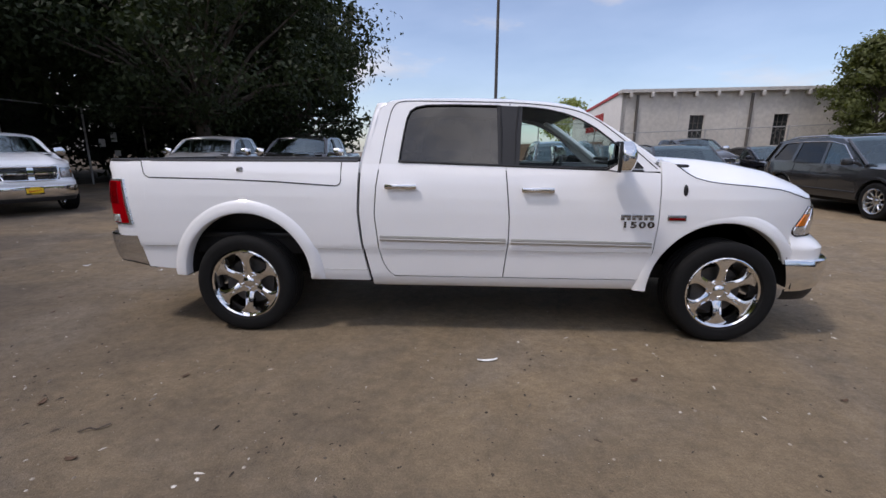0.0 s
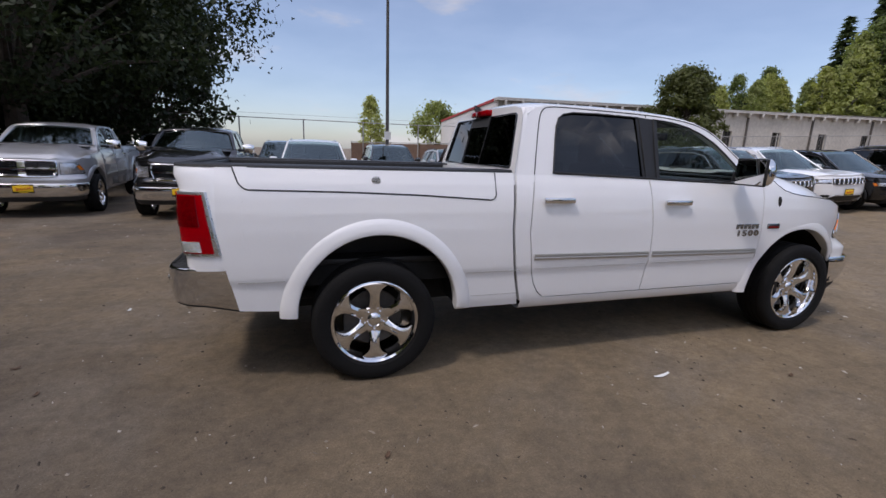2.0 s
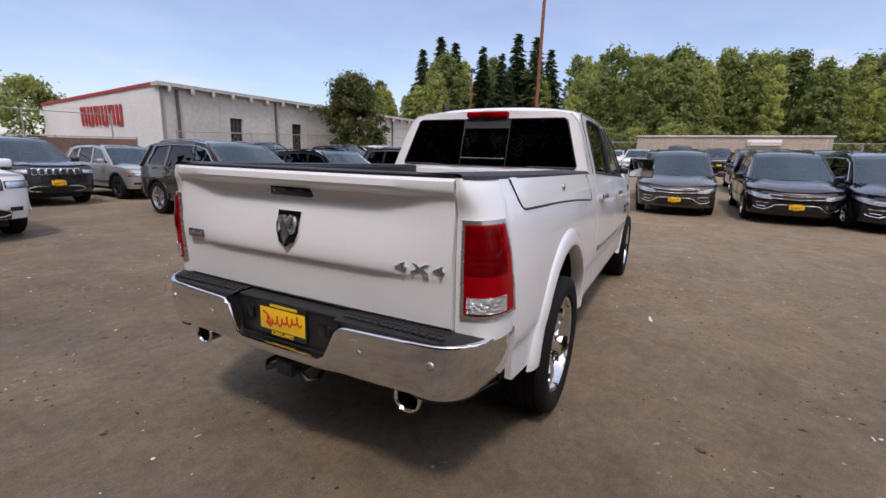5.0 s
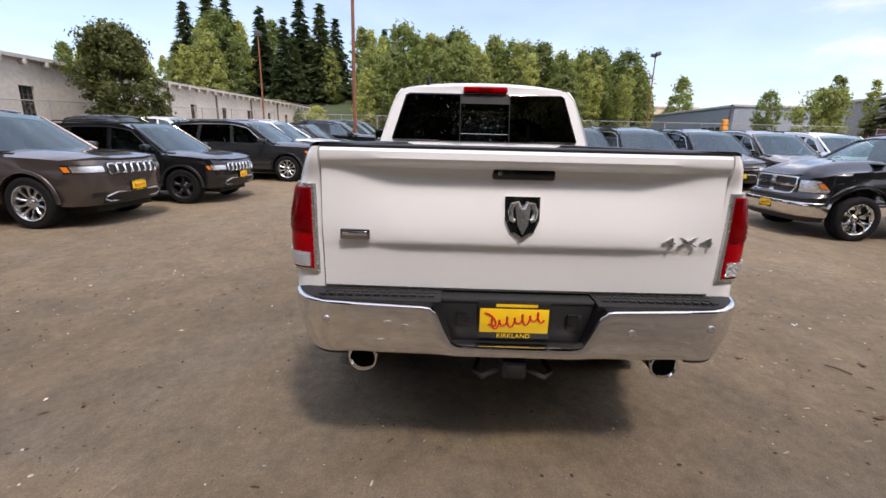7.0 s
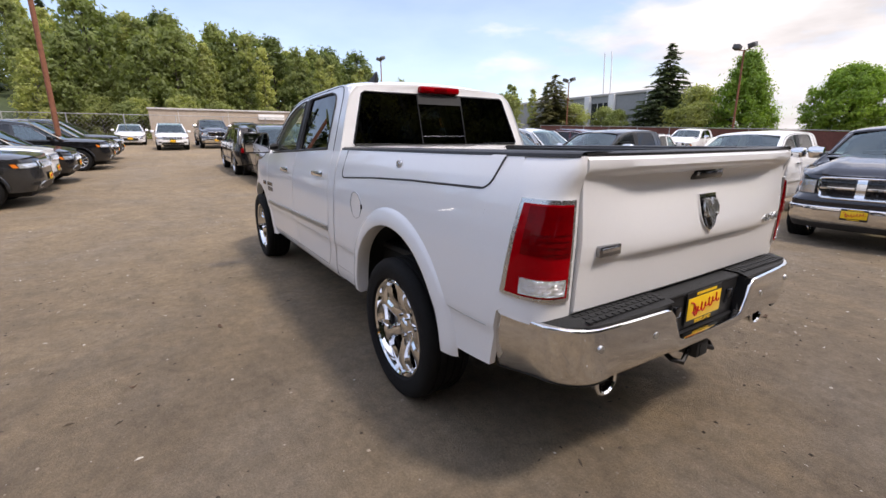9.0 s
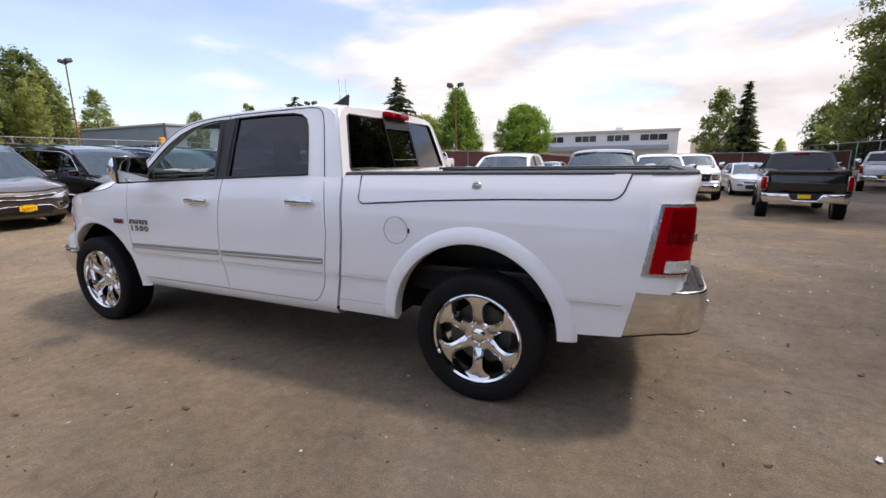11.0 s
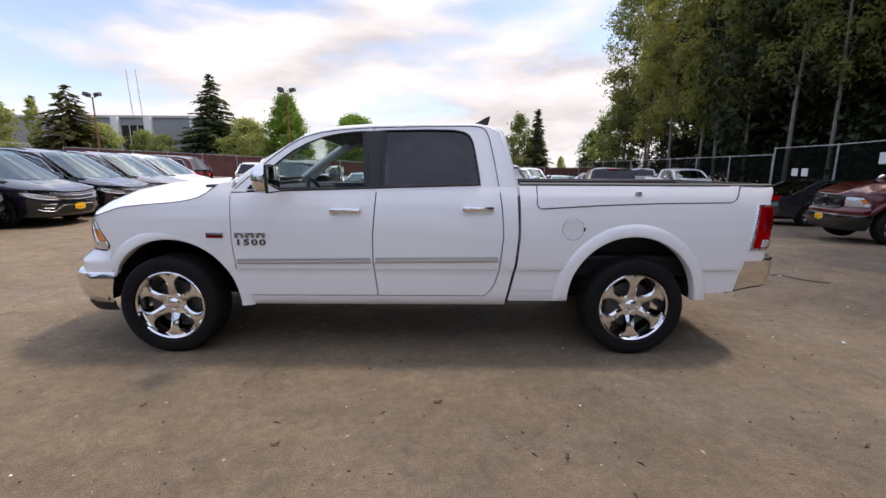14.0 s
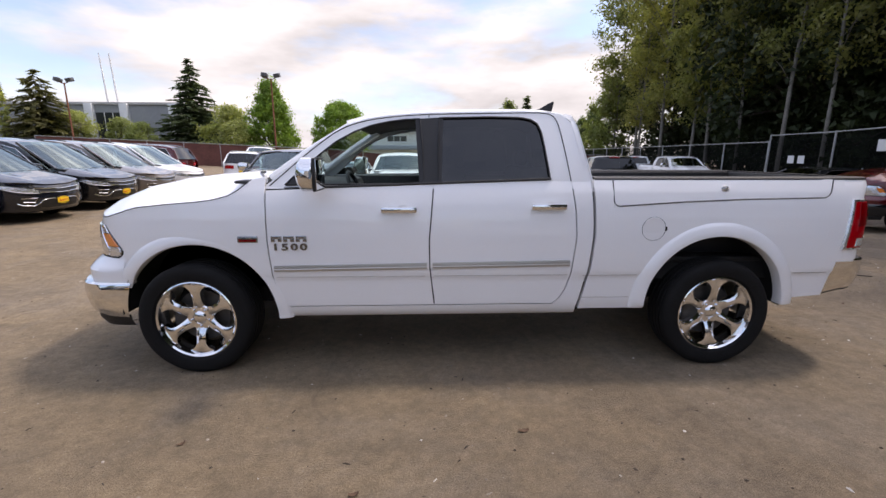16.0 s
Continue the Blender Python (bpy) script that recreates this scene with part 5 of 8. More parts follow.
KEY = paint("base", (0.05, 0.05, 0.052), rough=0.35)
CARS = {
    "suv": dict(L=4.85, W=1.94, H=1.76, xf=1.46, xr=-1.46, R=0.385, sill=0.36, nose_lo=0.34,
                shoulder=[(-2.42, 0.96), (-2.30, 1.10), (-1.9, 1.12), (0.0, 1.08), (0.95, 1.05), (1.15, 1.05), (1.7, 1.03), (2.2, 1.0), (2.36, 0.96), (2.42, 0.92)],
                hood=[(0.95, 1.14), (1.5, 1.13), (2.0, 1.10), (2.3, 1.055), (2.39, 1.02), (2.42, 0.985)],
                out=[(1.02, 1.05), (0.35, 1.56), (0.15, 1.66), (-0.4, 1.72), (-1.4, 1.70), (-1.95, 1.64), (-2.12, 1.50), (-2.32, 1.10)],
                panes=[[(0.80, 1.11), (0.28, 1.53), (-0.16, 1.61), (-0.12, 1.11)], [(-0.22, 1.11), (-0.25, 1.615), (-1.08, 1.62), (-1.16, 1.13)], [(-1.26, 1.14), (-1.20, 1.61), (-1.72, 1.58), (-2.0, 1.22), (-1.98, 1.16)]],
                ws=(1.08, 0.28, 1.12, 1.66), bg=(-2.30, -1.98, 1.12, 1.62), half_b=0.90, half_t=0.63, grille="slots", rails=True, plate_z=0.60),
    "compact": dict(L=4.40, W=1.82, H=1.64, xf=1.36, xr=-1.28, R=0.36, sill=0.36, nose_lo=0.34,
                    shoulder=[(-2.18, 0.92), (-2.1, 1.06), (-1.7, 1.08), (0.0, 1.03), (0.95, 1.0), (1.6, 0.97), (2.0, 0.92), (2.16, 0.86), (2.2, 0.82)],
                    hood=[(0.95, 1.07), (1.5, 1.04), (1.95, 0.98), (2.15, 0.90), (2.2, 0.86)],
                    out=[(1.0, 1.0), (0.38, 1.48), (0.15, 1.57), (-0.4, 1.61), (-1.3, 1.57), (-1.75, 1.47), (-2.10, 1.06)],
                    panes=[[(0.78, 1.06), (0.30, 1.46), (-0.12, 1.52), (-0.10, 1.05)], [(-0.18, 1.05), (-0.21, 1.525), (-0.95, 1.51), (-1.05, 1.08)], [(-1.13, 1.10), (-1.05, 1.50), (-1.45, 1.44), (-1.75, 1.16)]],
                    ws=(1.05, 0.30, 1.06, 1.58), bg=(-2.10, -1.66, 1.06, 1.50), half_b=0.85, half_t=0.60, grille="slots", rails=True, plate_z=0.58),
    "van": dict(L=5.17, W=2.02, H=1.78, xf=1.58, xr=-1.50, R=0.355, sill=0.30, nose_lo=0.26,
                shoulder=[(-2.55, 0.95), (-2.48, 1.05), (-1.9, 1.06), (0.0, 1.02), (1.2, 0.98), (1.7, 0.945), (2.1, 0.89), (2.35, 0.835), (2.52, 0.77), (2.57, 0.74)],
                hood=[(1.35, 1.085), (1.7, 1.04), (2.1, 0.965), (2.35, 0.90), (2.5, 0.83), (2.57, 0.78)],
                out=[(1.40, 0.98), (0.55, 1.56), (0.25, 1.67), (-0.4, 1.73), (-1.6, 1.71), (-2.2, 1.64), (-2.38, 1.50), (-2.52, 1.05)],
                panes=[[(1.05, 1.06), (0.50, 1.50), (0.16, 1.585), (0.20, 1.05)], [(0.08, 1.05), (0.05, 1.60), (-0.98, 1.62), (-1.02, 1.07)], [(-1.12, 1.07), (-1.08, 1.62), (-1.95, 1.58), (-2.28, 1.25), (-2.30, 1.12)]],
                ws=(1.50, 0.48, 1.06, 1.67), bg=(-2.52, -2.25, 1.05, 1.62), half_b=0.93, half_t=0.66, grille="wing", rails=True, plate_z=0.47),
    "sedan": dict(L=4.85, W=1.88, H=1.47, xf=1.42, xr=-1.45, R=0.34, sill=0.30, nose_lo=0.24,
                  shoulder=[(-2.42, 0.84), (-2.34, 0.97), (-1.8, 1.0), (0.0, 0.95), (1.1, 0.90), (1.8, 0.83), (2.3, 0.73), (2.42, 0.66)],
                  hood=[(0.95, 0.98), (1.5, 0.93), (2.1, 0.83), (2.38, 0.73), (2.42, 0.69)],
                  out=[(1.05, 0.92), (0.25, 1.34), (-0.1, 1.43), (-0.7, 1.44), (-1.2, 1.36), (-1.95, 1.0)],
                  panes=[[(0.80, 0.98), (0.22, 1.30), (-0.14, 1.37), (-0.12, 0.98)], [(-0.20, 0.98), (-0.22, 1.375), (-0.85, 1.36), (-1.15, 1.20), (-1.25, 1.02)]],
                  ws=(1.10, 0.20, 0.97, 1.42), bg=(-2.0, -1.15, 1.0, 1.38), half_b=0.84, half_t=0.58, grille="wing", rails=False, plate_z=0.48),
}


def build_car(kind):
    c = CARS[kind]
    car = thing(kind, "parked car", "car")
    W2, sill = c["W"] / 2, c["sill"]
    xn, xt = c["L"] / 2, -c["L"] / 2

    def half(x, z):
        sec = lerp([(0.2, 0.93), (sill, 0.955), (0.62, 0.995), (0.85, 1.0), (1.15, 0.955)], z)
        y = W2 * sec
        if x > 1.2:
            y -= 0.09 * ((x - 1.2) / (xn - 1.2)) ** 2
        if x < -1.6:
            y -= 0.14 * ((-1.6 - x) / (-1.6 - xt)) ** 2.4
        return y

    def sh(x):
        return lerp(c["shoulder"], x)
    xs0, hz = c["xf"] + c["R"] + 0.10, c["hood"][-1][1]
    nose_n = 2.5 if kind in ("van", "sedan") else 2.9

    def plan(z, n=44):
        """Plan of the nose at a height, from the fender round to the middle."""
        xc = lerp([(c["nose_lo"], xn - 0.10), (c["nose_lo"] + 0.13, xn - 0.02), (0.55, xn), (hz - 0.12, xn - 0.015), (hz - 0.02, xn - 0.05), (hz + 0.05, xn - 0.10)], z)
        out = [(xs0 - 0.05, half(xs0 - 0.05, z))]
        for k in range(n + 1):
            q = math.sin(k / n * math.pi / 2) ** (2 / nose_n)
            x = xs0 + (xc - xs0) * q
            out.append((x, half(x, z) * max(0.0, 1 - q ** nose_n) ** (1 / nose_n)))
        return out
    plans = {}

    def nx(y, z):
        key = round(z, 2)
        if key not in plans:
            plans[key] = plan(key)[::-1]
        return float(np.interp(abs(y), [q[1] for q in plans[key]], [q[0] for q in plans[key]]))

    def hood_at(x, y, w):
        a = min(1.0, abs(y) / w)
        t = max(0, (a - 0.6) / 0.4)
        return lerp(c["hood"], x) * (1 - t * t) + sh(x) * t * t + 0.010 * math.exp(-((a - 0.55) / 0.12) ** 2)
    R = c["R"]
    ra = R + 0.055
    zc = R + 0.0
    basef = lambda x: lerp([(xt, sill + 0.06), (xt + 0.5, sill), (xn - 0.6, sill), (xn, c["nose_lo"] + 0.06)], x)
    f1, f2 = arch_lo(c["xf"], zc, ra, basef), arch_lo(c["xr"], zc, ra, basef)
    for s in (-1, 1):
        xs = spread(xs0, xt + 0.06, 46, [x for a in (c["xf"], c["xr"]) for x in arch_cols(a, ra, 16)])
        P = [[(x, s * half(x, z), z) for z in zgrid(max(f1(x), f2(x)), sh(x), 12)] for x in xs]
        side = surface("body_side", P, KEY, car, fold=(0, -s * 0.05, 0))
        for gx in (0.95 if kind != "van" else 1.12, -0.16 if kind != "van" else 0.12, -1.12 if kind != "van" else -1.06):
            tube("door_seam", [(gx + 0.02 * k, s * (half(gx, sill + 0.12 + 0.1 * k) + 0.001), sill + 0.12 + (sh(gx) - sill - 0.12) * k / 6) for k in range(7)], 0.004, GAP, side, seg=5)
        for gx in (0.05, -1.0):
            box("door_handle", gx - 0.09, gx + 0.09, s * (half(gx, 0.92)), s * (half(gx, 0.92) + 0.03), 0.905, 0.93, KEY if kind != "van" else CHROME, side, bevel=0.008)
        tube("side_moulding", [(1.0 - 2.0 * k / 8, s * (half(0, 0.55) + 0.003), 0.53) for k in range(9)], 0.018, CHROME if kind in ("van",) else BLACK, side, seg=6)
        # arches, liners, wheels
        for ax in (c["xf"], c["xr"]):
            if kind in ("suv", "compact"):
                P = []
                for k in range(21):
                    a = math.pi * k / 20
                    P.append([(ax + (ra + d) * math.cos(a), s * (half(ax, 0.7) + o - 0.01), zc + (ra + d) * math.sin(a)) for d, o in ((0.055, 0.0), (0.045, 0.014), (0.0, 0.016), (-0.005, -0.05))])
                surface("arch_trim", P, BLACK if kind == "compact" else KEY, car)
            arch_liner(s, ax, zc, ra + 0.02, half(ax, 0.5) - 0.03, W2 - 0.42, sill, car)
            build_wheel("wheel", car, (ax, s * (W2 - 0.135), R), s, R=R, rim_r=R * 0.66, half=0.115, spokes=5 if kind != "suv" else 10, chrome=DARKALLOY if kind == "compact" else ALLOY, tyre_seg=32, detail=False, wide=0.85 if kind != "suv" else 0.55)
        # mirrors
        mx, mz = c["out"][0][0] - 0.22, c["out"][0][1] + 0.12
        mir = rod("door_mirror", (mx, s * (W2 - 0.10), mz - 0.03), (mx, s * (W2 + 0.06), mz - 0.01), 0.03, BLACK, car)
        bm = bmesh.new()
        box_bm(bm, mx - 0.07, mx + 0.07, s * (W2 + 0.0), s * (W2 + 0.20), mz - 0.07, mz + 0.08, 0.04)
        part("mirror_cap", bm, KEY, mir)
    # bonnet
    P = []
    w0 = half(xs0, hz) - 0.006
    for i in range(18):
        u = i / 17
        col = []
        for j in range(21):
            v = 2 * j / 20 - 1
            x0, x1 = c["hood"][0][0] + 0.15 * (1 - v * v), nx(v * w0, hz) - 0.008
            x = x0 + (x1 - x0) * u
            w = half(min(x, xs0), sh(x)) - 0.006
            y = v * (w if x < xs0 else w0)
            col.append((x, y, hood_at(x, y, w0)))
        P.append(col)
    surface("bonnet", P, KEY, car, fold=(0, 0, -0.03))
    P = []
    for s in (1, -1):
        part_ = []
        for k in range(46):
            xk, yk = plan(hz)[k]
            top = hood_at(xk, yk, w0) - 0.003
            col = []
            for z in zgrid(c["nose_lo"], top, 14):
                q = plan(z)[k]
                col.append((q[0], s * q[1], z))
            part_.append(col)
        P = part_ if s > 0 else P + part_[::-1][1:]
    hw = w0
    nose = surface("front_bumper", P, KEY, car)

    def wrap(name, s, za, zb, u0, u1, mat, out, lean=0.0, y_in=0.55, x_back=0.10, label=""):
        rows = skin_patch(s, plan, lambda v: (xs0 + x_back + lean * v, y_in), za, zb, u0, u1, 0, 1, out, 14, 6)
        return surface(name, rows, mat, nose, label, fold=(-0.02, -s * 0.012, 0))

    def face(name, y0, y1, z0, z1, mat, out=0.006, n=9, slope=0.0, parent=None, label=""):
        rows = [[(nx(y0 + (y1 - y0) * i / (n - 1), z) + out, y0 + (y1 - y0) * i / (n - 1), z + slope * abs(y0 + (y1 - y0) * i / (n - 1))) for z in zgrid(z0, z1, 5)] for i in range(n)]
        return surface(name, rows, mat, parent or nose, label, fold=(-0.03, 0, 0))
    if c["grille"] == "slots":
        g = face("grille", -0.53, 0.53, hz - 0.19, hz - 0.025, BLACK, 0.004, label="seven-slot grille")
        for k in range(7):
            y = -0.435 + 0.145 * k
            q = [(y + a, hz - 0.107 + b) for a, b in ((-0.045, -0.075), (0.045, -0.075), (0.058, -0.06), (0.058, 0.06), (0.045, 0.075), (-0.045, 0.075), (-0.058, 0.06), (-0.058, -0.06))]
            tube("grille_slot", [(nx(a, b) + 0.010, a, b) for a, b in q], 0.015, CHROME, g, seg=5, closed=True)
        face("lower_intake", -0.60, 0.60, 0.345, 0.50, BLACK, 0.006)
        tube("intake_trim", [(nx(y, z) + 0.012, y, z) for y, z in ((-0.44, 0.52), (-0.58, 0.47), (-0.60, 0.43), (-0.50, 0.39), (0.50, 0.39), (0.60, 0.43), (0.58, 0.47), (0.44, 0.52))], 0.013, SILVER, nose, closed=True)
    else:
        g = face("grille", -0.55, 0.55, hz - 0.13, hz - 0.06, BLACK, 0.006, slope=0.03, label="slim chrome-winged grille")
        tube("grille_bar", [(nx(y, hz - 0.06) + 0.012, y, hz - 0.055 + 0.05 * abs(y)) for y in [-0.58 + 1.16 * k / 14 for k in range(15)]], 0.010, CHROME, g)
        tube("grille_bar", [(nx(y, hz - 0.13) + 0.012, y, hz - 0.135 + 0.05 * abs(y)) for y in [-0.5 + 1.0 * k / 14 for k in range(15)]], 0.010, CHROME, g)
        face("lower_intake", -0.46, 0.46, 0.33, 0.51, BLACK, 0.006)
        tube("intake_trim", [(nx(y, z) + 0.012, y, z) for y, z in ((-0.84, 0.44), (-0.76, 0.40), (-0.62, 0.385), (-0.54, 0.42), (-0.43, 0.505), (-0.32, 0.52), (0.32, 0.52), (0.43, 0.505), (0.54, 0.42), (0.62, 0.385), (0.76, 0.40), (0.84, 0.44))], 0.011, CHROME, nose)

    def lamp_at(s, u, v, out, a0=0.47, a1=1.16):
        """A point of the swept headlamp: u runs outwards from the grille, v upwards."""
        z = (hz - 0.135 + 0.125 * u ** 2.5) * (1 - v) + (hz - 0.075 + 0.130 * u ** 0.7) * v
        pts = [q for q in plan(z)][::-1]
        ln = [0.0]
        for a, b in zip(pts, pts[1:]):
            ln.append(ln[-1] + math.hypot(b[0] - a[0], b[1] - a[1]))
        d = min(a0 + (a1 - a0) * u, ln[-1] - 0.02)
        at = lambda e: Vector((float(np.interp(e, ln, [q[0] for q in pts])), float(np.interp(e, ln, [q[1] for q in pts]))))
        p, t = at(d), at(d + 0.01) - at(d - 0.01)
        t.normalize()
        return p.x + t.y * out, s * (p.y - t.x * out), z
    for s in (-1, 1):
        if c["grille"] == "slots":
            lo_, hi_ = hz - 0.16, hz - 0.045
            wrap("headlamp_housing", s, lo_, hi_, 0.0, 1.0, GLOSSBLACK, 0.004, lean=-0.05)
            wrap("headlamp", s, lo_ + 0.012, hi_ - 0.012, 0.22, 0.97, HEADLENS, 0.010, lean=-0.05, label="clear headlamp")
            wrap("amber_marker", s, lo_ + 0.02, hi_ - 0.02, 0.03, 0.18, AMBER, 0.010, lean=-0.05)
        else:
            surface("headlamp_housing", [[lamp_at(s, i / 18, j / 5, 0.004) for j in range(6)] for i in range(19)], GLOSSBLACK, nose, fold=(-0.02, 0, 0))
            surface("headlamp", [[lamp_at(s, 0.06 + 0.88 * i / 18, 0.10 + 0.80 * j / 5, 0.009) for j in range(6)] for i in range(19)], HEADLENS, nose, "clear swept-back headlamp", fold=(-0.01, 0, 0))
            tube("lamp_strip", [lamp_at(s, i / 18, 0.03, 0.007) for i in range(19)], 0.006, CHROME, nose, seg=5)
        face("fog_lamp", s * 0.58, s * 0.76, 0.47, 0.535, BLACK, 0.006, 5)
        if kind == "van":
            tube("fog_trim", [(nx(a, b) + 0.010, s * a, b) for a, b in ((0.56, 0.545), (0.80, 0.55), (0.77, 0.47), (0.60, 0.455))], 0.009, CHROME if kind in ("van", "suv") else BLACK, nose, seg=5, closed=True)
    dealer_plate(nose, Matrix(((0, 0, 1, nx(0, c["plate_z"]) + 0.022), (1, 0, 0, 0), (0, 1, 0, c["plate_z"]), (0, 0, 0, 1))), frame_text=False)
    # tail
    P = []
    tw = half(xt + 0.08, 0.7)
    for j in range(17):
        v = 2 * j / 16 - 1
        bow = 0.14 * abs(v) ** 3
        P.append([(xt + bow + (0.03 if z > 0.7 else 0), v * tw, z) for z in zgrid(sill + 0.04, sh(xt + 0.1), 9)])
    tail = surface("tailgate", P, KEY, car, fold=(0.08, 0, 0))
    for s in (-1, 1):
        P = [[(xt + 0.14 * ((0.45 + 0.55 * i / 6)) ** 3 + 0.015 - 0.004, s * tw * (0.45 + 0.56 * i / 6), z) for z in zgrid(0.82, 0.97, 4)] for i in range(7)]
        surface("tail_lamp", P, REDLENS, tail, "red tail lamp", fold=(0.05, 0, 0))
    box("rear_plate", xt - 0.004, xt + 0.02, -0.16, 0.16, 0.62, 0.76, YELLOW, tail, bevel=0.003)
    # cabin sides
    hb, ht = c["half_b"], c["half_t"]
    zb, ztop = min(p[1] for p in c["out"]), max(p[1] for p in c["out"])

    def lean(s):
        return lambda x, z: (x, s * (hb + (ht + 0.07 - hb) * (z - zb) / (ztop - zb) - 0.05 * max(0, (abs(x) - 1.4))), z)
    outline = [(c["out"][0][0] + 0.05, zb - 0.05)] + c["out"] + [(c["out"][-1][0] - 0.01, zb - 0.05)]
    for s in (-1, 1):
        f = lean(s)
        fr = flat("cabin_side", [outline] + c["panes"], f, KEY, car, thick=(0, -s * 0.04, 0))
        for p in c["panes"]:
            flat("side_window", [p], lambda a, b: (f(a, b)[0], f(a, b)[1] - s * 0.012, f(a, b)[2]), CARGLASS if p is c["panes"][0] else TINTED, fr)
        ring = [c["panes"][0][0], c["panes"][0][1], c["panes"][0][2]] + [p for q in c["panes"][1:] for p in q[1:3]] + ([c["panes"][-1][3]] if len(c["panes"][-1]) > 4 else [])
        tube("window_trim", [(f(a, b)[0], f(a, b)[1] + s * 0.004, f(a, b)[2]) for a, b in ring], 0.010, CHROME if kind in ("van", "suv") else BLACK, fr, seg=5)
        if c["rails"]:
            rr = [(0.0, c["H"] - 0.045), (-0.3, c["H"] - 0.01), (-1.4, c["H"] - 0.02), (-1.75, c["H"] - 0.07)]
            tube("roof_rail", [(x, s * (ht + 0.0), z) for x, z in rr], 0.016, ALLOY if kind == "suv" else BLACK, car, seg=6)
    # roof
    xr0, xr1 = c["ws"][1], c["bg"][1]
    top = sorted([(x, z) for x, z in c["out"]])
    P = []
    for i in range(18):
        x = xr0 + 0.02 + (xr1 - xr0 - 0.02) * i / 17
        ze = lerp(top, x)
        ye = lean(1)(x, ze)[1]
        P.append([(x, ye * (2 * j / 14 - 1), ze - 0.004 + (c["H"] - ztop) * (1 - abs(2 * j / 14 - 1) ** 2.4)) for j in range(15)])
    surface("roof", P, KEY, car, fold=(0, 0, -0.03))
    for nm, (xb, xtp, z0, z1), bow in (("windscreen", c["ws"], 0.10), ("back_window", c["bg"], -0.05)):
        P = []
        for i in range(9):
            u = i / 8
            z = z0 + (z1 - z0) * u
            w = lean(1)(0, z)[1] - 0.03
            P.append([(xb + (xtp - xb) * u + bow * (1 - (2 * j / 12 - 1) ** 2) * (1 - 0.5 * u), w * (2 * j / 12 - 1), z + 0.03 * u * (1 - (2 * j / 12 - 1) ** 2)) for j in range(13)])
        surface(nm, P, CARGLASS if nm == "windscreen" else TINTED, car)
        for s in (-1, 1):
            tube("pillar", [Vector(r[12 if s > 0 else 0]) + Vector((0, s * 0.015, -0.012)) for r in P], 0.03, KEY, car, seg=6)
    box("cowl", c["ws"][0] - 0.1, c["ws"][0] + 0.16, -hb * 0.92, hb * 0.92, c["ws"][2] - 0.07, c["ws"][2] - 0.02, BLACK, car)
    # inside and underside
    box("cabin_floor", xt + 0.3, c["ws"][0] - 0.05, -W2 + 0.14, W2 - 0.14, 0.35, 0.75, UNDER, car)
    box("underbody", xt + 0.15, xn - 0.25, -W2 + 0.38, W2 - 0.38, 0.22, 0.7, UNDER, car)
    box("dashboard", c["ws"][0] - 0.55, c["ws"][0] - 0.02, -hb * 0.9, hb * 0.9, 0.75, c["ws"][2] - 0.03, TRIMGREY, car, bevel=0.04)
    for xb in (0.05, -0.95):
        for s in (-1, 1):
            bm = bmesh.new()
            box_bm(bm, xb - 0.22, xb - 0.06, s * 0.38 - 0.24, s * 0.38 + 0.24, 0.7, zb + 0.27, 0.05)
            box_bm(bm, xb - 0.26, xb - 0.15, s * 0.38 - 0.12, s * 0.38 + 0.12, zb + 0.28, zb + 0.45, 0.03)
            part("seat", bm, SEAT, car)
    return car


SHADES = {
    "white": ("white", (0.86, 0.865, 0.87), 0.0), "black": ("black", (0.008, 0.008, 0.009), 0.0), "grey": ("dark grey metallic", (0.035, 0.036, 0.038), 0.35),
    "brown": ("brown metallic", (0.075, 0.058, 0.052), 0.4), "silver": ("silver metallic", (0.50, 0.50, 0.51), 0.55), "blue": ("dark blue", (0.007, 0.009, 0.016), 0.2),
    "umber": ("brown-grey metallic", (0.085, 0.073, 0.067), 0.45), "plum": ("dark plum", (0.011, 0.006, 0.008), 0.15), "maroon": ("dark red", (0.085, 0.003, 0.006), 0.2), "red": ("red", (0.28, 0.012, 0.014), 0.1), "slate": ("blue-grey metallic", (0.07, 0.085, 0.105), 0.45), "taupe": ("taupe metallic", (0.20, 0.17, 0.15), 0.45),
}
NOUN = {"suv": ("suv", "SUV"), "compact": ("compact_suv", "SUV"), "van": ("minivan", "minivan"), "sedan": ("sedan", "car"), "pickup": ("pickup_truck", "pickup truck")}
MODELS = {k: build_car(k) for k in CARS}
# the parked pickups: the same body without what only shows close by
plain = copy_thing(truck, pose(0, 0, -50))
HIDDEN = ("bumper_seal", "lid_gap", "body_crease", "bonnet_gap", "wheel_nut", "lens_rib", "tread_pattern", "parking_sensor", "slider_frame", "brake_disc", "brake_caliper", "hitch", "exhaust", "emblem", "badge", "lettering", "front_axle", "rear_axle", "inner_fender", "box_", "chassis", "recess", "plate_lamp", "tow_plug", "fuel_door", "antenna_base", "handle_cup", "handle_base", "window_band", "cargo_lens", "lamp_centre", "keyhole", "console", "steering", "inside_mirror", "wheel_arch_wall", "storage_lid_x", "plate_strip", "plate_print", "corner_skirt", "centre_step", "headrest", "slider", "door_card", "floor_pan", "headlining", "fender_badge", "trim_badge", "shield_emblem", "lid_lock", "gate_gap", "fog_lamp", "tailgate_handle", "tailgate_inner", "bumper_seal", "lamp_strip", "bumper_intake", "dark_lens", "reverse_lens", "grille_emblem", "window_seal", "wiper", "mirror_shell", "arm", "wheel_arch_liner", "mirror_sail", "roof_antenna")
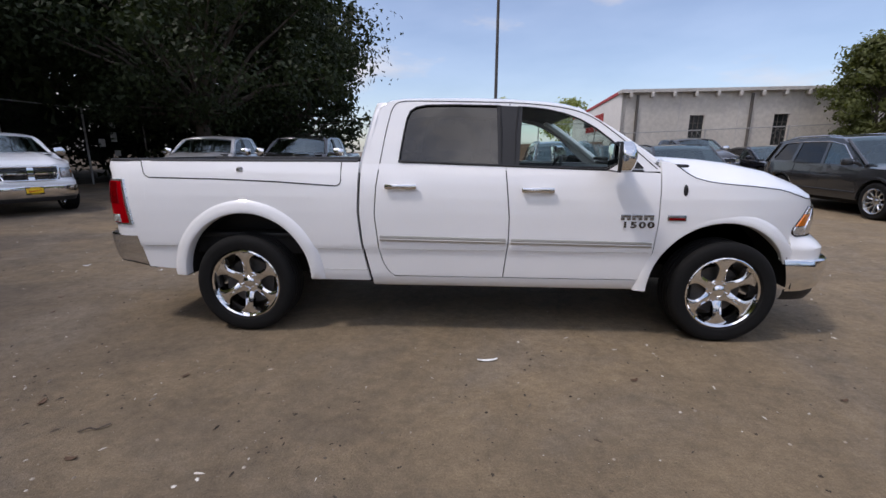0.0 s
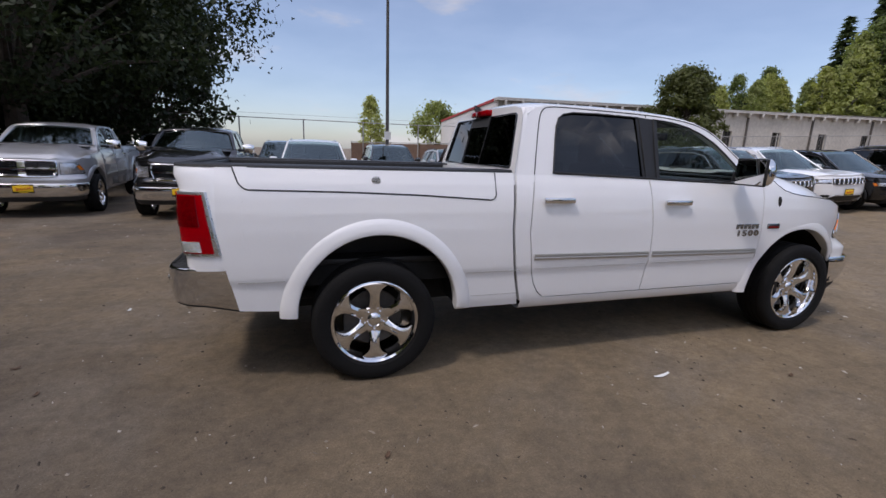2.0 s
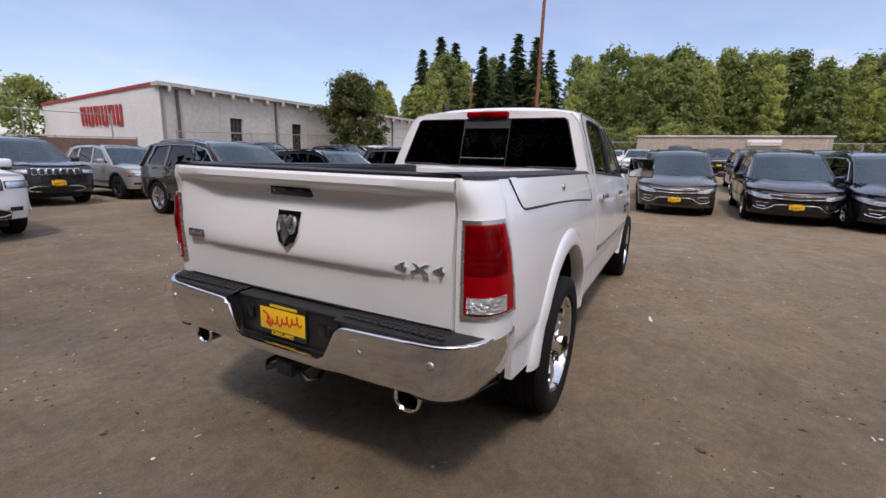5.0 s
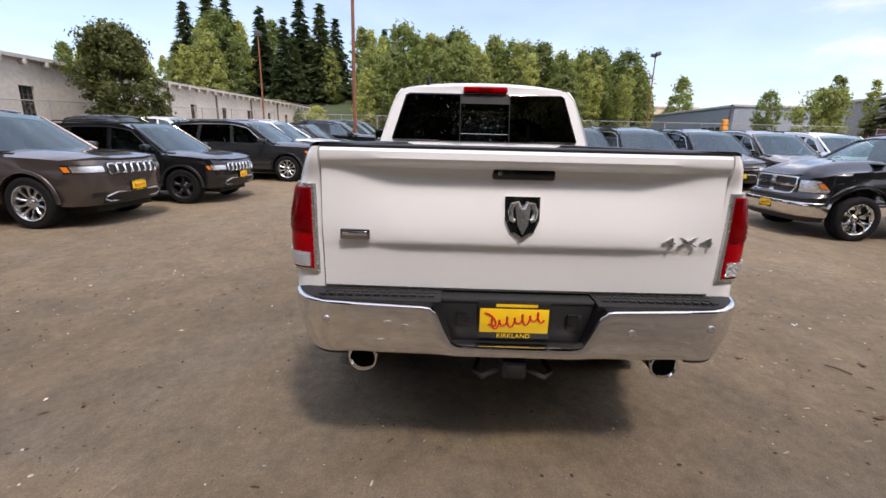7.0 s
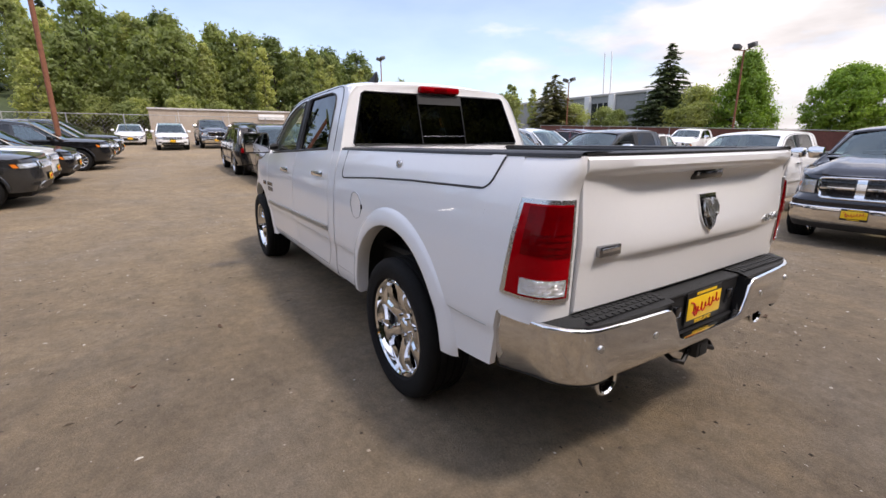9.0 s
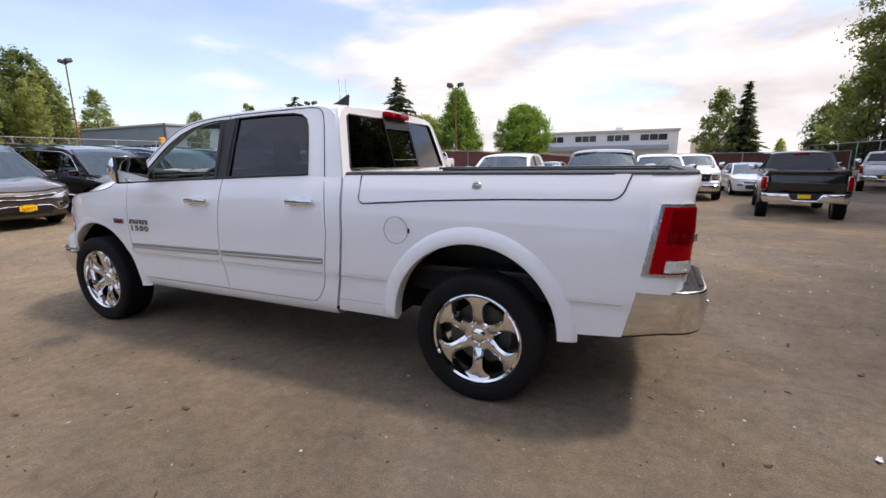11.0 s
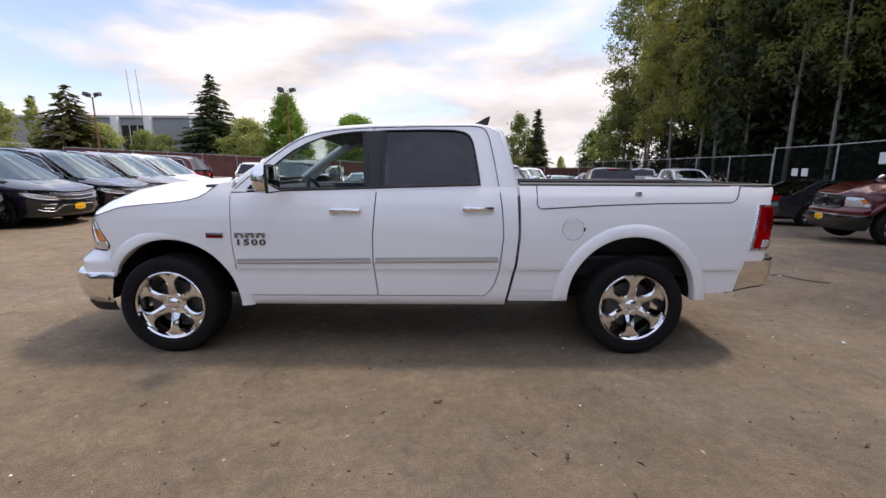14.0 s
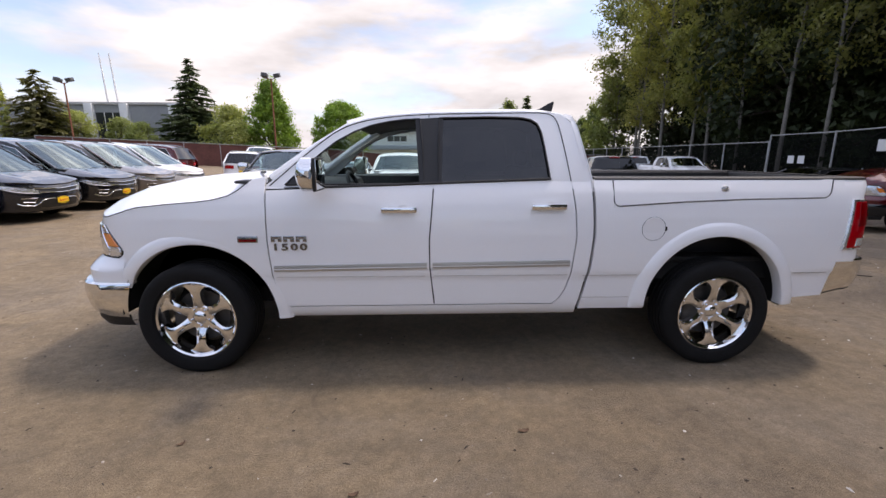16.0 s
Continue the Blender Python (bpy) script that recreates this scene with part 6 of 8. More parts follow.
for o in list(plain.children_recursive):
    if any(o.name.startswith(h) for h in HIDDEN):
        bpy.data.objects.remove(o)
for o in list(plain.children_recursive):
    if o.parent is None:
        bpy.data.objects.remove(o)
dealer_plate(plain, Matrix(((0, 0, 1, 2.90), (1, 0, 0, 0), (0, 1, 0, 0.57), (0, 0, 0, 1))), frame_text=False)
for o in plain.children_recursive:
    if len(o.data.polygons) > 260:
        if o.name.startswith(("windscreen", "back_window")):
            continue
        mod = o.modifiers.new("thin", "DECIMATE")
        mod.ratio = 0.30
dg = bpy.context.evaluated_depsgraph_get()
for o in plain.children_recursive:
    if o.name.startswith("windscreen") and not o.name.startswith(("windscreen_", "windscreen_surround")):
        o.data = o.data.copy()
        o.data.materials[0] = CARGLASS
    if o.modifiers:
        me = bpy.data.meshes.new_from_object(o.evaluated_get(dg))
        o.modifiers.clear()
        o.data = me
MODELS["pickup"] = plain
USED = set()


def park(kind, shade, x, y, heading, note="parked in a row on asphalt", group="", dark_nose=False):
    """A car of that kind in that shade, nose at (x, y)."""
    src = MODELS[kind]
    length = CARS[kind]["L"] if kind in CARS else 5.95
    m = stand(x, y, heading, length)
    if kind not in USED:
        ob = src
        ob.matrix_basis = m
        USED.add(kind)
    else:
        ob = copy_thing(src, m)
    nm, colour, metal = SHADES[shade]
    ob.name, ob["category"] = NOUN[kind][0], NOUN[kind][1]
    fresh = paint(shade, colour, metal)
    old = WHITE if kind == "pickup" else KEY
    if fresh != old:
        repaint(ob, old, fresh)
    if dark_nose:
        for o in ob.children_recursive:
            if o.name.startswith(("front_bumper", "grille")) and o.data.materials[0] in (CHROME, BUMPER):
                o.material_slots[0].link = "OBJECT"
                o.material_slots[0].material = GLOSSBLACK
    ob["label"] = "%s %s %s" % (nm, NOUN[kind][1], note if not dark_nose else "with black bumper and grille on asphalt")
    ob["group"] = group or "cars parked in the yard"
    return ob


# row along the north side, noses south
for kind, shade, x, y, hd in (
        ("pickup", "white", -9.75, 5.0, -30), ("pickup", "silver", -7.5, 6.5, -82), ("pickup", "black", -4.72, 5.95, -88), ("suv", "white", -2.15, 7.55, -90),
        ("suv", "brown", 2.40, 5.4, -92), ("compact", "black", 5.05, 4.9, -92), ("suv", "grey", 9.2, 4.1, -92), ("suv", "white", 11.3, 4.25, -92),
        ("compact", "black", 13.2, 4.0, -92), ("suv", "black", 17.4, 3.4, -92), ("compact", "black", 20.0, 3.4, -92), ("suv", "grey", 22.4, 3.3, -92)):
    park(kind, shade, x, y, hd, group="cars along the north row")
# second row behind
for kind, shade, x, y, hd in (
        ("pickup", "grey", -7.4, 13.2, -90), ("suv", "black", -3.2, 12.6, -90), ("suv", "grey", 0.9, 12.4, -90), ("compact", "silver", 3.6, 12.6, -90), ("suv", "black", 6.3, 12.5, -90),
        ("pickup", "grey", 9.3, 12.3, -90), ("sedan", "blue", 12.2, 12.4, -90), ("suv", "grey", 15.0, 12.2, -90), ("suv", "white", 18.0, 12.0, -90), ("compact", "black", 21.0, 12.0, -90)):
    park(kind, shade, x, y, hd, group="cars of the second north row")
# vans, noses west
for kind, shade, x, y, hd in (
        ("van", "umber", 9.05, -1.5, 180), ("van", "plum", 8.85, -4.12, 180), ("van", "blue", 8.45, -6.15, 180), ("van", "black", 8.6, -8.5, 180), ("van", "taupe", 8.75, -10.8, 180), ("van", "white", 8.9, -13.1, 180),
        ("suv", "maroon", 16.6, -18.0, 0), ("compact", "white", 9.47, -20.9, -80), ("pickup", "white", 11.0, -24.0, 100),
        ("van", "slate", 16.6, -4.5, 180), ("van", "black", 16.7, -7.0, 180), ("van", "grey", 16.8, -9.5, 180), ("sedan", "white", 16.9, -12.2, 180),
        ("suv", "black", 17.2, -1.2, 0), ("van", "slate", 22.8, -6.0, 180), ("suv", "grey", 23.0, -9.0, 180), ("sedan", "white", 23.0, -12.0, 180)):
    park(kind, shade, x, y, hd, group="vans parked beside the pickup")
# far end of the aisle, facing
for kind, shade, x, y, hd in (("sedan", "white", 35.0, 3.5, 180), ("compact", "white", 28.2, 1.1, 180), ("pickup", "slate", 29.5, -1.5, 180), ("suv", "grey", 31.5, -4.0, 180)):
    park(kind, shade, x, y, hd, group="cars at the far end")
# south side, noses north
for kind, shade, x, y, hd in (
        ("pickup", "blue", -1.95, -6.45, 92), ("pickup", "black", 4.0, -5.95, 90), ("pickup", "white", 1.0, -7.6, 90), ("pickup", "white", -3.4, -13.0, 90), ("pickup", "white", -4.9, -17.0, 90), ("sedan", "white", -7.6, -20.0, 90),
        ("sedan", "silver", -1.0, -20.5, 90), ("compact", "white", -10.2, -21.0, 90), ("compact", "silver", 2.0, -20.0, 90), ("sedan", "white", 4.4, -19.5, 90),
        ("pickup", "white", -15.2, -29.0, -110), ("pickup", "black", -7.8, -16.9, -100)):
    park(kind, shade, x, y, hd, group="trucks along the south side")
park("pickup", "maroon", -9.3, -6.0, -12, group="trucks along the south side", dark_nose=True)
park("pickup", "white", -13.2, -16.9, 84, group="trucks along the south side", dark_nose=True)
park("sedan", "grey", -15.6, -10.0, 181, group="trucks along the south side")

# ---- vegetation ----
def leaf_material(name, color, through, vary=0.4, vscale=0.5):
    """Leaf: diffuse with some light passing through; each tree has a tone of its own."""
    m = material(name, color, rough=0.6, vary=vary, scale=3, vscale=vscale, spec=0.25)
    n, k = m.node_tree.nodes, m.node_tree.links
    b, out = n["Principled BSDF"], n["Material Output"]
    own, tone = n.new("ShaderNodeObjectInfo"), n.new("ShaderNodeMix")
    tone.data_type, tone.blend_type = "RGBA", "MULTIPLY"
    tone.inputs["Factor"].default_value = 1.0
    hue = n.new("ShaderNodeMix")
    hue.data_type = "RGBA"
    hue.inputs["A"].default_value, hue.inputs["B"].default_value = (0.62, 0.70, 0.66, 1), (1.50, 1.42, 1.25, 1)
    k.new(own.outputs["Random"], hue.inputs["Factor"]), k.new(hue.outputs["Result"], tone.inputs["B"])
    k.new(b.inputs["Base Color"].links[0].from_socket, tone.inputs["A"]), k.new(tone.outputs["Result"], b.inputs["Base Color"])
    tr, mx, soft = n.new("ShaderNodeBsdfTranslucent"), n.new("ShaderNodeMixShader"), n.new("ShaderNodeMix")
    soft.data_type, soft.blend_type = "RGBA", "MULTIPLY"
    soft.inputs["Factor"].default_value = 1.0
    soft.inputs["B"].default_value = (1.4, 1.45, 0.75, 1)
    k.new(tone.outputs["Result"], soft.inputs["A"]), k.new(soft.outputs["Result"], tr.inputs["Color"])
    mx.inputs[0].default_value = through
    k.new(b.outputs[0], mx.inputs[1]), k.new(tr.outputs[0], mx.inputs[2]), k.new(mx.outputs[0], out.inputs["Surface"])
    return m


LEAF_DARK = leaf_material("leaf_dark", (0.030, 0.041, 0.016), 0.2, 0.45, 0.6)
# sunlit and shaded tint of one foliage: the light is in the leaf colour
LEAF_LIT = leaf_material("leaf_lit", (0.245, 0.244, 0.105), 0.6, 0.5, 0.5)
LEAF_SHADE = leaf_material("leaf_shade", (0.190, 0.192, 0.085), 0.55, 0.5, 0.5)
LEAF_MID = leaf_material("leaf_mid", (0.165, 0.198, 0.082), 0.45)
LEAF_LIGHT = leaf_material("leaf_light", (0.270, 0.292, 0.125), 0.5)
LEAF_YARD = leaf_material("leaf_yard", (0.075, 0.088, 0.036), 0.4)
LEAF_FRESH = leaf_material("leaf_fresh", (0.20, 0.30, 0.060), 0.5)
NEEDLE = leaf_material("needle_green", (0.085, 0.112, 0.068), 0.35)
BARK = material("bark", (0.075, 0.058, 0.045), rough=0.9, vary=0.4, scale=12, vscale=2, bump=0.6)
PALE_BARK = material("pale_bark", (0.20, 0.185, 0.16), rough=0.85, vary=0.4, scale=14, vscale=3, bump=0.4)
rnd = random.Random(7)


def leaves_bm(centres, per, size, rng, flat_k=0.8):
    """Many small pointed leaves round clump centres, turned outwards as foliage is."""
    verts, faces = [], []
    for c, r in centres:
        for _ in range(per):
            d = Vector((rng.gauss(0, 0.5), rng.gauss(0, 0.5), rng.gauss(0, 0.5)))
            p = Vector(c) + Vector((d.x * r, d.y * r, d.z * r * flat_k))
            n = (d * 1.3 + Vector((rng.gauss(0, 0.6), rng.gauss(0, 0.6), rng.gauss(0.35, 0.6)))).normalized()
            u = n.orthogonal().normalized()
            a = rng.uniform(0, 6.28)
            v = n.cross(u)
            u, v = math.cos(a) * u + math.sin(a) * v, -math.sin(a) * u + math.cos(a) * v
            L, Wd = size * rng.uniform(0.6, 1.3), size * rng.uniform(0.45, 0.8)
            b = len(verts)
            verts += [p - u * L / 2 - v * Wd / 2, p - u * L * 0.3 + v * Wd / 2, p + u * L / 2]
            faces.append((b, b + 1, b + 2))
    return verts, faces


def mesh_part(name, verts, faces, mat, parent, label=""):
    me = bpy.data.meshes.new(name)
    me.from_pydata([tuple(v) for v in verts], [], faces)
    me.update()
    return link_mesh(name, me, mat, parent, label, 0)


def limb_bm(bm, pts, r0, r1, seg=7):
    for i in range(len(pts) - 1):
        a, b = i / (len(pts) - 1), (i + 1) / (len(pts) - 1)
        cyl_bm(bm, pts[i], pts[i + 1], r0 + (r1 - r0) * a, r0 + (r1 - r0) * b, seg, caps=False)


CROWNS = {
    "round": [(0, 0.55), (0.12, 0.82), (0.35, 1.0), (0.6, 0.95), (0.8, 0.72), (0.93, 0.42), (1, 0.15)],
    "egg": [(0, 0.50), (0.15, 0.95), (0.35, 1.0), (0.6, 0.78), (0.8, 0.48), (0.93, 0.24), (1, 0.06)],
    "cone": [(0, 0.60), (0.10, 1.0), (0.3, 0.95), (0.55, 0.68), (0.8, 0.34), (1, 0.04)],
    "column": [(0, 0.5), (0.2, 0.85), (0.5, 1.0), (0.75, 0.85), (0.92, 0.45), (1, 0.1)],
}


def broadleaf(seed, h, crown_r, crown_z0, leaf, bark, clumps=60, per=55, size=0.28, trunk_r=0.22, label="", lean=0.3, limb=0.32, shape="round", tuft=0.22):
    """Trunk with limbs to many leaf clumps; the crown's outline follows shape, broken by lobes."""
    rng = random.Random(seed)
    t = thing("tree", label, "tree")
    bm = bmesh.new()
    top = Vector((rng.uniform(-lean, lean), rng.uniform(-lean, lean), h * 0.9))
    stem = [Vector((0, 0, -0.3)), Vector((top.x * 0.2, top.y * 0.1, h * 0.25)), Vector((top.x * 0.45, top.y * 0.6, h * 0.5)), top]
    limb_bm(bm, stem, trunk_r, trunk_r * 0.2, 9)
    lobes = [(rng.uniform(0, 6.283), rng.uniform(0.1, 0.9), rng.uniform(-0.32, 0.22)) for _ in range(9)]
    cs = []
    for k in range(clumps):
        f = rng.random() ** 0.9
        z = crown_z0 + (h - crown_z0) * f
        a = rng.uniform(0, 6.283)
        bump = 1.0 + sum(g * math.exp(-((f - fl) / 0.16) ** 2 - (math.sin((a - al) / 2) / 0.42) ** 2) for al, fl, g in lobes)
        rr = crown_r * lerp(CROWNS[shape], f) * bump * rng.uniform(0.10, 1.0) ** 0.45
        c = Vector((top.x * z / h + rr * math.cos(a), top.y * z / h + rr * math.sin(a), z))
        cs.append((c, crown_r * tuft * rng.uniform(0.65, 1.35)))
        if k % 4 == 0:
            zs = max(h * 0.2, z - rr * 1.1)
            s0 = Vector((top.x * zs / h, top.y * zs / h, zs))
            limb_bm(bm, [s0, (s0 + c) / 2 + Vector((0, 0, 0.1 * rr)), c], trunk_r * limb, 0.015, 5)
    part("trunk", bm, bark, t)
    v, f = leaves_bm(cs, per, size, rng)
    mesh_part("crown", v, f, leaf, t)
    return t


def conifer(seed, h, r, leaf=NEEDLE, label="", layers=20, size=0.30, taper=0.85, droop=0.18, jitter=0.1):
    rng = random.Random(seed)
    t = thing("tree", label, "tree")
    bm = bmesh.new()
    limb_bm(bm, [Vector((0, 0, -0.3)), Vector((0, 0, h))], 0.02 * h, 0.02, 8)
    verts, faces = [], []
    for k in range(layers):
        f = k / (layers - 1)
        z = h * (0.10 + 0.88 * f)
        rad = r * (1 - f) ** taper * rng.uniform(0.7, 1.15) + 0.15
        nb = max(6, int(13 * (1 - f)) + 5)
        for b in range(nb):
            a = 6.283 * b / nb + rng.uniform(-0.3, 0.3)
            rl = rad * rng.uniform(0.65, 1.1)
            tip = Vector((rl * math.cos(a), rl * math.sin(a), z - rl * droop + jitter * rng.uniform(-1, 1)))
            base = Vector((0, 0, tip.z + (0.10 + droop) * rl))
            if k % 3 == 0:
                limb_bm(bm, [base, tip], 0.03, 0.008, 4)
            n = max(3, int(rl / (0.42 * size)))
            for q in range(n):
                p = base.lerp(tip, (q + 0.8) / n)
                for _ in range(3):
                    u = Vector((math.cos(a + rng.uniform(-1.2, 1.2)), math.sin(a + rng.uniform(-1.2, 1.2)), rng.uniform(-0.55, 0.1))).normalized()
                    w = u.cross(Vector((rng.gauss(0, 0.4), rng.gauss(0, 0.4), 1))).normalized()
                    L, W = size * rng.uniform(0.8, 1.7), size * rng.uniform(0.28, 0.5)
                    i0 = len(verts)
                    verts += [p - w * W, p + u * L, p + w * W]
                    faces.append((i0, i0 + 1, i0 + 2))
    part("trunk", bm, BARK, t)
    mesh_part("crown", verts, faces, leaf, t)
    return t


def put(src, x, y, z=None, scale=1.0, turn=None, label="", group=""):
    z = yard_z(x, y) if z is None else z
    m = pose(x, y, z, 0, 0, rnd.uniform(0, 360) if turn is None else turn)
    if src.name not in PLACED:
        PLACED.add(src.name)
        ob = src
        ob.matrix_basis = m @ Matrix.Scale(scale, 4)
    else:
        ob = copy_thing(src, m)
        ob.scale = (scale, scale, scale)
    if label:
        ob["label"] = label
    if group:
        ob["group"] = group
    return ob


PLACED = set()
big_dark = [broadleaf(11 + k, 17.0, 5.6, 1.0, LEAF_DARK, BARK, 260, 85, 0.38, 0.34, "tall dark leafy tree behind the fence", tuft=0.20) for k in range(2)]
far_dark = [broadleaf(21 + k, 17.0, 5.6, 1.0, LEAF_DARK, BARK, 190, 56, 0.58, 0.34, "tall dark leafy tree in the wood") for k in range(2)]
# the same slim tree twice, with lit and with shaded leaf colour
pale_lit = [broadleaf(31 + k, 22.0, 2.5, 4.5, LEAF_LIT, PALE_BARK, 180, 60, 0.25, 0.12, "tall slim tree with a pale trunk behind the fence", 0.7, 0.13, "column", 0.26) for k in range(2)]
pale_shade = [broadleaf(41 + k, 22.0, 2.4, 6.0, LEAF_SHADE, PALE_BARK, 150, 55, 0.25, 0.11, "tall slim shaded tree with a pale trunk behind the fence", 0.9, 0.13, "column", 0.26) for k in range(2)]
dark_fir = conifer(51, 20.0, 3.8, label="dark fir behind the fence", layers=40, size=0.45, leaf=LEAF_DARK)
mid_tree = [broadleaf(61 + k, 13.0, 3.7, 1.2, LEAF_MID, BARK, 150, 29, 0.57, 0.2, "green leafy tree on the hillside", shape=("egg", "round", "egg")[k]) for k in range(3)]
light_tree = [broadleaf(71 + k, 12.5, 2.9, 1.0, LEAF_LIGHT, PALE_BARK, 140, 28, 0.53, 0.15, "light green tree on the hillside", shape="egg", tuft=0.24) for k in range(2)]
poplar = broadleaf(81, 16.0, 1.7, 1.5, LEAF_LIGHT, PALE_BARK, 120, 27, 0.50, 0.15, "slim light green poplar on the hillside", shape="column", tuft=0.32)
hill_fir = [conifer(91 + k, 17.0, 4.0, label="dark fir on the hillside", layers=30, size=0.70, taper=0.95, droop=0.24, jitter=0.32) for k in range(2)]
yard_fir = conifer(95, 15.0, 6.4, label="dark open spruce beyond the yard", layers=34, size=0.50, taper=0.9, droop=0.05, jitter=0.35)
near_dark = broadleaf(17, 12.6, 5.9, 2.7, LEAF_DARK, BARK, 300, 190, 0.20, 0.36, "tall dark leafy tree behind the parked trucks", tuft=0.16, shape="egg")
PINE = leaf_material("pine_green", (0.115, 0.112, 0.055), 0.3)
yard_pine = conifer(96, 9.4, 3.9, label="ragged pine beyond the yard", layers=15, size=0.5, leaf=PINE, taper=0.5, jitter=0.3)
bush = broadleaf(97, 4.2, 2.2, 0.3, LEAF_LIGHT, BARK, 70, 60, 0.26, 0.08, "light green leafy bush beyond the fence", tuft=0.24)
small_tree = broadleaf(98, 6.6, 2.4, 1.2, LEAF_YARD, BARK, 170, 90, 0.24, 0.11, "small ragged green tree beside a wall", tuft=0.20)
round_tree = broadleaf(99, 7.2, 3.2, 1.2, LEAF_FRESH, BARK, 220, 90, 0.28, 0.16, "bright green round tree beyond the yard", tuft=0.19)
cone_tree = broadleaf(100, 8.7, 3.1, 0.9, LEAF_FRESH, BARK, 260, 85, 0.28, 0.15, "bright green upright tree beyond the yard", shape="cone", tuft=0.20)

put(near_dark, -11.1, 13.9, turn=40), put(big_dark[1], -9.6, 20.5, scale=0.62, turn=75), put(big_dark[1], -16.0, 23.0, scale=1.05), put(big_dark[0], -21.0, 16.0), put(big_dark[1], -20.5, 9.0), put(big_dark[0], -22.0, 2.5, scale=1.1), put(big_dark[1], -23.0, -4.0)
put(far_dark[0], -12.5, 26.5, scale=1.1), put(big_dark[1], -18.5, 20.0), put(far_dark[1], -25.0, 7.0, scale=1.15), put(far_dark[0], -30.0, 17.0, scale=1.3), put(far_dark[0], -27.0, 12.0, scale=1.2), put(far_dark[1], -27.0, 22.0, scale=1.2)
# shade-coloured leaves down to y = -24, lit-coloured ones beyond
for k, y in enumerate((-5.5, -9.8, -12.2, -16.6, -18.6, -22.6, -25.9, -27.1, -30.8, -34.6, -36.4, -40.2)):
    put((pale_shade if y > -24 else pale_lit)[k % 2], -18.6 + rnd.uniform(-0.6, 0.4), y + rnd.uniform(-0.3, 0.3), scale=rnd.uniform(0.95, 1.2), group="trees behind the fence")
for k in range(9):
    y = -8.5 - 3.7 * k
    put(dark_fir if k % 2 else big_dark[k % 4 // 2], -24.5 + rnd.uniform(-1.5, 1.5), y + rnd.uniform(-1.5, 1.5), scale=rnd.uniform(0.95, 1.25), group="trees behind the fence")
    if k < 9:
        put(far_dark[k % 4 // 2], -31.0 + rnd.uniform(-2, 2), y + rnd.uniform(-2, 2), scale=rnd.uniform(1.1, 1.4), group="trees behind the fence")
put(mid_tree[1], -17.6, -46.5, scale=0.46), put(mid_tree[0], -19.0, -47.0, scale=0.55), put(mid_tree[2], -18.6, -41.5, scale=0.72)
put(small_tree, 18.0, 16.6, scale=0.88), put(bush, 8.9, 21.9 + 14, scale=1.3), put(light_tree[0], 3.0, 36.8, scale=0.48)
put(yard_fir, 27.4, -50.0, 0.2, scale=0.81), put(yard_pine, 40.2, -44.5, scale=0.9), put(cone_tree, 16.9, -45.5), put(round_tree, 10.0, -49.0), put(bush, 22.5, -47.0, scale=1.4), put(bush, 20.0, -44.0)
put(mid_tree[0], -10.6, -55.0, scale=0.66), put(hill_fir[0], -13.0, -55.0, scale=0.56), put(light_tree[1], -17.2, -58.0, scale=0.28), put(mid_tree[2], -5.5, -70.0, scale=0.42)
put(hill_fir[1], 67.0, -70.0, scale=0.6), put(bush, 43.0, -38.0, scale=1.3), put(poplar, 44.5, -41.0, scale=0.44), put(poplar, 47.0, -42.5, scale=0.47), put(poplar, 42.8, -43.0, scale=0.42), put(poplar, 49.5, -43.0, scale=0.40), put(bush, 39.0, -47.5, scale=1.1)
put(mid_tree[2], 76.0, -33.0, scale=0.7), put(mid_tree[0], 84.0, -44.0, scale=0.8), put(mid_tree[1], 58.0, -43.0, scale=0.5)
put(bush, 35.0, -48.5, scale=1.0), put(bush, 31.0, -46.0, scale=0.9)


# ---- hillside wood to the east ----
def hill_z(x, y):
    d = math.hypot(x + 4, y - 1)
    az = math.degrees(math.atan2(y - 1, x + 4))
    hgt = lerp([(-40, 0.4), (-24, 2.5), (-10, 6.8), (10, 10.5), (25, 10.3), (38, 5.5), (50, 2.4), (70, 1.4)], az)
    return rise(min(x, 45)) + hgt * max(0.0, min(1.0, (d - 56) / 45))


HILL = material("hillside_grass", (0.045, 0.062, 0.022), rough=0.95, vary=0.4, scale=2, vscale=0.2, bump=0.5)
for k in range(210):
    az = rnd.uniform(-23, 42) if k % 3 else rnd.uniform(-23, 10)
    d = rnd.uniform(54, 66) if k < 60 else rnd.uniform(66, 110)
    x, y = -4 + d * math.cos(radians(az)), 1 + d * math.sin(radians(az))
    if az > 8 and d < 72 and y > 15:
        d += 14
        x, y = -4 + d * math.cos(radians(az)), 1 + d * math.sin(radians(az))
    firs = 0.30 if 14 < az < 30 and d > 72 else 0.05
    r = rnd.random()
    if r < firs:
        src, sc = rnd.choice(hill_fir), rnd.uniform(0.55, 0.85)
    elif az < 10 and r < 0.45:
        src, sc = poplar, rnd.uniform(0.6, 0.85)
    elif r < 0.72:
        src, sc = rnd.choice(light_tree), rnd.uniform(0.65, 1.05)
    else:
        src, sc = rnd.choice(mid_tree), rnd.uniform(0.65, 1.1)
    sc *= 0.93 if az < 28 else 0.70
    if az < 6:
        sc *= 0.86 + 0.14 * max(0, (az + 24) / 30)
    put(src, x, y, hill_z(x, y) - 0.3, sc, group="trees on the hillside")
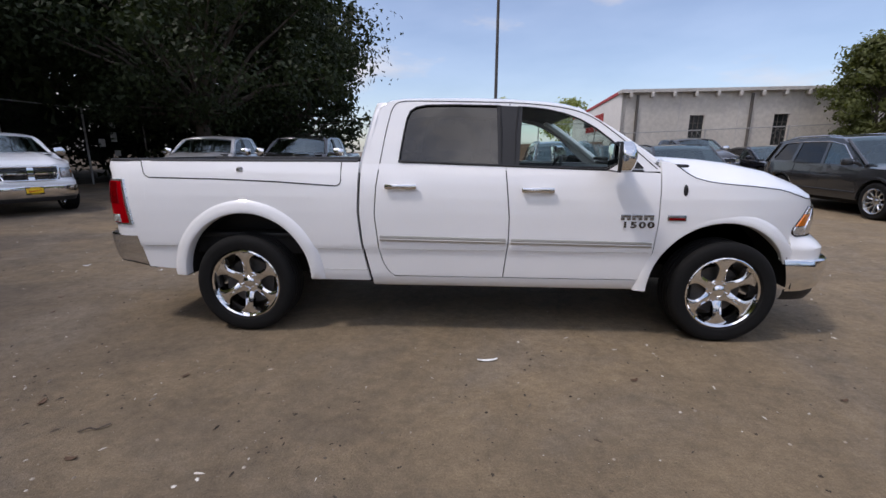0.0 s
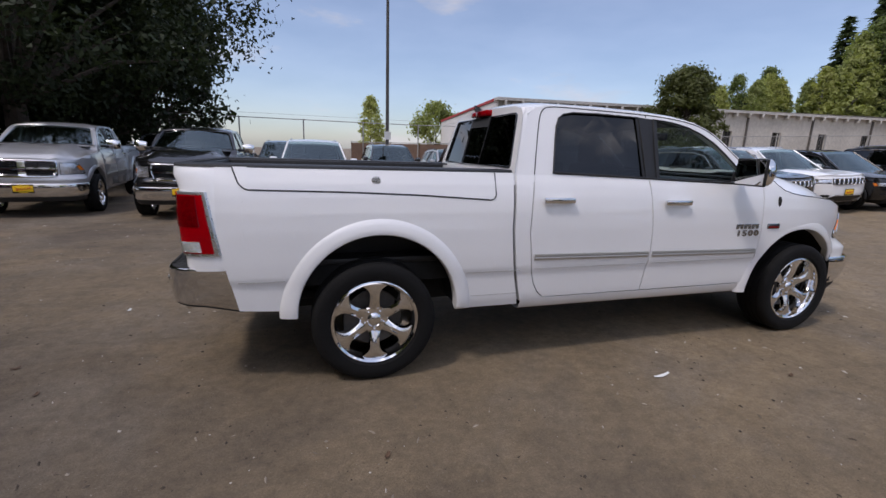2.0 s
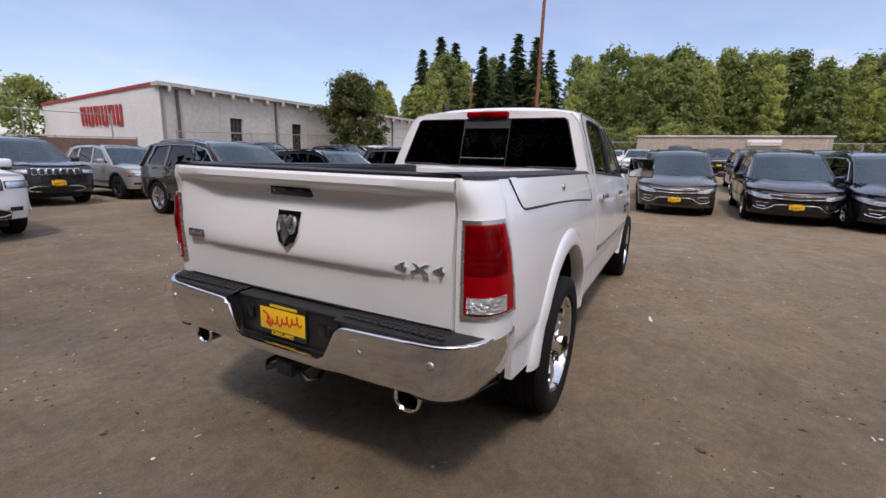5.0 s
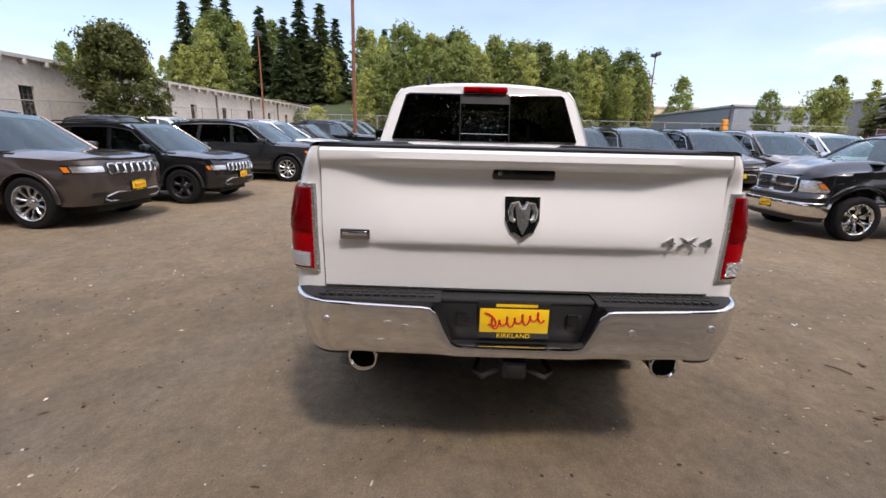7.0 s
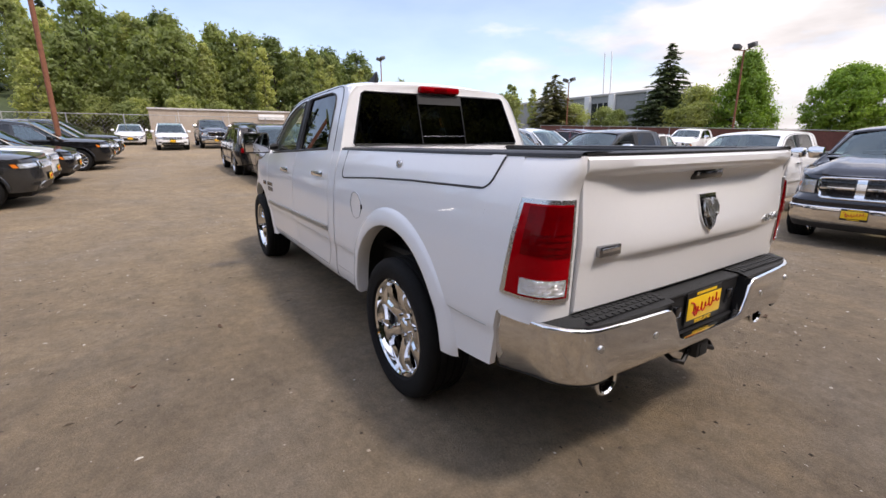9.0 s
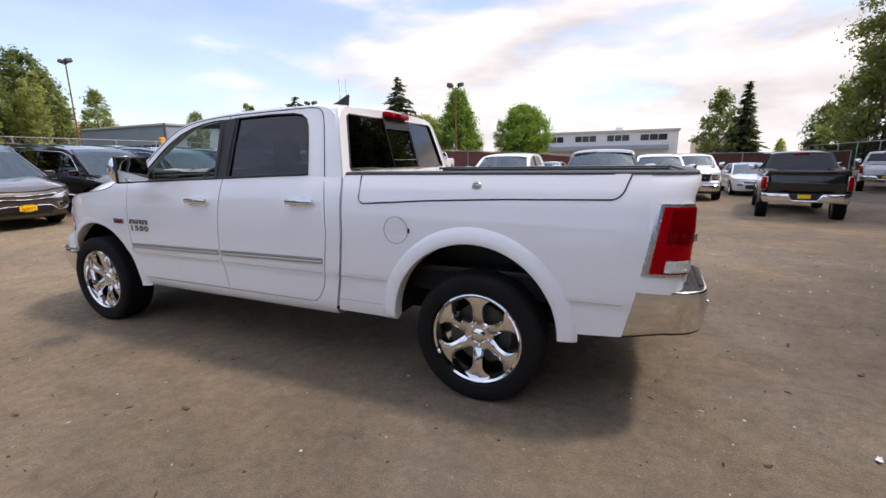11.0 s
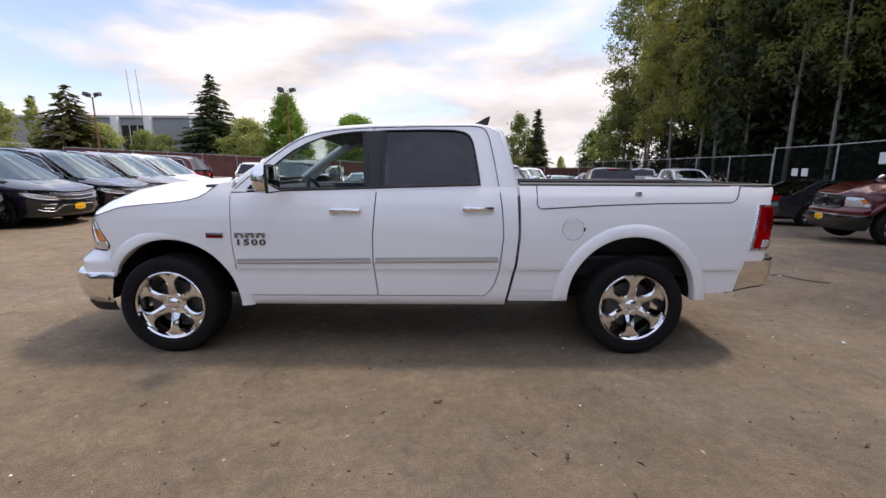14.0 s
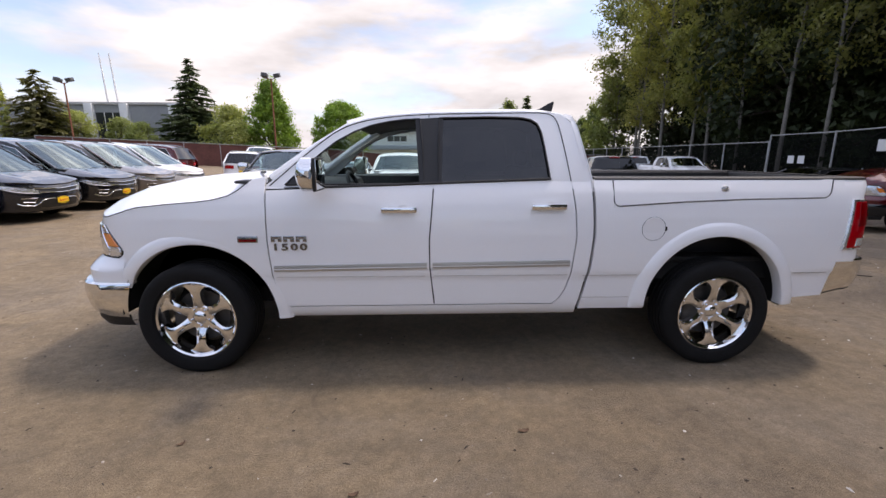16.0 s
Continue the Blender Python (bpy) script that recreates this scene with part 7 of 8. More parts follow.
for az, d, sc in ((29.5, 84, 0.86), (27.2, 80, 0.95), (25.4, 83, 0.88), (22.0, 86, 0.84), (17.6, 82, 0.96), (15.3, 80, 0.92), (13.6, 84, 0.8)):
    x, y = -4 + d * math.cos(radians(az)), 1 + d * math.sin(radians(az))
    put(hill_fir[int(az) % 2], x, y, hill_z(x, y) - 0.3, sc, group="trees on the hillside")
for k in range(14):
    az = rnd.uniform(-15, 24)
    d = rnd.uniform(50, 58)
    x, y = -4 + d * math.cos(radians(az)), 1 + d * math.sin(radians(az))
    put(bush, x, y, hill_z(x, y) - 0.1, rnd.uniform(0.6, 1.0), group="bushes below the hillside")

# ---- buildings, fences, lamps ----
CONCRETE = material("weathered_concrete", (0.55, 0.52, 0.47), rough=0.9, vary=0.18, scale=5, vscale=0.6, bump=0.2)
PARAPET = material("parapet_concrete", (0.50, 0.48, 0.45), rough=0.9, vary=0.2, scale=6, vscale=1.0)
WHITEWALL = material("white_wall", (0.72, 0.71, 0.69), rough=0.85, vary=0.08, scale=6, vscale=0.7)
REDTRIM = material("red_trim", (0.40, 0.03, 0.03), rough=0.6, vary=0.1)
DARKPANE = material("dark_pane", (0.03, 0.033, 0.035), rough=0.15)
WINFRAME = material("window_frame", (0.10, 0.09, 0.08), rough=0.6)
RUST = material("rusty_pole", (0.22, 0.085, 0.045), rough=0.85, vary=0.3, scale=15, vscale=2)
POLEGREY = material("pole_grey", (0.07, 0.065, 0.06), rough=0.6, vary=0.2)
LAMPHEAD = material("lamp_head", (0.06, 0.06, 0.06), rough=0.5)
GALV = material("galvanised", (0.38, 0.38, 0.37), rough=0.55, metal=0.4, vary=0.2)
SCREEN = woven("privacy_screen", (0.006, 0.007, 0.006), 0.62)
PAPER = material("paper_notice", (0.72, 0.72, 0.70), rough=0.8)
TANWALL = material("tan_block_wall", (0.40, 0.33, 0.26), rough=0.9, vary=0.12, scale=4, vscale=0.5)
GREYWALL = material("grey_panel_wall", (0.30, 0.31, 0.31), rough=0.8, vary=0.1, scale=3, vscale=0.3)
LIGHTGREY = material("light_grey_wall", (0.70, 0.70, 0.68), rough=0.8, vary=0.08, scale=3, vscale=0.3)
BLUEWALL = material("blue_grey_metal", (0.29, 0.33, 0.38), rough=0.6, vary=0.1, scale=4, vscale=0.3)
SHOPWALL = material("shop_wall", (0.62, 0.50, 0.36), rough=0.85, vary=0.06)
REDFENCE = material("red_board_fence", (0.13, 0.05, 0.04), rough=0.9, vary=0.3, scale=10, vscale=1)
BROWNFENCE = material("brown_slat_fence", (0.17, 0.11, 0.08), rough=0.9, vary=0.3, scale=10, vscale=1)
ORANGE = material("orange_paint", (0.75, 0.28, 0.02), rough=0.6)


def block(bm, x0, x1, y0, y1, z0, z1):
    box_bm(bm, x0, x1, y0, y1, z0, z1, 0)


# long warehouse north-east: wall with pilasters, brackets, windows
wh = thing("warehouse", "long pale concrete warehouse with bracketed parapet", "warehouse", kind="")
WX0, WX1, WY0, WY1, WTOP = 8.0, 58.0, 20.0, 17.6, 4.45
wdir = Vector((WX1 - WX0, WY1 - WY0, 0)).normalized()
wturn = math.degrees(math.atan2(wdir.y, wdir.x))
wh.matrix_basis = pose(WX0, WY0, 0, 0, 0, wturn)
WL = math.hypot(WX1 - WX0, WY1 - WY0)
holes = []
for k in range(12):
    a = 3.45 + 4.1 * k
    holes.append([(a, 1.75 + 0.012 * a), (a + 0.72, 1.75 + 0.012 * a), (a + 0.72, 3.30 + 0.012 * a), (a, 3.30 + 0.012 * a)])
flat("wall", [[(0, -1), (WL, -1), (WL, WTOP + 0.5), (0, WTOP)]] + holes, lambda a, b: (a, 0, b), CONCRETE, wh, thick=(0, 0.3, 0))
for hole in holes:
    (a, z0), (b, _), (_, z1), _ = hole
    win = raw("window", [(a, 0.12, z0), (b, 0.12, z0), (b, 0.12, z1), (a, 0.12, z1)], [(0, 1, 2, 3)], DARKPANE, wh, "dark barred window", smooth=0)
    for q in range(1, 3):
        box("window_bar", a + (b - a) * q / 3 - 0.012, a + (b - a) * q / 3 + 0.012, 0.08, 0.12, z0, z1, WINFRAME, win, bevel=0)
    for q in range(1, 4):
        box("window_bar", a, b, 0.085, 0.12, z0 + (z1 - z0) * q / 4 - 0.012, z0 + (z1 - z0) * q / 4 + 0.012, WINFRAME, win, bevel=0)
    box("sill", a - 0.08, b + 0.08, -0.07, 0.1, z0 - 0.09, z0, PARAPET, wh, bevel=0.01)
raw("parapet_cap", [(-0.15, -0.25, WTOP), (WL, -0.25, WTOP + 0.5), (WL, 0.4, WTOP + 0.5), (-0.15, 0.4, WTOP), (-0.15, -0.25, WTOP + 0.16), (WL, -0.25, WTOP + 0.66), (WL, 0.4, WTOP + 0.66), (-0.15, 0.4, WTOP + 0.16)], [(0, 1, 5, 4), (4, 5, 6, 7), (0, 3, 2, 1), (0, 4, 7, 3), (1, 2, 6, 5)], PARAPET, wh)
brk = bmesh.new()
box_bm(brk, -0.07, 0.07, -0.28, 0.0, -0.24, 0.0, 0.02)
bk = part("bracket", brk, PARAPET, wh)
bk.matrix_basis = pose(0.35, 0, WTOP)
for k in range(1, 46):
    o = bk.copy()
    scene.collection.objects.link(o)
    o.matrix_basis = pose(0.35 + 1.07 * k, 0, WTOP + 0.5 * (0.35 + 1.07 * k) / WL)
for k in range(9):
    a = 0.75 + 5.6 * k
    rod("downpipe", (a, -0.06, 0), (a, -0.06, WTOP + 0.5 * a / WL - 0.1), 0.07, WINFRAME, wh)
for k in range(17):
    a = 2.9 * k
    box("wall_joint", a - 0.02, a + 0.02, -0.006, 0.02, -0.5, WTOP + 0.5 * a / WL, PARAPET, wh, bevel=0)
# gable end, facing west
flat("end_wall", [[(0.0, -1), (13.5, -1), (13.5, WTOP - 0.35), (0.0, WTOP + 0.12)]], lambda a, b: (-0.004, a, b), WHITEWALL, wh, thick=(0.2, 0, 0))
raw("red_coping", [(-0.06, 0, WTOP + 0.05), (-0.06, 13.5, WTOP - 0.42), (-0.06, 13.5, WTOP - 0.27), (-0.06, 0, WTOP + 0.20), (0.25, 0, WTOP + 0.05), (0.25, 13.5, WTOP - 0.42), (0.25, 13.5, WTOP - 0.27), (0.25, 0, WTOP + 0.20)], [(0, 1, 2, 3), (3, 2, 6, 7), (0, 4, 5, 1), (0, 3, 7, 4), (1, 5, 6, 2)], REDTRIM, wh, "red coping")
sgn = thing("wall_sign", "red sign on a white gable wall", "sign")
sgn.matrix_basis = pose(WX0 - 0.02, WY0, 0, 0, 0, wturn)
for k in range(6):
    y = 3.6 + 0.80 * k
    bm = bmesh.new()
    box_bm(bm, -0.05, -0.01, y, y + 0.20, 2.75, 3.75, 0)
    box_bm(bm, -0.05, -0.01, y + 0.20, y + 0.6, 3.55 if k % 2 else 2.75, 3.75 if k % 2 else 2.95, 0)
    box_bm(bm, -0.05, -0.01, y + 0.40, y + 0.6, 2.75, 3.75, 0)
    part("red_bar", bm, REDTRIM, sgn)
flat("roof", [[(0, 0), (WL, 0), (WL, 13.3), (0, 13.3)]], lambda a, b: (a, b, WTOP + 0.1 + 0.8 * a / WL - 0.035 * b), PARAPET, wh)


def post_fence(name, label, p0, p1, h, step=3.0, screen=None, lift=0.0, wires=True, slats=None, r=0.03):
    """Posts, a top rail and either a screen or wires between two points, following the ground."""
    fe = thing(name, label, "fence")
    p0, p1 = Vector((*p0, 0)), Vector((*p1, 0))
    n = max(2, int((p1 - p0).length / step) + 1)
    pts = [p0.lerp(p1, i / (n - 1)) for i in range(n)]
    for p in pts:
        p.z = yard_z(min(p.x, 60), p.y) + lift
        rod("post", p, p + Vector((0, 0, h + 0.05)), r * 1.25, GALV, fe, seg=8)
    tube("top_rail", [p + Vector((0, 0, h)) for p in pts], r * 0.8, GALV, fe, seg=6)
    nrm = (p1 - p0).normalized().cross(Vector((0, 0, 1)))
    if screen:
        raw("screen", [q for p in pts for q in (p + nrm * 0.04 + Vector((0, 0, 0.05)), p + nrm * 0.04 + Vector((0, 0, h - 0.06)))], [(2 * i, 2 * i + 2, 2 * i + 3, 2 * i + 1) for i in range(n - 1)], screen, fe, "dark privacy screen", smooth=0)
    if wires:
        bm = bmesh.new()
        L = (p1 - p0).length
        d = (p1 - p0).normalized()
        m = int(L / 0.30)
        for i in range(m):
            for sgn2 in (-1, 1):
                a = p0 + d * (i * 0.30)
                b = a + d * sgn2 * h * 0.9
                if (b - p0).dot(d) < 0 or (b - p0).dot(d) > L:
                    continue
                za, zb2 = yard_z(min(a.x, 60), a.y) + lift, yard_z(min(b.x, 60), b.y) + lift
                A, B = Vector((a.x, a.y, za + 0.03)), Vector((b.x, b.y, zb2 + h))
                u = Vector((0, 0, 0.006))
                vs = [bm.verts.new(A - u), bm.verts.new(A + u), bm.verts.new(B + u), bm.verts.new(B - u)]
                bm.faces.new(vs)
        tagged(part("wire_mesh", bm, GALV, fe, smooth=0), kind="stuff")
    return fe


post_fence("chain_link_fence", "chain-link fence with dark privacy screen under tall trees", (-16.4, -17.06), (-16.4, -46.0), 2.58, 3.05, SCREEN, wires=False)
post_fence("chain_link_fence", "chain-link fence with dark privacy screen under tall trees", (-16.4, 0.0), (-16.4, -17.0), 2.88, 3.05, SCREEN, wires=False)
post_fence("chain_link_fence", "taller stretch of screened chain-link fence under dark trees", (-16.4, 21.0), (-16.4, 0.06), 3.2, 3.05, SCREEN, wires=False)
f2 = post_fence("chain_link_fence", "tall chain-link fence behind the parked cars", (-16.4, 24.0), (7.8, 24.0), 3.1, 3.4, None, wires=False)
tube("barbed_wire", [(-16.4 + 24.2 * k / 12, 24.0, 3.35) for k in range(13)], 0.008, GALV, f2, seg=4)
post_fence("chain_link_fence", "chain-link fence before the warehouse", (7.8, 18.6), (38.0, 17.0), 2.3, 3.4, None)
post_fence("chain_link_fence", "chain-link fence at the far end of the yard", (37.0, 17.0), (37.0, -36.0), 2.15, 3.2, None)
# notices on the screened fence
for y, z, h in ((-11.8, 1.75, 0.42), (-15.2, 1.25, 0.34), (-15.75, 1.25, 0.34), (14.6, 1.62, 0.34), (15.3, 2.45, 0.26), (15.3, 1.85, 0.42), (15.4, 1.2, 0.26)):
    n_ = box("notice", -16.36, -16.345, y, y + 0.34, z, z + h, PAPER, None, bevel=0)
    tagged(n_, "white paper notice on a dark fence screen", "notice")
post_fence("board_fence", "low dark red board fence at the south edge", (-16.0, -36.0), (34.0, -36.0), 2.0, 3.0, REDFENCE, wires=False)
post_fence("slat_fence", "brown slatted fence beside the gable wall", (0.5, 27.5), (7.6, 21.5), 2.0, 2.4, BROWNFENCE, wires=False)
# tan wall at the far end
tw = thing("block_wall", "long tan block retaining wall with a white sign", "wall", kind="structure")
tb_ = bmesh.new()
block(tb_, 42.2, 42.7, -12.4, 2.2, 0.6, 4.25)
part("wall_face", tb_, TANWALL, tw)
box("wall_cap", 42.1, 42.8, -12.5, 2.3, 4.25, 4.4, PARAPET, tw)
for k in range(4):
    box("wall_joint", 42.19, 42.21, -12 + 4 * k - 0.03, -12 + 4 * k + 0.03, 0.8, 4.25, PARAPET, tw, bevel=0)
for y in (-3.2, -8.0, -11.0):
    box("wall_opening", 42.18, 42.3, y, y + 1.7, 2.0, 3.2, DARKPANE, tw, bevel=0)
sb = box("wall_sign", 42.05, 42.15, -9.0, -6.6, 3.55, 4.05, WHITEWALL, None)
tagged(sb, "white sign board on a tan wall", "sign")

# buildings to the south-east
def plain_house(name, label, x0, x1, y0, y1, z1, mat, windows=(), cap=True):
    b = thing(name, label, "building")
    zb = rise((x0 + x1) / 2) - 0.4
    bm = bmesh.new()
    block(bm, x0, x1, y0, y1, zb - 1, z1)
    part("wall", bm, mat, b)
    if cap:
        box("roof_edge", x0 - 0.2, x1 + 0.2, y0 - 0.2, y1 + 0.2, z1, z1 + 0.3, PARAPET, b)
    for a, bb, za, zb2, side in windows:
        if side == "n":
            w = box("window", a, bb, y1 - 0.02, y1 + 0.03, za, zb2, DARKPANE, b, bevel=0)
            for q in range(1, 3):
                box("window_bar", a + (bb - a) * q / 3 - 0.04, a + (bb - a) * q / 3 + 0.04, y1 + 0.03, y1 + 0.06, za, zb2, LIGHTGREY, w, bevel=0)
        else:
            box("window", x0 - 0.03, x0 + 0.02, a, bb, za, zb2, DARKPANE, b, bevel=0)
    return b


ofc = plain_house("office_building", "low white office building with window bands and a blue awning", 2.5, 26.0, -80.0, -64.5, 4.9, LIGHTGREY, [(3.85, 7.15, 3.72, 4.52, "n"), (8.6, 11.5, 3.72, 4.52, "n"), (13.0, 15.9, 3.72, 4.52, "n"), (17.6, 20.5, 3.72, 4.52, "n")])
box("awning", 3.6, 25.5, -64.5, -63.7, 2.45, 3.1, BLUEWALL, ofc, "blue metal awning", bevel=0.03)
box("roof_unit", 9.6, 10.6, -68.0, -67.0, 5.2, 5.75, LIGHTGREY, ofc, bevel=0.03)
ofc.matrix_basis = pose(-9.8, 0, 0)
gb = plain_house("grey_building", "grey panel building with pale pilasters", 30.0, 56.0, -72.0, -52.0, 7.5, GREYWALL, [(36.9, 39.9, 1.4, 6.6, "n")])
for x in (30.2, 35.9, 40.0):
    box("pilaster", x, x + 0.9, -52.0, -51.5, 0.8, 7.6, LIGHTGREY, gb)
for x in (38.4, 39.6):
    rod("mast", (x, -54.0, 7.5), (x + 0.3, -54.0, 13.7), 0.12, LIGHTGREY, gb, r1=0.06)
plain_house("metal_building", "long blue-grey metal building", 62.0, 96.0, -66.0, -41.0, 7.2, BLUEWALL, [(64, 70, 2.6, 4.4, "n")])
sh_ = plain_house("shop_building", "tan shop building with a red oval sign", 92.0, 112.0, -52.0, -30.0, 9.2, SHOPWALL)
lathe("oval_sign", [(0.0, -0.1), (1.0, -0.1), (1.0, 0.1)], REDTRIM, sh_, seg=28, axis="x").matrix_basis = pose(91.9, -34.5, 7.6) @ Matrix.Diagonal((1, 1.9, 0.9, 1))
plain_house("hill_house", "distant pale house on the hill", 118.0, 126.0, -46.0, -40.0, 14.5, SHOPWALL)
plain_house("hill_house", "distant pale house on the hill", 122.0, 128.0, -36.0, -30.0, 14.0, LIGHTGREY)
og = thing("work_lift", "orange work machine standing beyond the fence", "machine")
box("body", 58.5, 59.3, -38.5, -37.7, 1.5, 4.3, ORANGE, og, bevel=0.12)
box("cab", 58.6, 59.2, -38.4, -37.7, 4.3, 5.2, ORANGE, og, bevel=0.1)
rod("arm", (59.0, -38.6, 4.2), (59.2, -38.9, 7.2), 0.15, POLEGREY, og)
bf2 = plain_house("shed", "small pale shed beyond the south fence", 3.5, 9.0, -72.0, -66.0, 3.6, SHOPWALL)
bf2.matrix_basis = pose(-18.5, 0, 0)


def street_lamp(x, y, top, mat, heads=2, label="tall lamp post with twin floodlights", lean=0.0):
    l = thing("street_lamp", label, "lamp post")
    z0 = rise(min(x, 60))
    rod("pole", (x, y, z0 - 0.2), (x + lean, y, top), 0.085, mat, l, r1=0.06)
    box("base", x - 0.2, x + 0.2, y - 0.2, y + 0.2, z0 - 0.1, z0 + 0.35, PARAPET, l, bevel=0.03)
    for k in range(heads):
        s = 0 if heads == 1 else 2 * k - 1
        bm = bmesh.new()
        box_bm(bm, -0.26, 0.26, -0.28, 0.28, -0.16, 0.20, 0.05)
        hd = part("lamp_head", bm, LAMPHEAD, l)
        hd.matrix_basis = pose(x + lean + s * 0.55, y, top + 0.25, 12 * s, -10 * s, 0)
        rod("bracket", (x + lean, y, top - 0.1), (x + lean + s * 0.5, y, top + 0.1), 0.035, mat, l, seg=8)
    return l


street_lamp(14.1, -37.8, 8.3, RUST), street_lamp(34.6, -41.0, 8.3, RUST), street_lamp(50.0, -23.4, 11.4, RUST), street_lamp(38.0, 18.0, 10.2, RUST, 1, "rusty lamp post with one flood lamp")
tall = thing("street_lamp", "tall dark lamp post behind the parked cars", "lamp post")
rod("pole", (1.2, 17.0, -0.1), (1.2, 17.0, 9.6), 0.085, POLEGREY, tall, r1=0.06)
box("lamp_head", 0.75, 1.65, 16.85, 17.15, 9.6, 9.78, LAMPHEAD, tall, bevel=0.04)
box("pole_notice", 1.05, 1.35, 16.88, 16.9, 2.0, 2.35, PAPER, tall, bevel=0)
rp = thing("utility_pole", "tall rust-red leaning pole among the parked cars", "pole")
rod("pole", (17.0, 4.9, 0.3), (17.25, 4.9, 12.5), 0.085, RUST, rp, r1=0.07)

# ---- ground ----
def ground_material():
    m = bpy.data.materials.new("worn_asphalt")
    m.use_nodes = True
    n, k = m.node_tree.nodes, m.node_tree.links
    b = n["Principled BSDF"]
    co = n.new("ShaderNodeTexCoord")

    def noise_node(scale, detail=6, rough=0.6, sx=1.0, sy=1.0, dist=0.0):
        mp = n.new("ShaderNodeMapping")
        mp.inputs["Scale"].default_value = (sx, sy, 1)
        k.new(co.outputs["Object"], mp.inputs[0])
        t = n.new("ShaderNodeTexNoise")
        t.inputs["Scale"].default_value, t.inputs["Detail"].default_value, t.inputs["Roughness"].default_value, t.inputs["Distortion"].default_value = scale, detail, rough, dist
        k.new(mp.outputs[0], t.inputs["Vector"])
        return t.outputs["Fac"]

    def ramp(src, a, bb):
        r = n.new("ShaderNodeMapRange")
        r.inputs["From Min"].default_value, r.inputs["From Max"].default_value = a, bb
        k.new(src, r.inputs["Value"])
        return r.outputs[0]

    def mix(a, bcol, f):
        x = n.new("ShaderNodeMix")
        x.data_type = "RGBA"
        for sock, val in (("A", a), ("B", bcol)):
            if isinstance(val, tuple):
                x.inputs[sock].default_value = (*val, 1)
            else:
                k.new(val, x.inputs[sock])
        if isinstance(f, float):
            x.inputs["Factor"].default_value = f
        else:
            k.new(f, x.inputs["Factor"])
        return x.outputs["Result"]
    tan = ramp(noise_node(0.35, 8, 0.68, 1, 1.3, 0.5), 0.44, 0.66)
    grey = ramp(noise_node(0.55, 8, 0.70, 1.2, 1, 0.6), 0.48, 0.66)
    mottle = ramp(noise_node(2.6, 10, 0.80), 0.36, 0.64)
    streak = ramp(noise_node(0.9, 8, 0.72, 0.30, 2.8, 0.4), 0.54, 0.72)
    grain = ramp(noise_node(85, 5, 0.75), 0.30, 0.72)
    speck = ramp(noise_node(70, 3, 0.65), 0.67, 0.74)
    pit = ramp(noise_node(24, 4, 0.75), 0.64, 0.76)
    stain = ramp(noise_node(1.3, 8, 0.72, 1, 1, 0.8), 0.62, 0.76)
    rusty = ramp(noise_node(1.1, 7, 0.7, 0.8, 1.4, 0.5), 0.64, 0.78)
    # base colour turns paler towards +x and -y, with a noisy border
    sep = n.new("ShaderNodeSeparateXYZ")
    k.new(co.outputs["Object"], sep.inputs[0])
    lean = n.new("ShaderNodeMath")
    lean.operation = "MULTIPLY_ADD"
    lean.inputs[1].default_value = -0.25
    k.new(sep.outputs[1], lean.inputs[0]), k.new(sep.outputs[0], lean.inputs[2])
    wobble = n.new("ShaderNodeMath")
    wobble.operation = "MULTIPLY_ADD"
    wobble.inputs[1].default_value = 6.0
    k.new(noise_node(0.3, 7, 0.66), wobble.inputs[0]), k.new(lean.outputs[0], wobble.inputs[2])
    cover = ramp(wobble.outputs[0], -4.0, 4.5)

    def scaled(a, f):
        m_ = n.new("ShaderNodeMath")
        m_.operation = "MULTIPLY"
        m_.inputs[1].default_value = f
        k.new(a, m_.inputs[0])
        return m_.outputs[0]
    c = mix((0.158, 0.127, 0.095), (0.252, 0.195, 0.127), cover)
    c = mix(c, (0.345, 0.258, 0.155), scaled(tan, 0.70))
    c = mix(c, (0.262, 0.222, 0.174), scaled(grey, 0.60))
    c2 = n.new("ShaderNodeMix")
    c2.data_type, c2.blend_type = "RGBA", "MULTIPLY"
    c2.inputs["Factor"].default_value = 1.0
    k.new(c, c2.inputs["A"])
    k.new(mix((0.78, 0.78, 0.785), (1.14, 1.13, 1.11), mottle), c2.inputs["B"])
    c25 = n.new("ShaderNodeMix")
    c25.data_type, c25.blend_type = "RGBA", "MULTIPLY"
    c25.inputs["Factor"].default_value = 1.0
    k.new(c2.outputs["Result"], c25.inputs["A"])
    k.new(mix((0.84, 0.83, 0.82), (1.14, 1.14, 1.14), ramp(noise_node(13, 7, 0.8), 0.38, 0.62)), c25.inputs["B"])
    c3 = n.new("ShaderNodeMix")
    c3.data_type, c3.blend_type = "RGBA", "MULTIPLY"
    c3.inputs["Factor"].default_value = 0.5
    k.new(c25.outputs["Result"], c3.inputs["A"])
    k.new(mix((0.45, 0.45, 0.45), (1.45, 1.45, 1.45), grain), c3.inputs["B"])
    c = mix(c3.outputs["Result"], (0.46, 0.42, 0.36), scaled(speck, 0.7))
    c = mix(c, (0.060, 0.049, 0.038), scaled(pit, 0.75))
    c = mix(c, (0.128, 0.104, 0.080), scaled(streak, 0.34))
    c = mix(c, (0.190, 0.115, 0.064), scaled(rusty, 0.32))
    c = mix(c, (0.082, 0.064, 0.050), scaled(stain, 0.55))
    vor = n.new("ShaderNodeTexVoronoi")
    vor.feature = "DISTANCE_TO_EDGE"
    vor.inputs["Scale"].default_value = 0.24
    wob = n.new("ShaderNodeTexNoise")
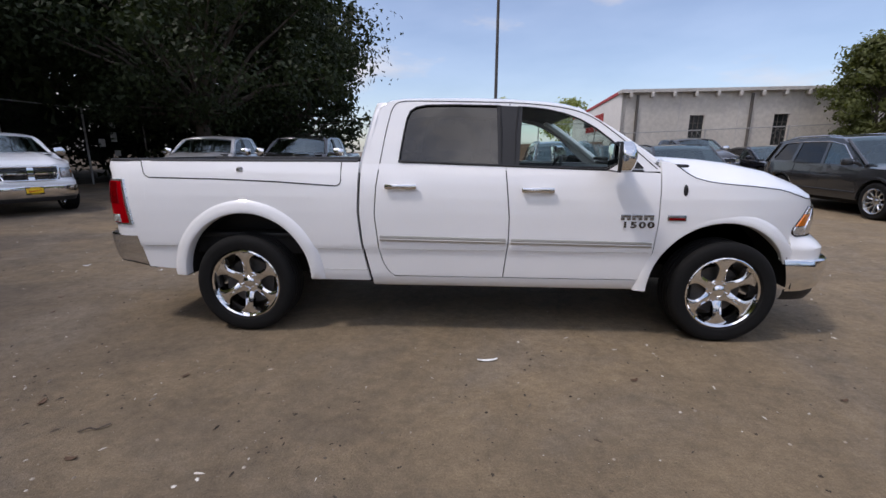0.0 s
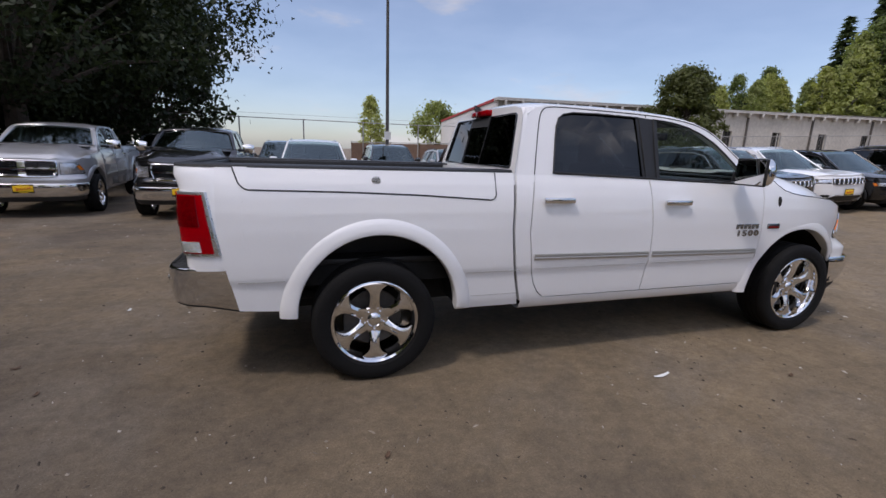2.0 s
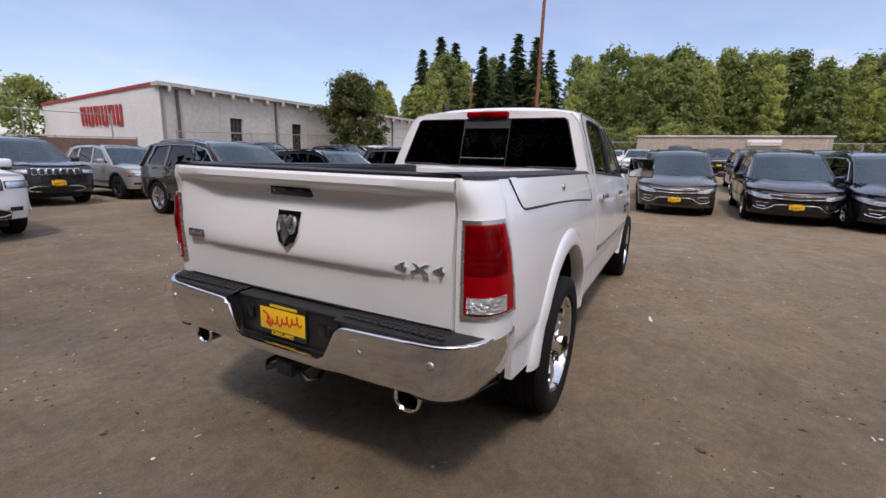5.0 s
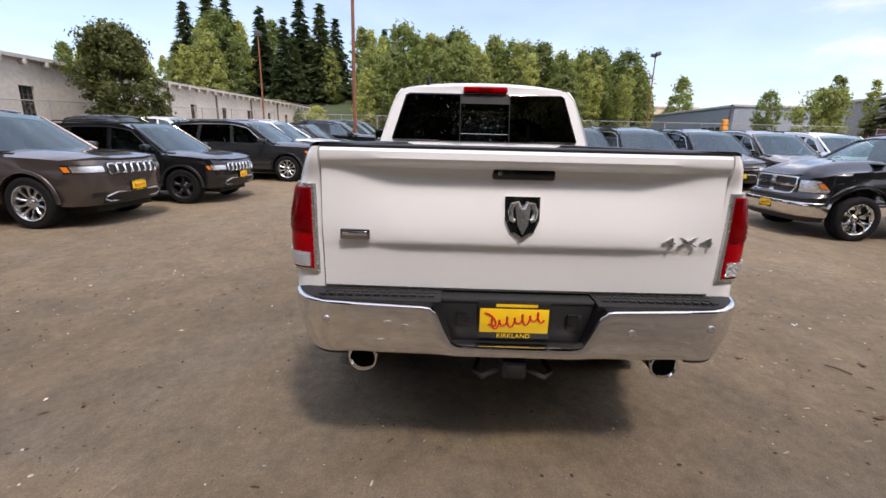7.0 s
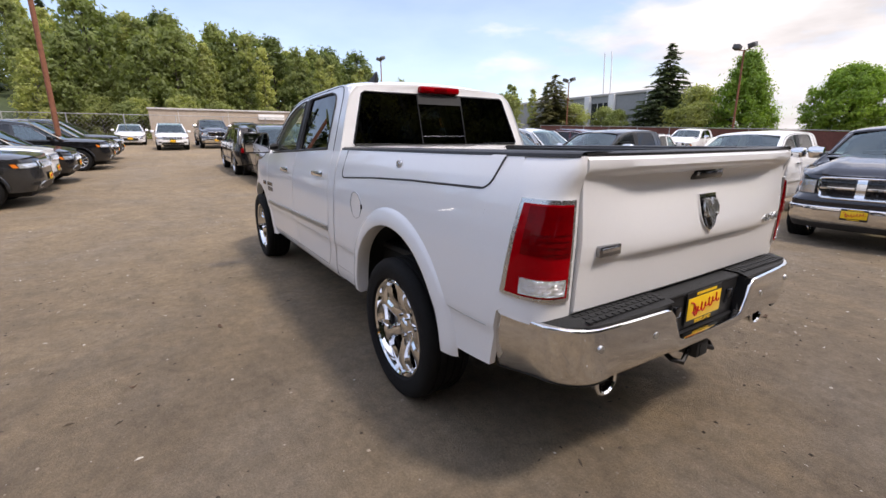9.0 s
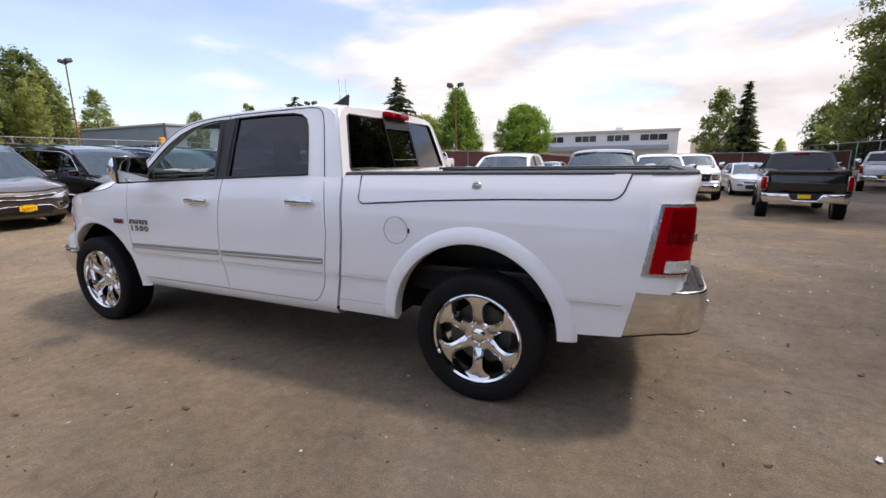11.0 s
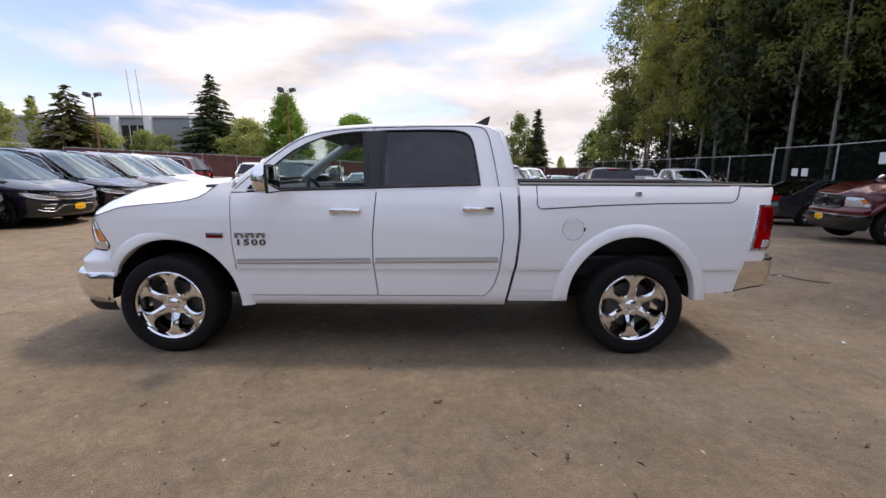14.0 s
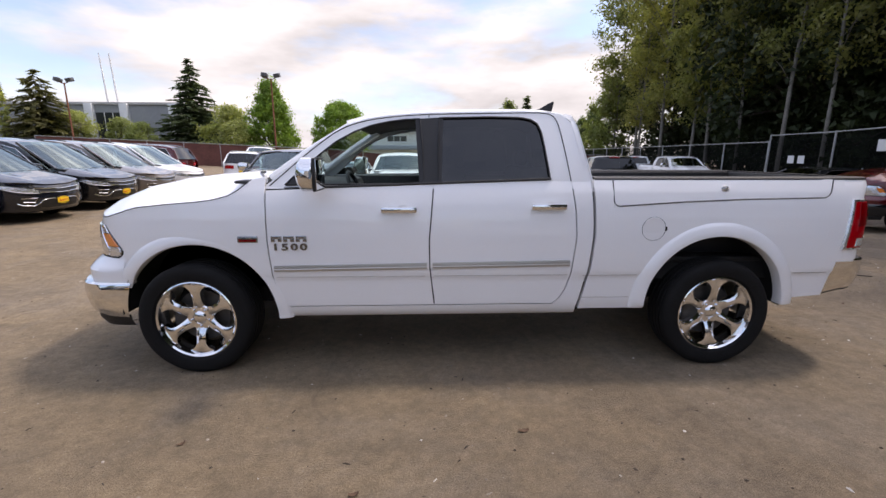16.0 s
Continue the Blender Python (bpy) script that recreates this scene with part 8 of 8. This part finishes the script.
    wob.inputs["Scale"].default_value, wob.inputs["Detail"].default_value = 1.4, 5
    k.new(co.outputs["Object"], wob.inputs["Vector"])
    add = n.new("ShaderNodeMix")
    add.data_type = "RGBA"
    add.blend_type = "LINEAR_LIGHT"
    add.inputs["Factor"].default_value = 0.45
    k.new(co.outputs["Object"], add.inputs["A"]), k.new(wob.outputs["Color"], add.inputs["B"])
    k.new(add.outputs["Result"], vor.inputs["Vector"])
    crack = ramp(vor.outputs["Distance"], 0.006, 0.0)
    fc = n.new("ShaderNodeMath")
    fc.operation = "MULTIPLY"
    fc.inputs[1].default_value = 0.14
    k.new(crack, fc.inputs[0])
    c = mix(c, (0.05, 0.042, 0.035), fc.outputs[0])
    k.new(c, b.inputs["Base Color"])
    b.inputs["Roughness"].default_value = 0.88
    b.inputs["Specular IOR Level"].default_value = 0.3
    bp = n.new("ShaderNodeBump")
    bp.inputs["Strength"].default_value, bp.inputs["Distance"].default_value = 0.8, 0.012
    k.new(grain, bp.inputs["Height"])
    bp2 = n.new("ShaderNodeBump")
    bp2.inputs["Strength"].default_value, bp2.inputs["Distance"].default_value = 0.35, 0.012
    k.new(mottle, bp2.inputs["Height"]), k.new(bp.outputs[0], bp2.inputs["Normal"])
    k.new(bp2.outputs[0], b.inputs["Normal"])
    return m


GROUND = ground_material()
gx = [-700, -300, -120, -60, -40] + [-30 + 1.5 * i for i in range(20)] + [0.0 + 0.75 * i for i in range(14)] + [12 + 3 * i for i in range(12)] + [60, 100, 200, 400, 800]
gy = [-700, -300, -140, -100] + [-80 + 6 * i for i in range(12)] + [-8 + 0.5 * i for i in range(13)] + [0 + 10 * i for i in range(9)] + [120, 300, 700]
P = [[(x, y, yard_z(min(x, 60), y) + 0.004 * noise.noise(Vector((x * 0.4, y * 0.4, 0)))) for y in gy] for x in gx]
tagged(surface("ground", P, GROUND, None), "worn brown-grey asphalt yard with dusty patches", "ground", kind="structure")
# hillside
P = []
for i in range(30):
    az = -60 + 140 * i / 29
    P.append([(-4 + d * math.cos(radians(az)), 1 + d * math.sin(radians(az)), hill_z(-4 + d * math.cos(radians(az)), 1 + d * math.sin(radians(az))) - (0.5 if d < 52 else 0) + 0.02) for d in [50, 56, 62, 70, 80, 92, 104, 130, 200]])
tagged(surface("hillside", P, HILL, None), "green wooded hillside", "hill", kind="structure")

# loose bits on the asphalt
CHIP = material("stone_chip", (0.26, 0.23, 0.19), rough=0.9)
cn, ck = CHIP.node_tree.nodes, CHIP.node_tree.links
c_geo, c_ramp = cn.new("ShaderNodeNewGeometry"), cn.new("ShaderNodeValToRGB")
c_ramp.color_ramp.elements[0].color, c_ramp.color_ramp.elements[1].color = (0.04, 0.03, 0.02, 1), (0.75, 0.71, 0.64, 1)
c_ramp.color_ramp.elements.new(0.45).color = (0.085, 0.064, 0.045, 1)
c_ramp.color_ramp.elements.new(0.8).color = (0.38, 0.32, 0.25, 1)
ck.new(c_geo.outputs["Random Per Island"], c_ramp.inputs[0]), ck.new(c_ramp.outputs[0], cn["Principled BSDF"].inputs["Base Color"])
rg = random.Random(3)
verts, faces = [], []
beds = [(rg.uniform(-6, 3), rg.choice((-1, 1)) * rg.uniform(1.4, 5.5), rg.uniform(0.3, 1.1)) for _ in range(26)]
for i in range(7000):
    if i % 3:
        a, d = rg.uniform(0, 6.283), 1.2 + 6.5 * rg.random() ** 0.7
        x, y = -1 + d * math.cos(a) * 1.15, d * math.sin(a)
    else:
        bx, by, br = rg.choice(beds)
        x, y = rg.gauss(bx, br), rg.gauss(by, br * 0.6)
    r, far = rg.choice((0.003, 0.004, 0.005, 0.006, 0.008, 0.011)), rg.choice((1.0, 1.0, 1.4, 2.6))
    turn, z = rg.uniform(0, 3.14), yard_z(x, y)
    b = len(verts)
    for q in (0, 1.26, 2.51, 3.77, 5.03):
        u, v = r * far * math.cos(q) * rg.uniform(0.7, 1.2), r * math.sin(q) * rg.uniform(0.7, 1.2) / math.sqrt(far)
        verts.append((x + u * math.cos(turn) - v * math.sin(turn), y + u * math.sin(turn) + v * math.cos(turn), z + 0.001))
    verts.append((x, y, z + r * 0.8))
    faces += [(b + q, b + (q + 1) % 5, b + 5) for q in range(5)]
me = bpy.data.meshes.new("gravel")
me.from_pydata(verts, [], faces)
tagged(link_mesh("gravel", me, CHIP, None, "", 0), "loose grey and brown stone chips on asphalt", "gravel", kind="stuff")
DRYLEAF = material("dry_leaf", (0.10, 0.055, 0.03), rough=0.8, vary=0.3)


def litter(name, label, cat, x, y, sx, sy, turn, mat, lift=0.012):
    P = [[(sx * (i / 4 - 0.5), sy * (j / 3 - 0.5) * (1 - 0.5 * abs(i / 2 - 1)), 0.003 + lift * ((i / 2 - 1) ** 2 + 0.4 * (j / 1.5 - 1) ** 2)) for j in range(4)] for i in range(5)]
    o = surface(name, P, mat, None, "", fold=(0, 0, -0.0015))
    o.matrix_basis = pose(x, y, yard_z(x, y), 0, 0, turn)
    return tagged(o, label, cat)


litter("paper_scrap", "small white paper scrap on asphalt", "litter", 0.07, -1.41, 0.15, 0.03, 10, PAPER)
litter("paper_scrap", "small white paper scrap on asphalt", "litter", -5.0, 0.9, 0.08, 0.05, 40, PAPER)
litter("paper_scrap", "small white paper scrap on asphalt", "litter", -3.9, 0.75, 0.05, 0.03, 70, PAPER)
for x, y, sx, t in ((1.02, -1.63, 0.10, 20), (-1.95, -1.75, 0.09, 60), (-2.6, -2.1, 0.12, 100), (-2.0, -2.55, 0.10, 10), (2.2, -1.8, 0.08, 0), (-4.2, -0.3, 0.1, 30), (-3.9, -0.7, 0.09, 80), (0.6, 2.2, 0.09, 15), (1.6, 1.8, 0.08, 50), (-0.3, 1.75, 0.11, 5), (-1.0, 2.3, 0.07, 90), (-2.7, 2.2, 0.08, 30), (-3.4, 1.0, 0.07, 10)):
    litter("dry_leaf", "curled brown dry leaf on asphalt", "leaf", x, y, sx * 0.55, sx * 0.28, t, DRYLEAF, 0.009)
wr_ = tube("wire_scrap", [(-5.12, -1.76, 0.01), (-5.2, -1.71, 0.03), (-5.28, -1.66, 0.012), (-5.38, -1.5, 0.008), (-5.47, -1.4, 0.01), (-5.6, -1.32, 0.008)], 0.006, BARK, None, seg=6)
tagged(wr_, "short dark wire scrap on asphalt", "wire")
litter("paper_scrap", "small white paper scrap on asphalt", "litter", -5.22, -1.72, 0.07, 0.04, 30, PAPER)
tw_ = tube("twig", [(-2.14, -2.36, 0.010), (-2.10, -2.33, 0.016), (-2.06, -2.33, 0.010), (-2.02, -2.28, 0.012)], 0.004, BARK, None, seg=6)
tagged(tw_, "thin dry twig on asphalt", "twig")
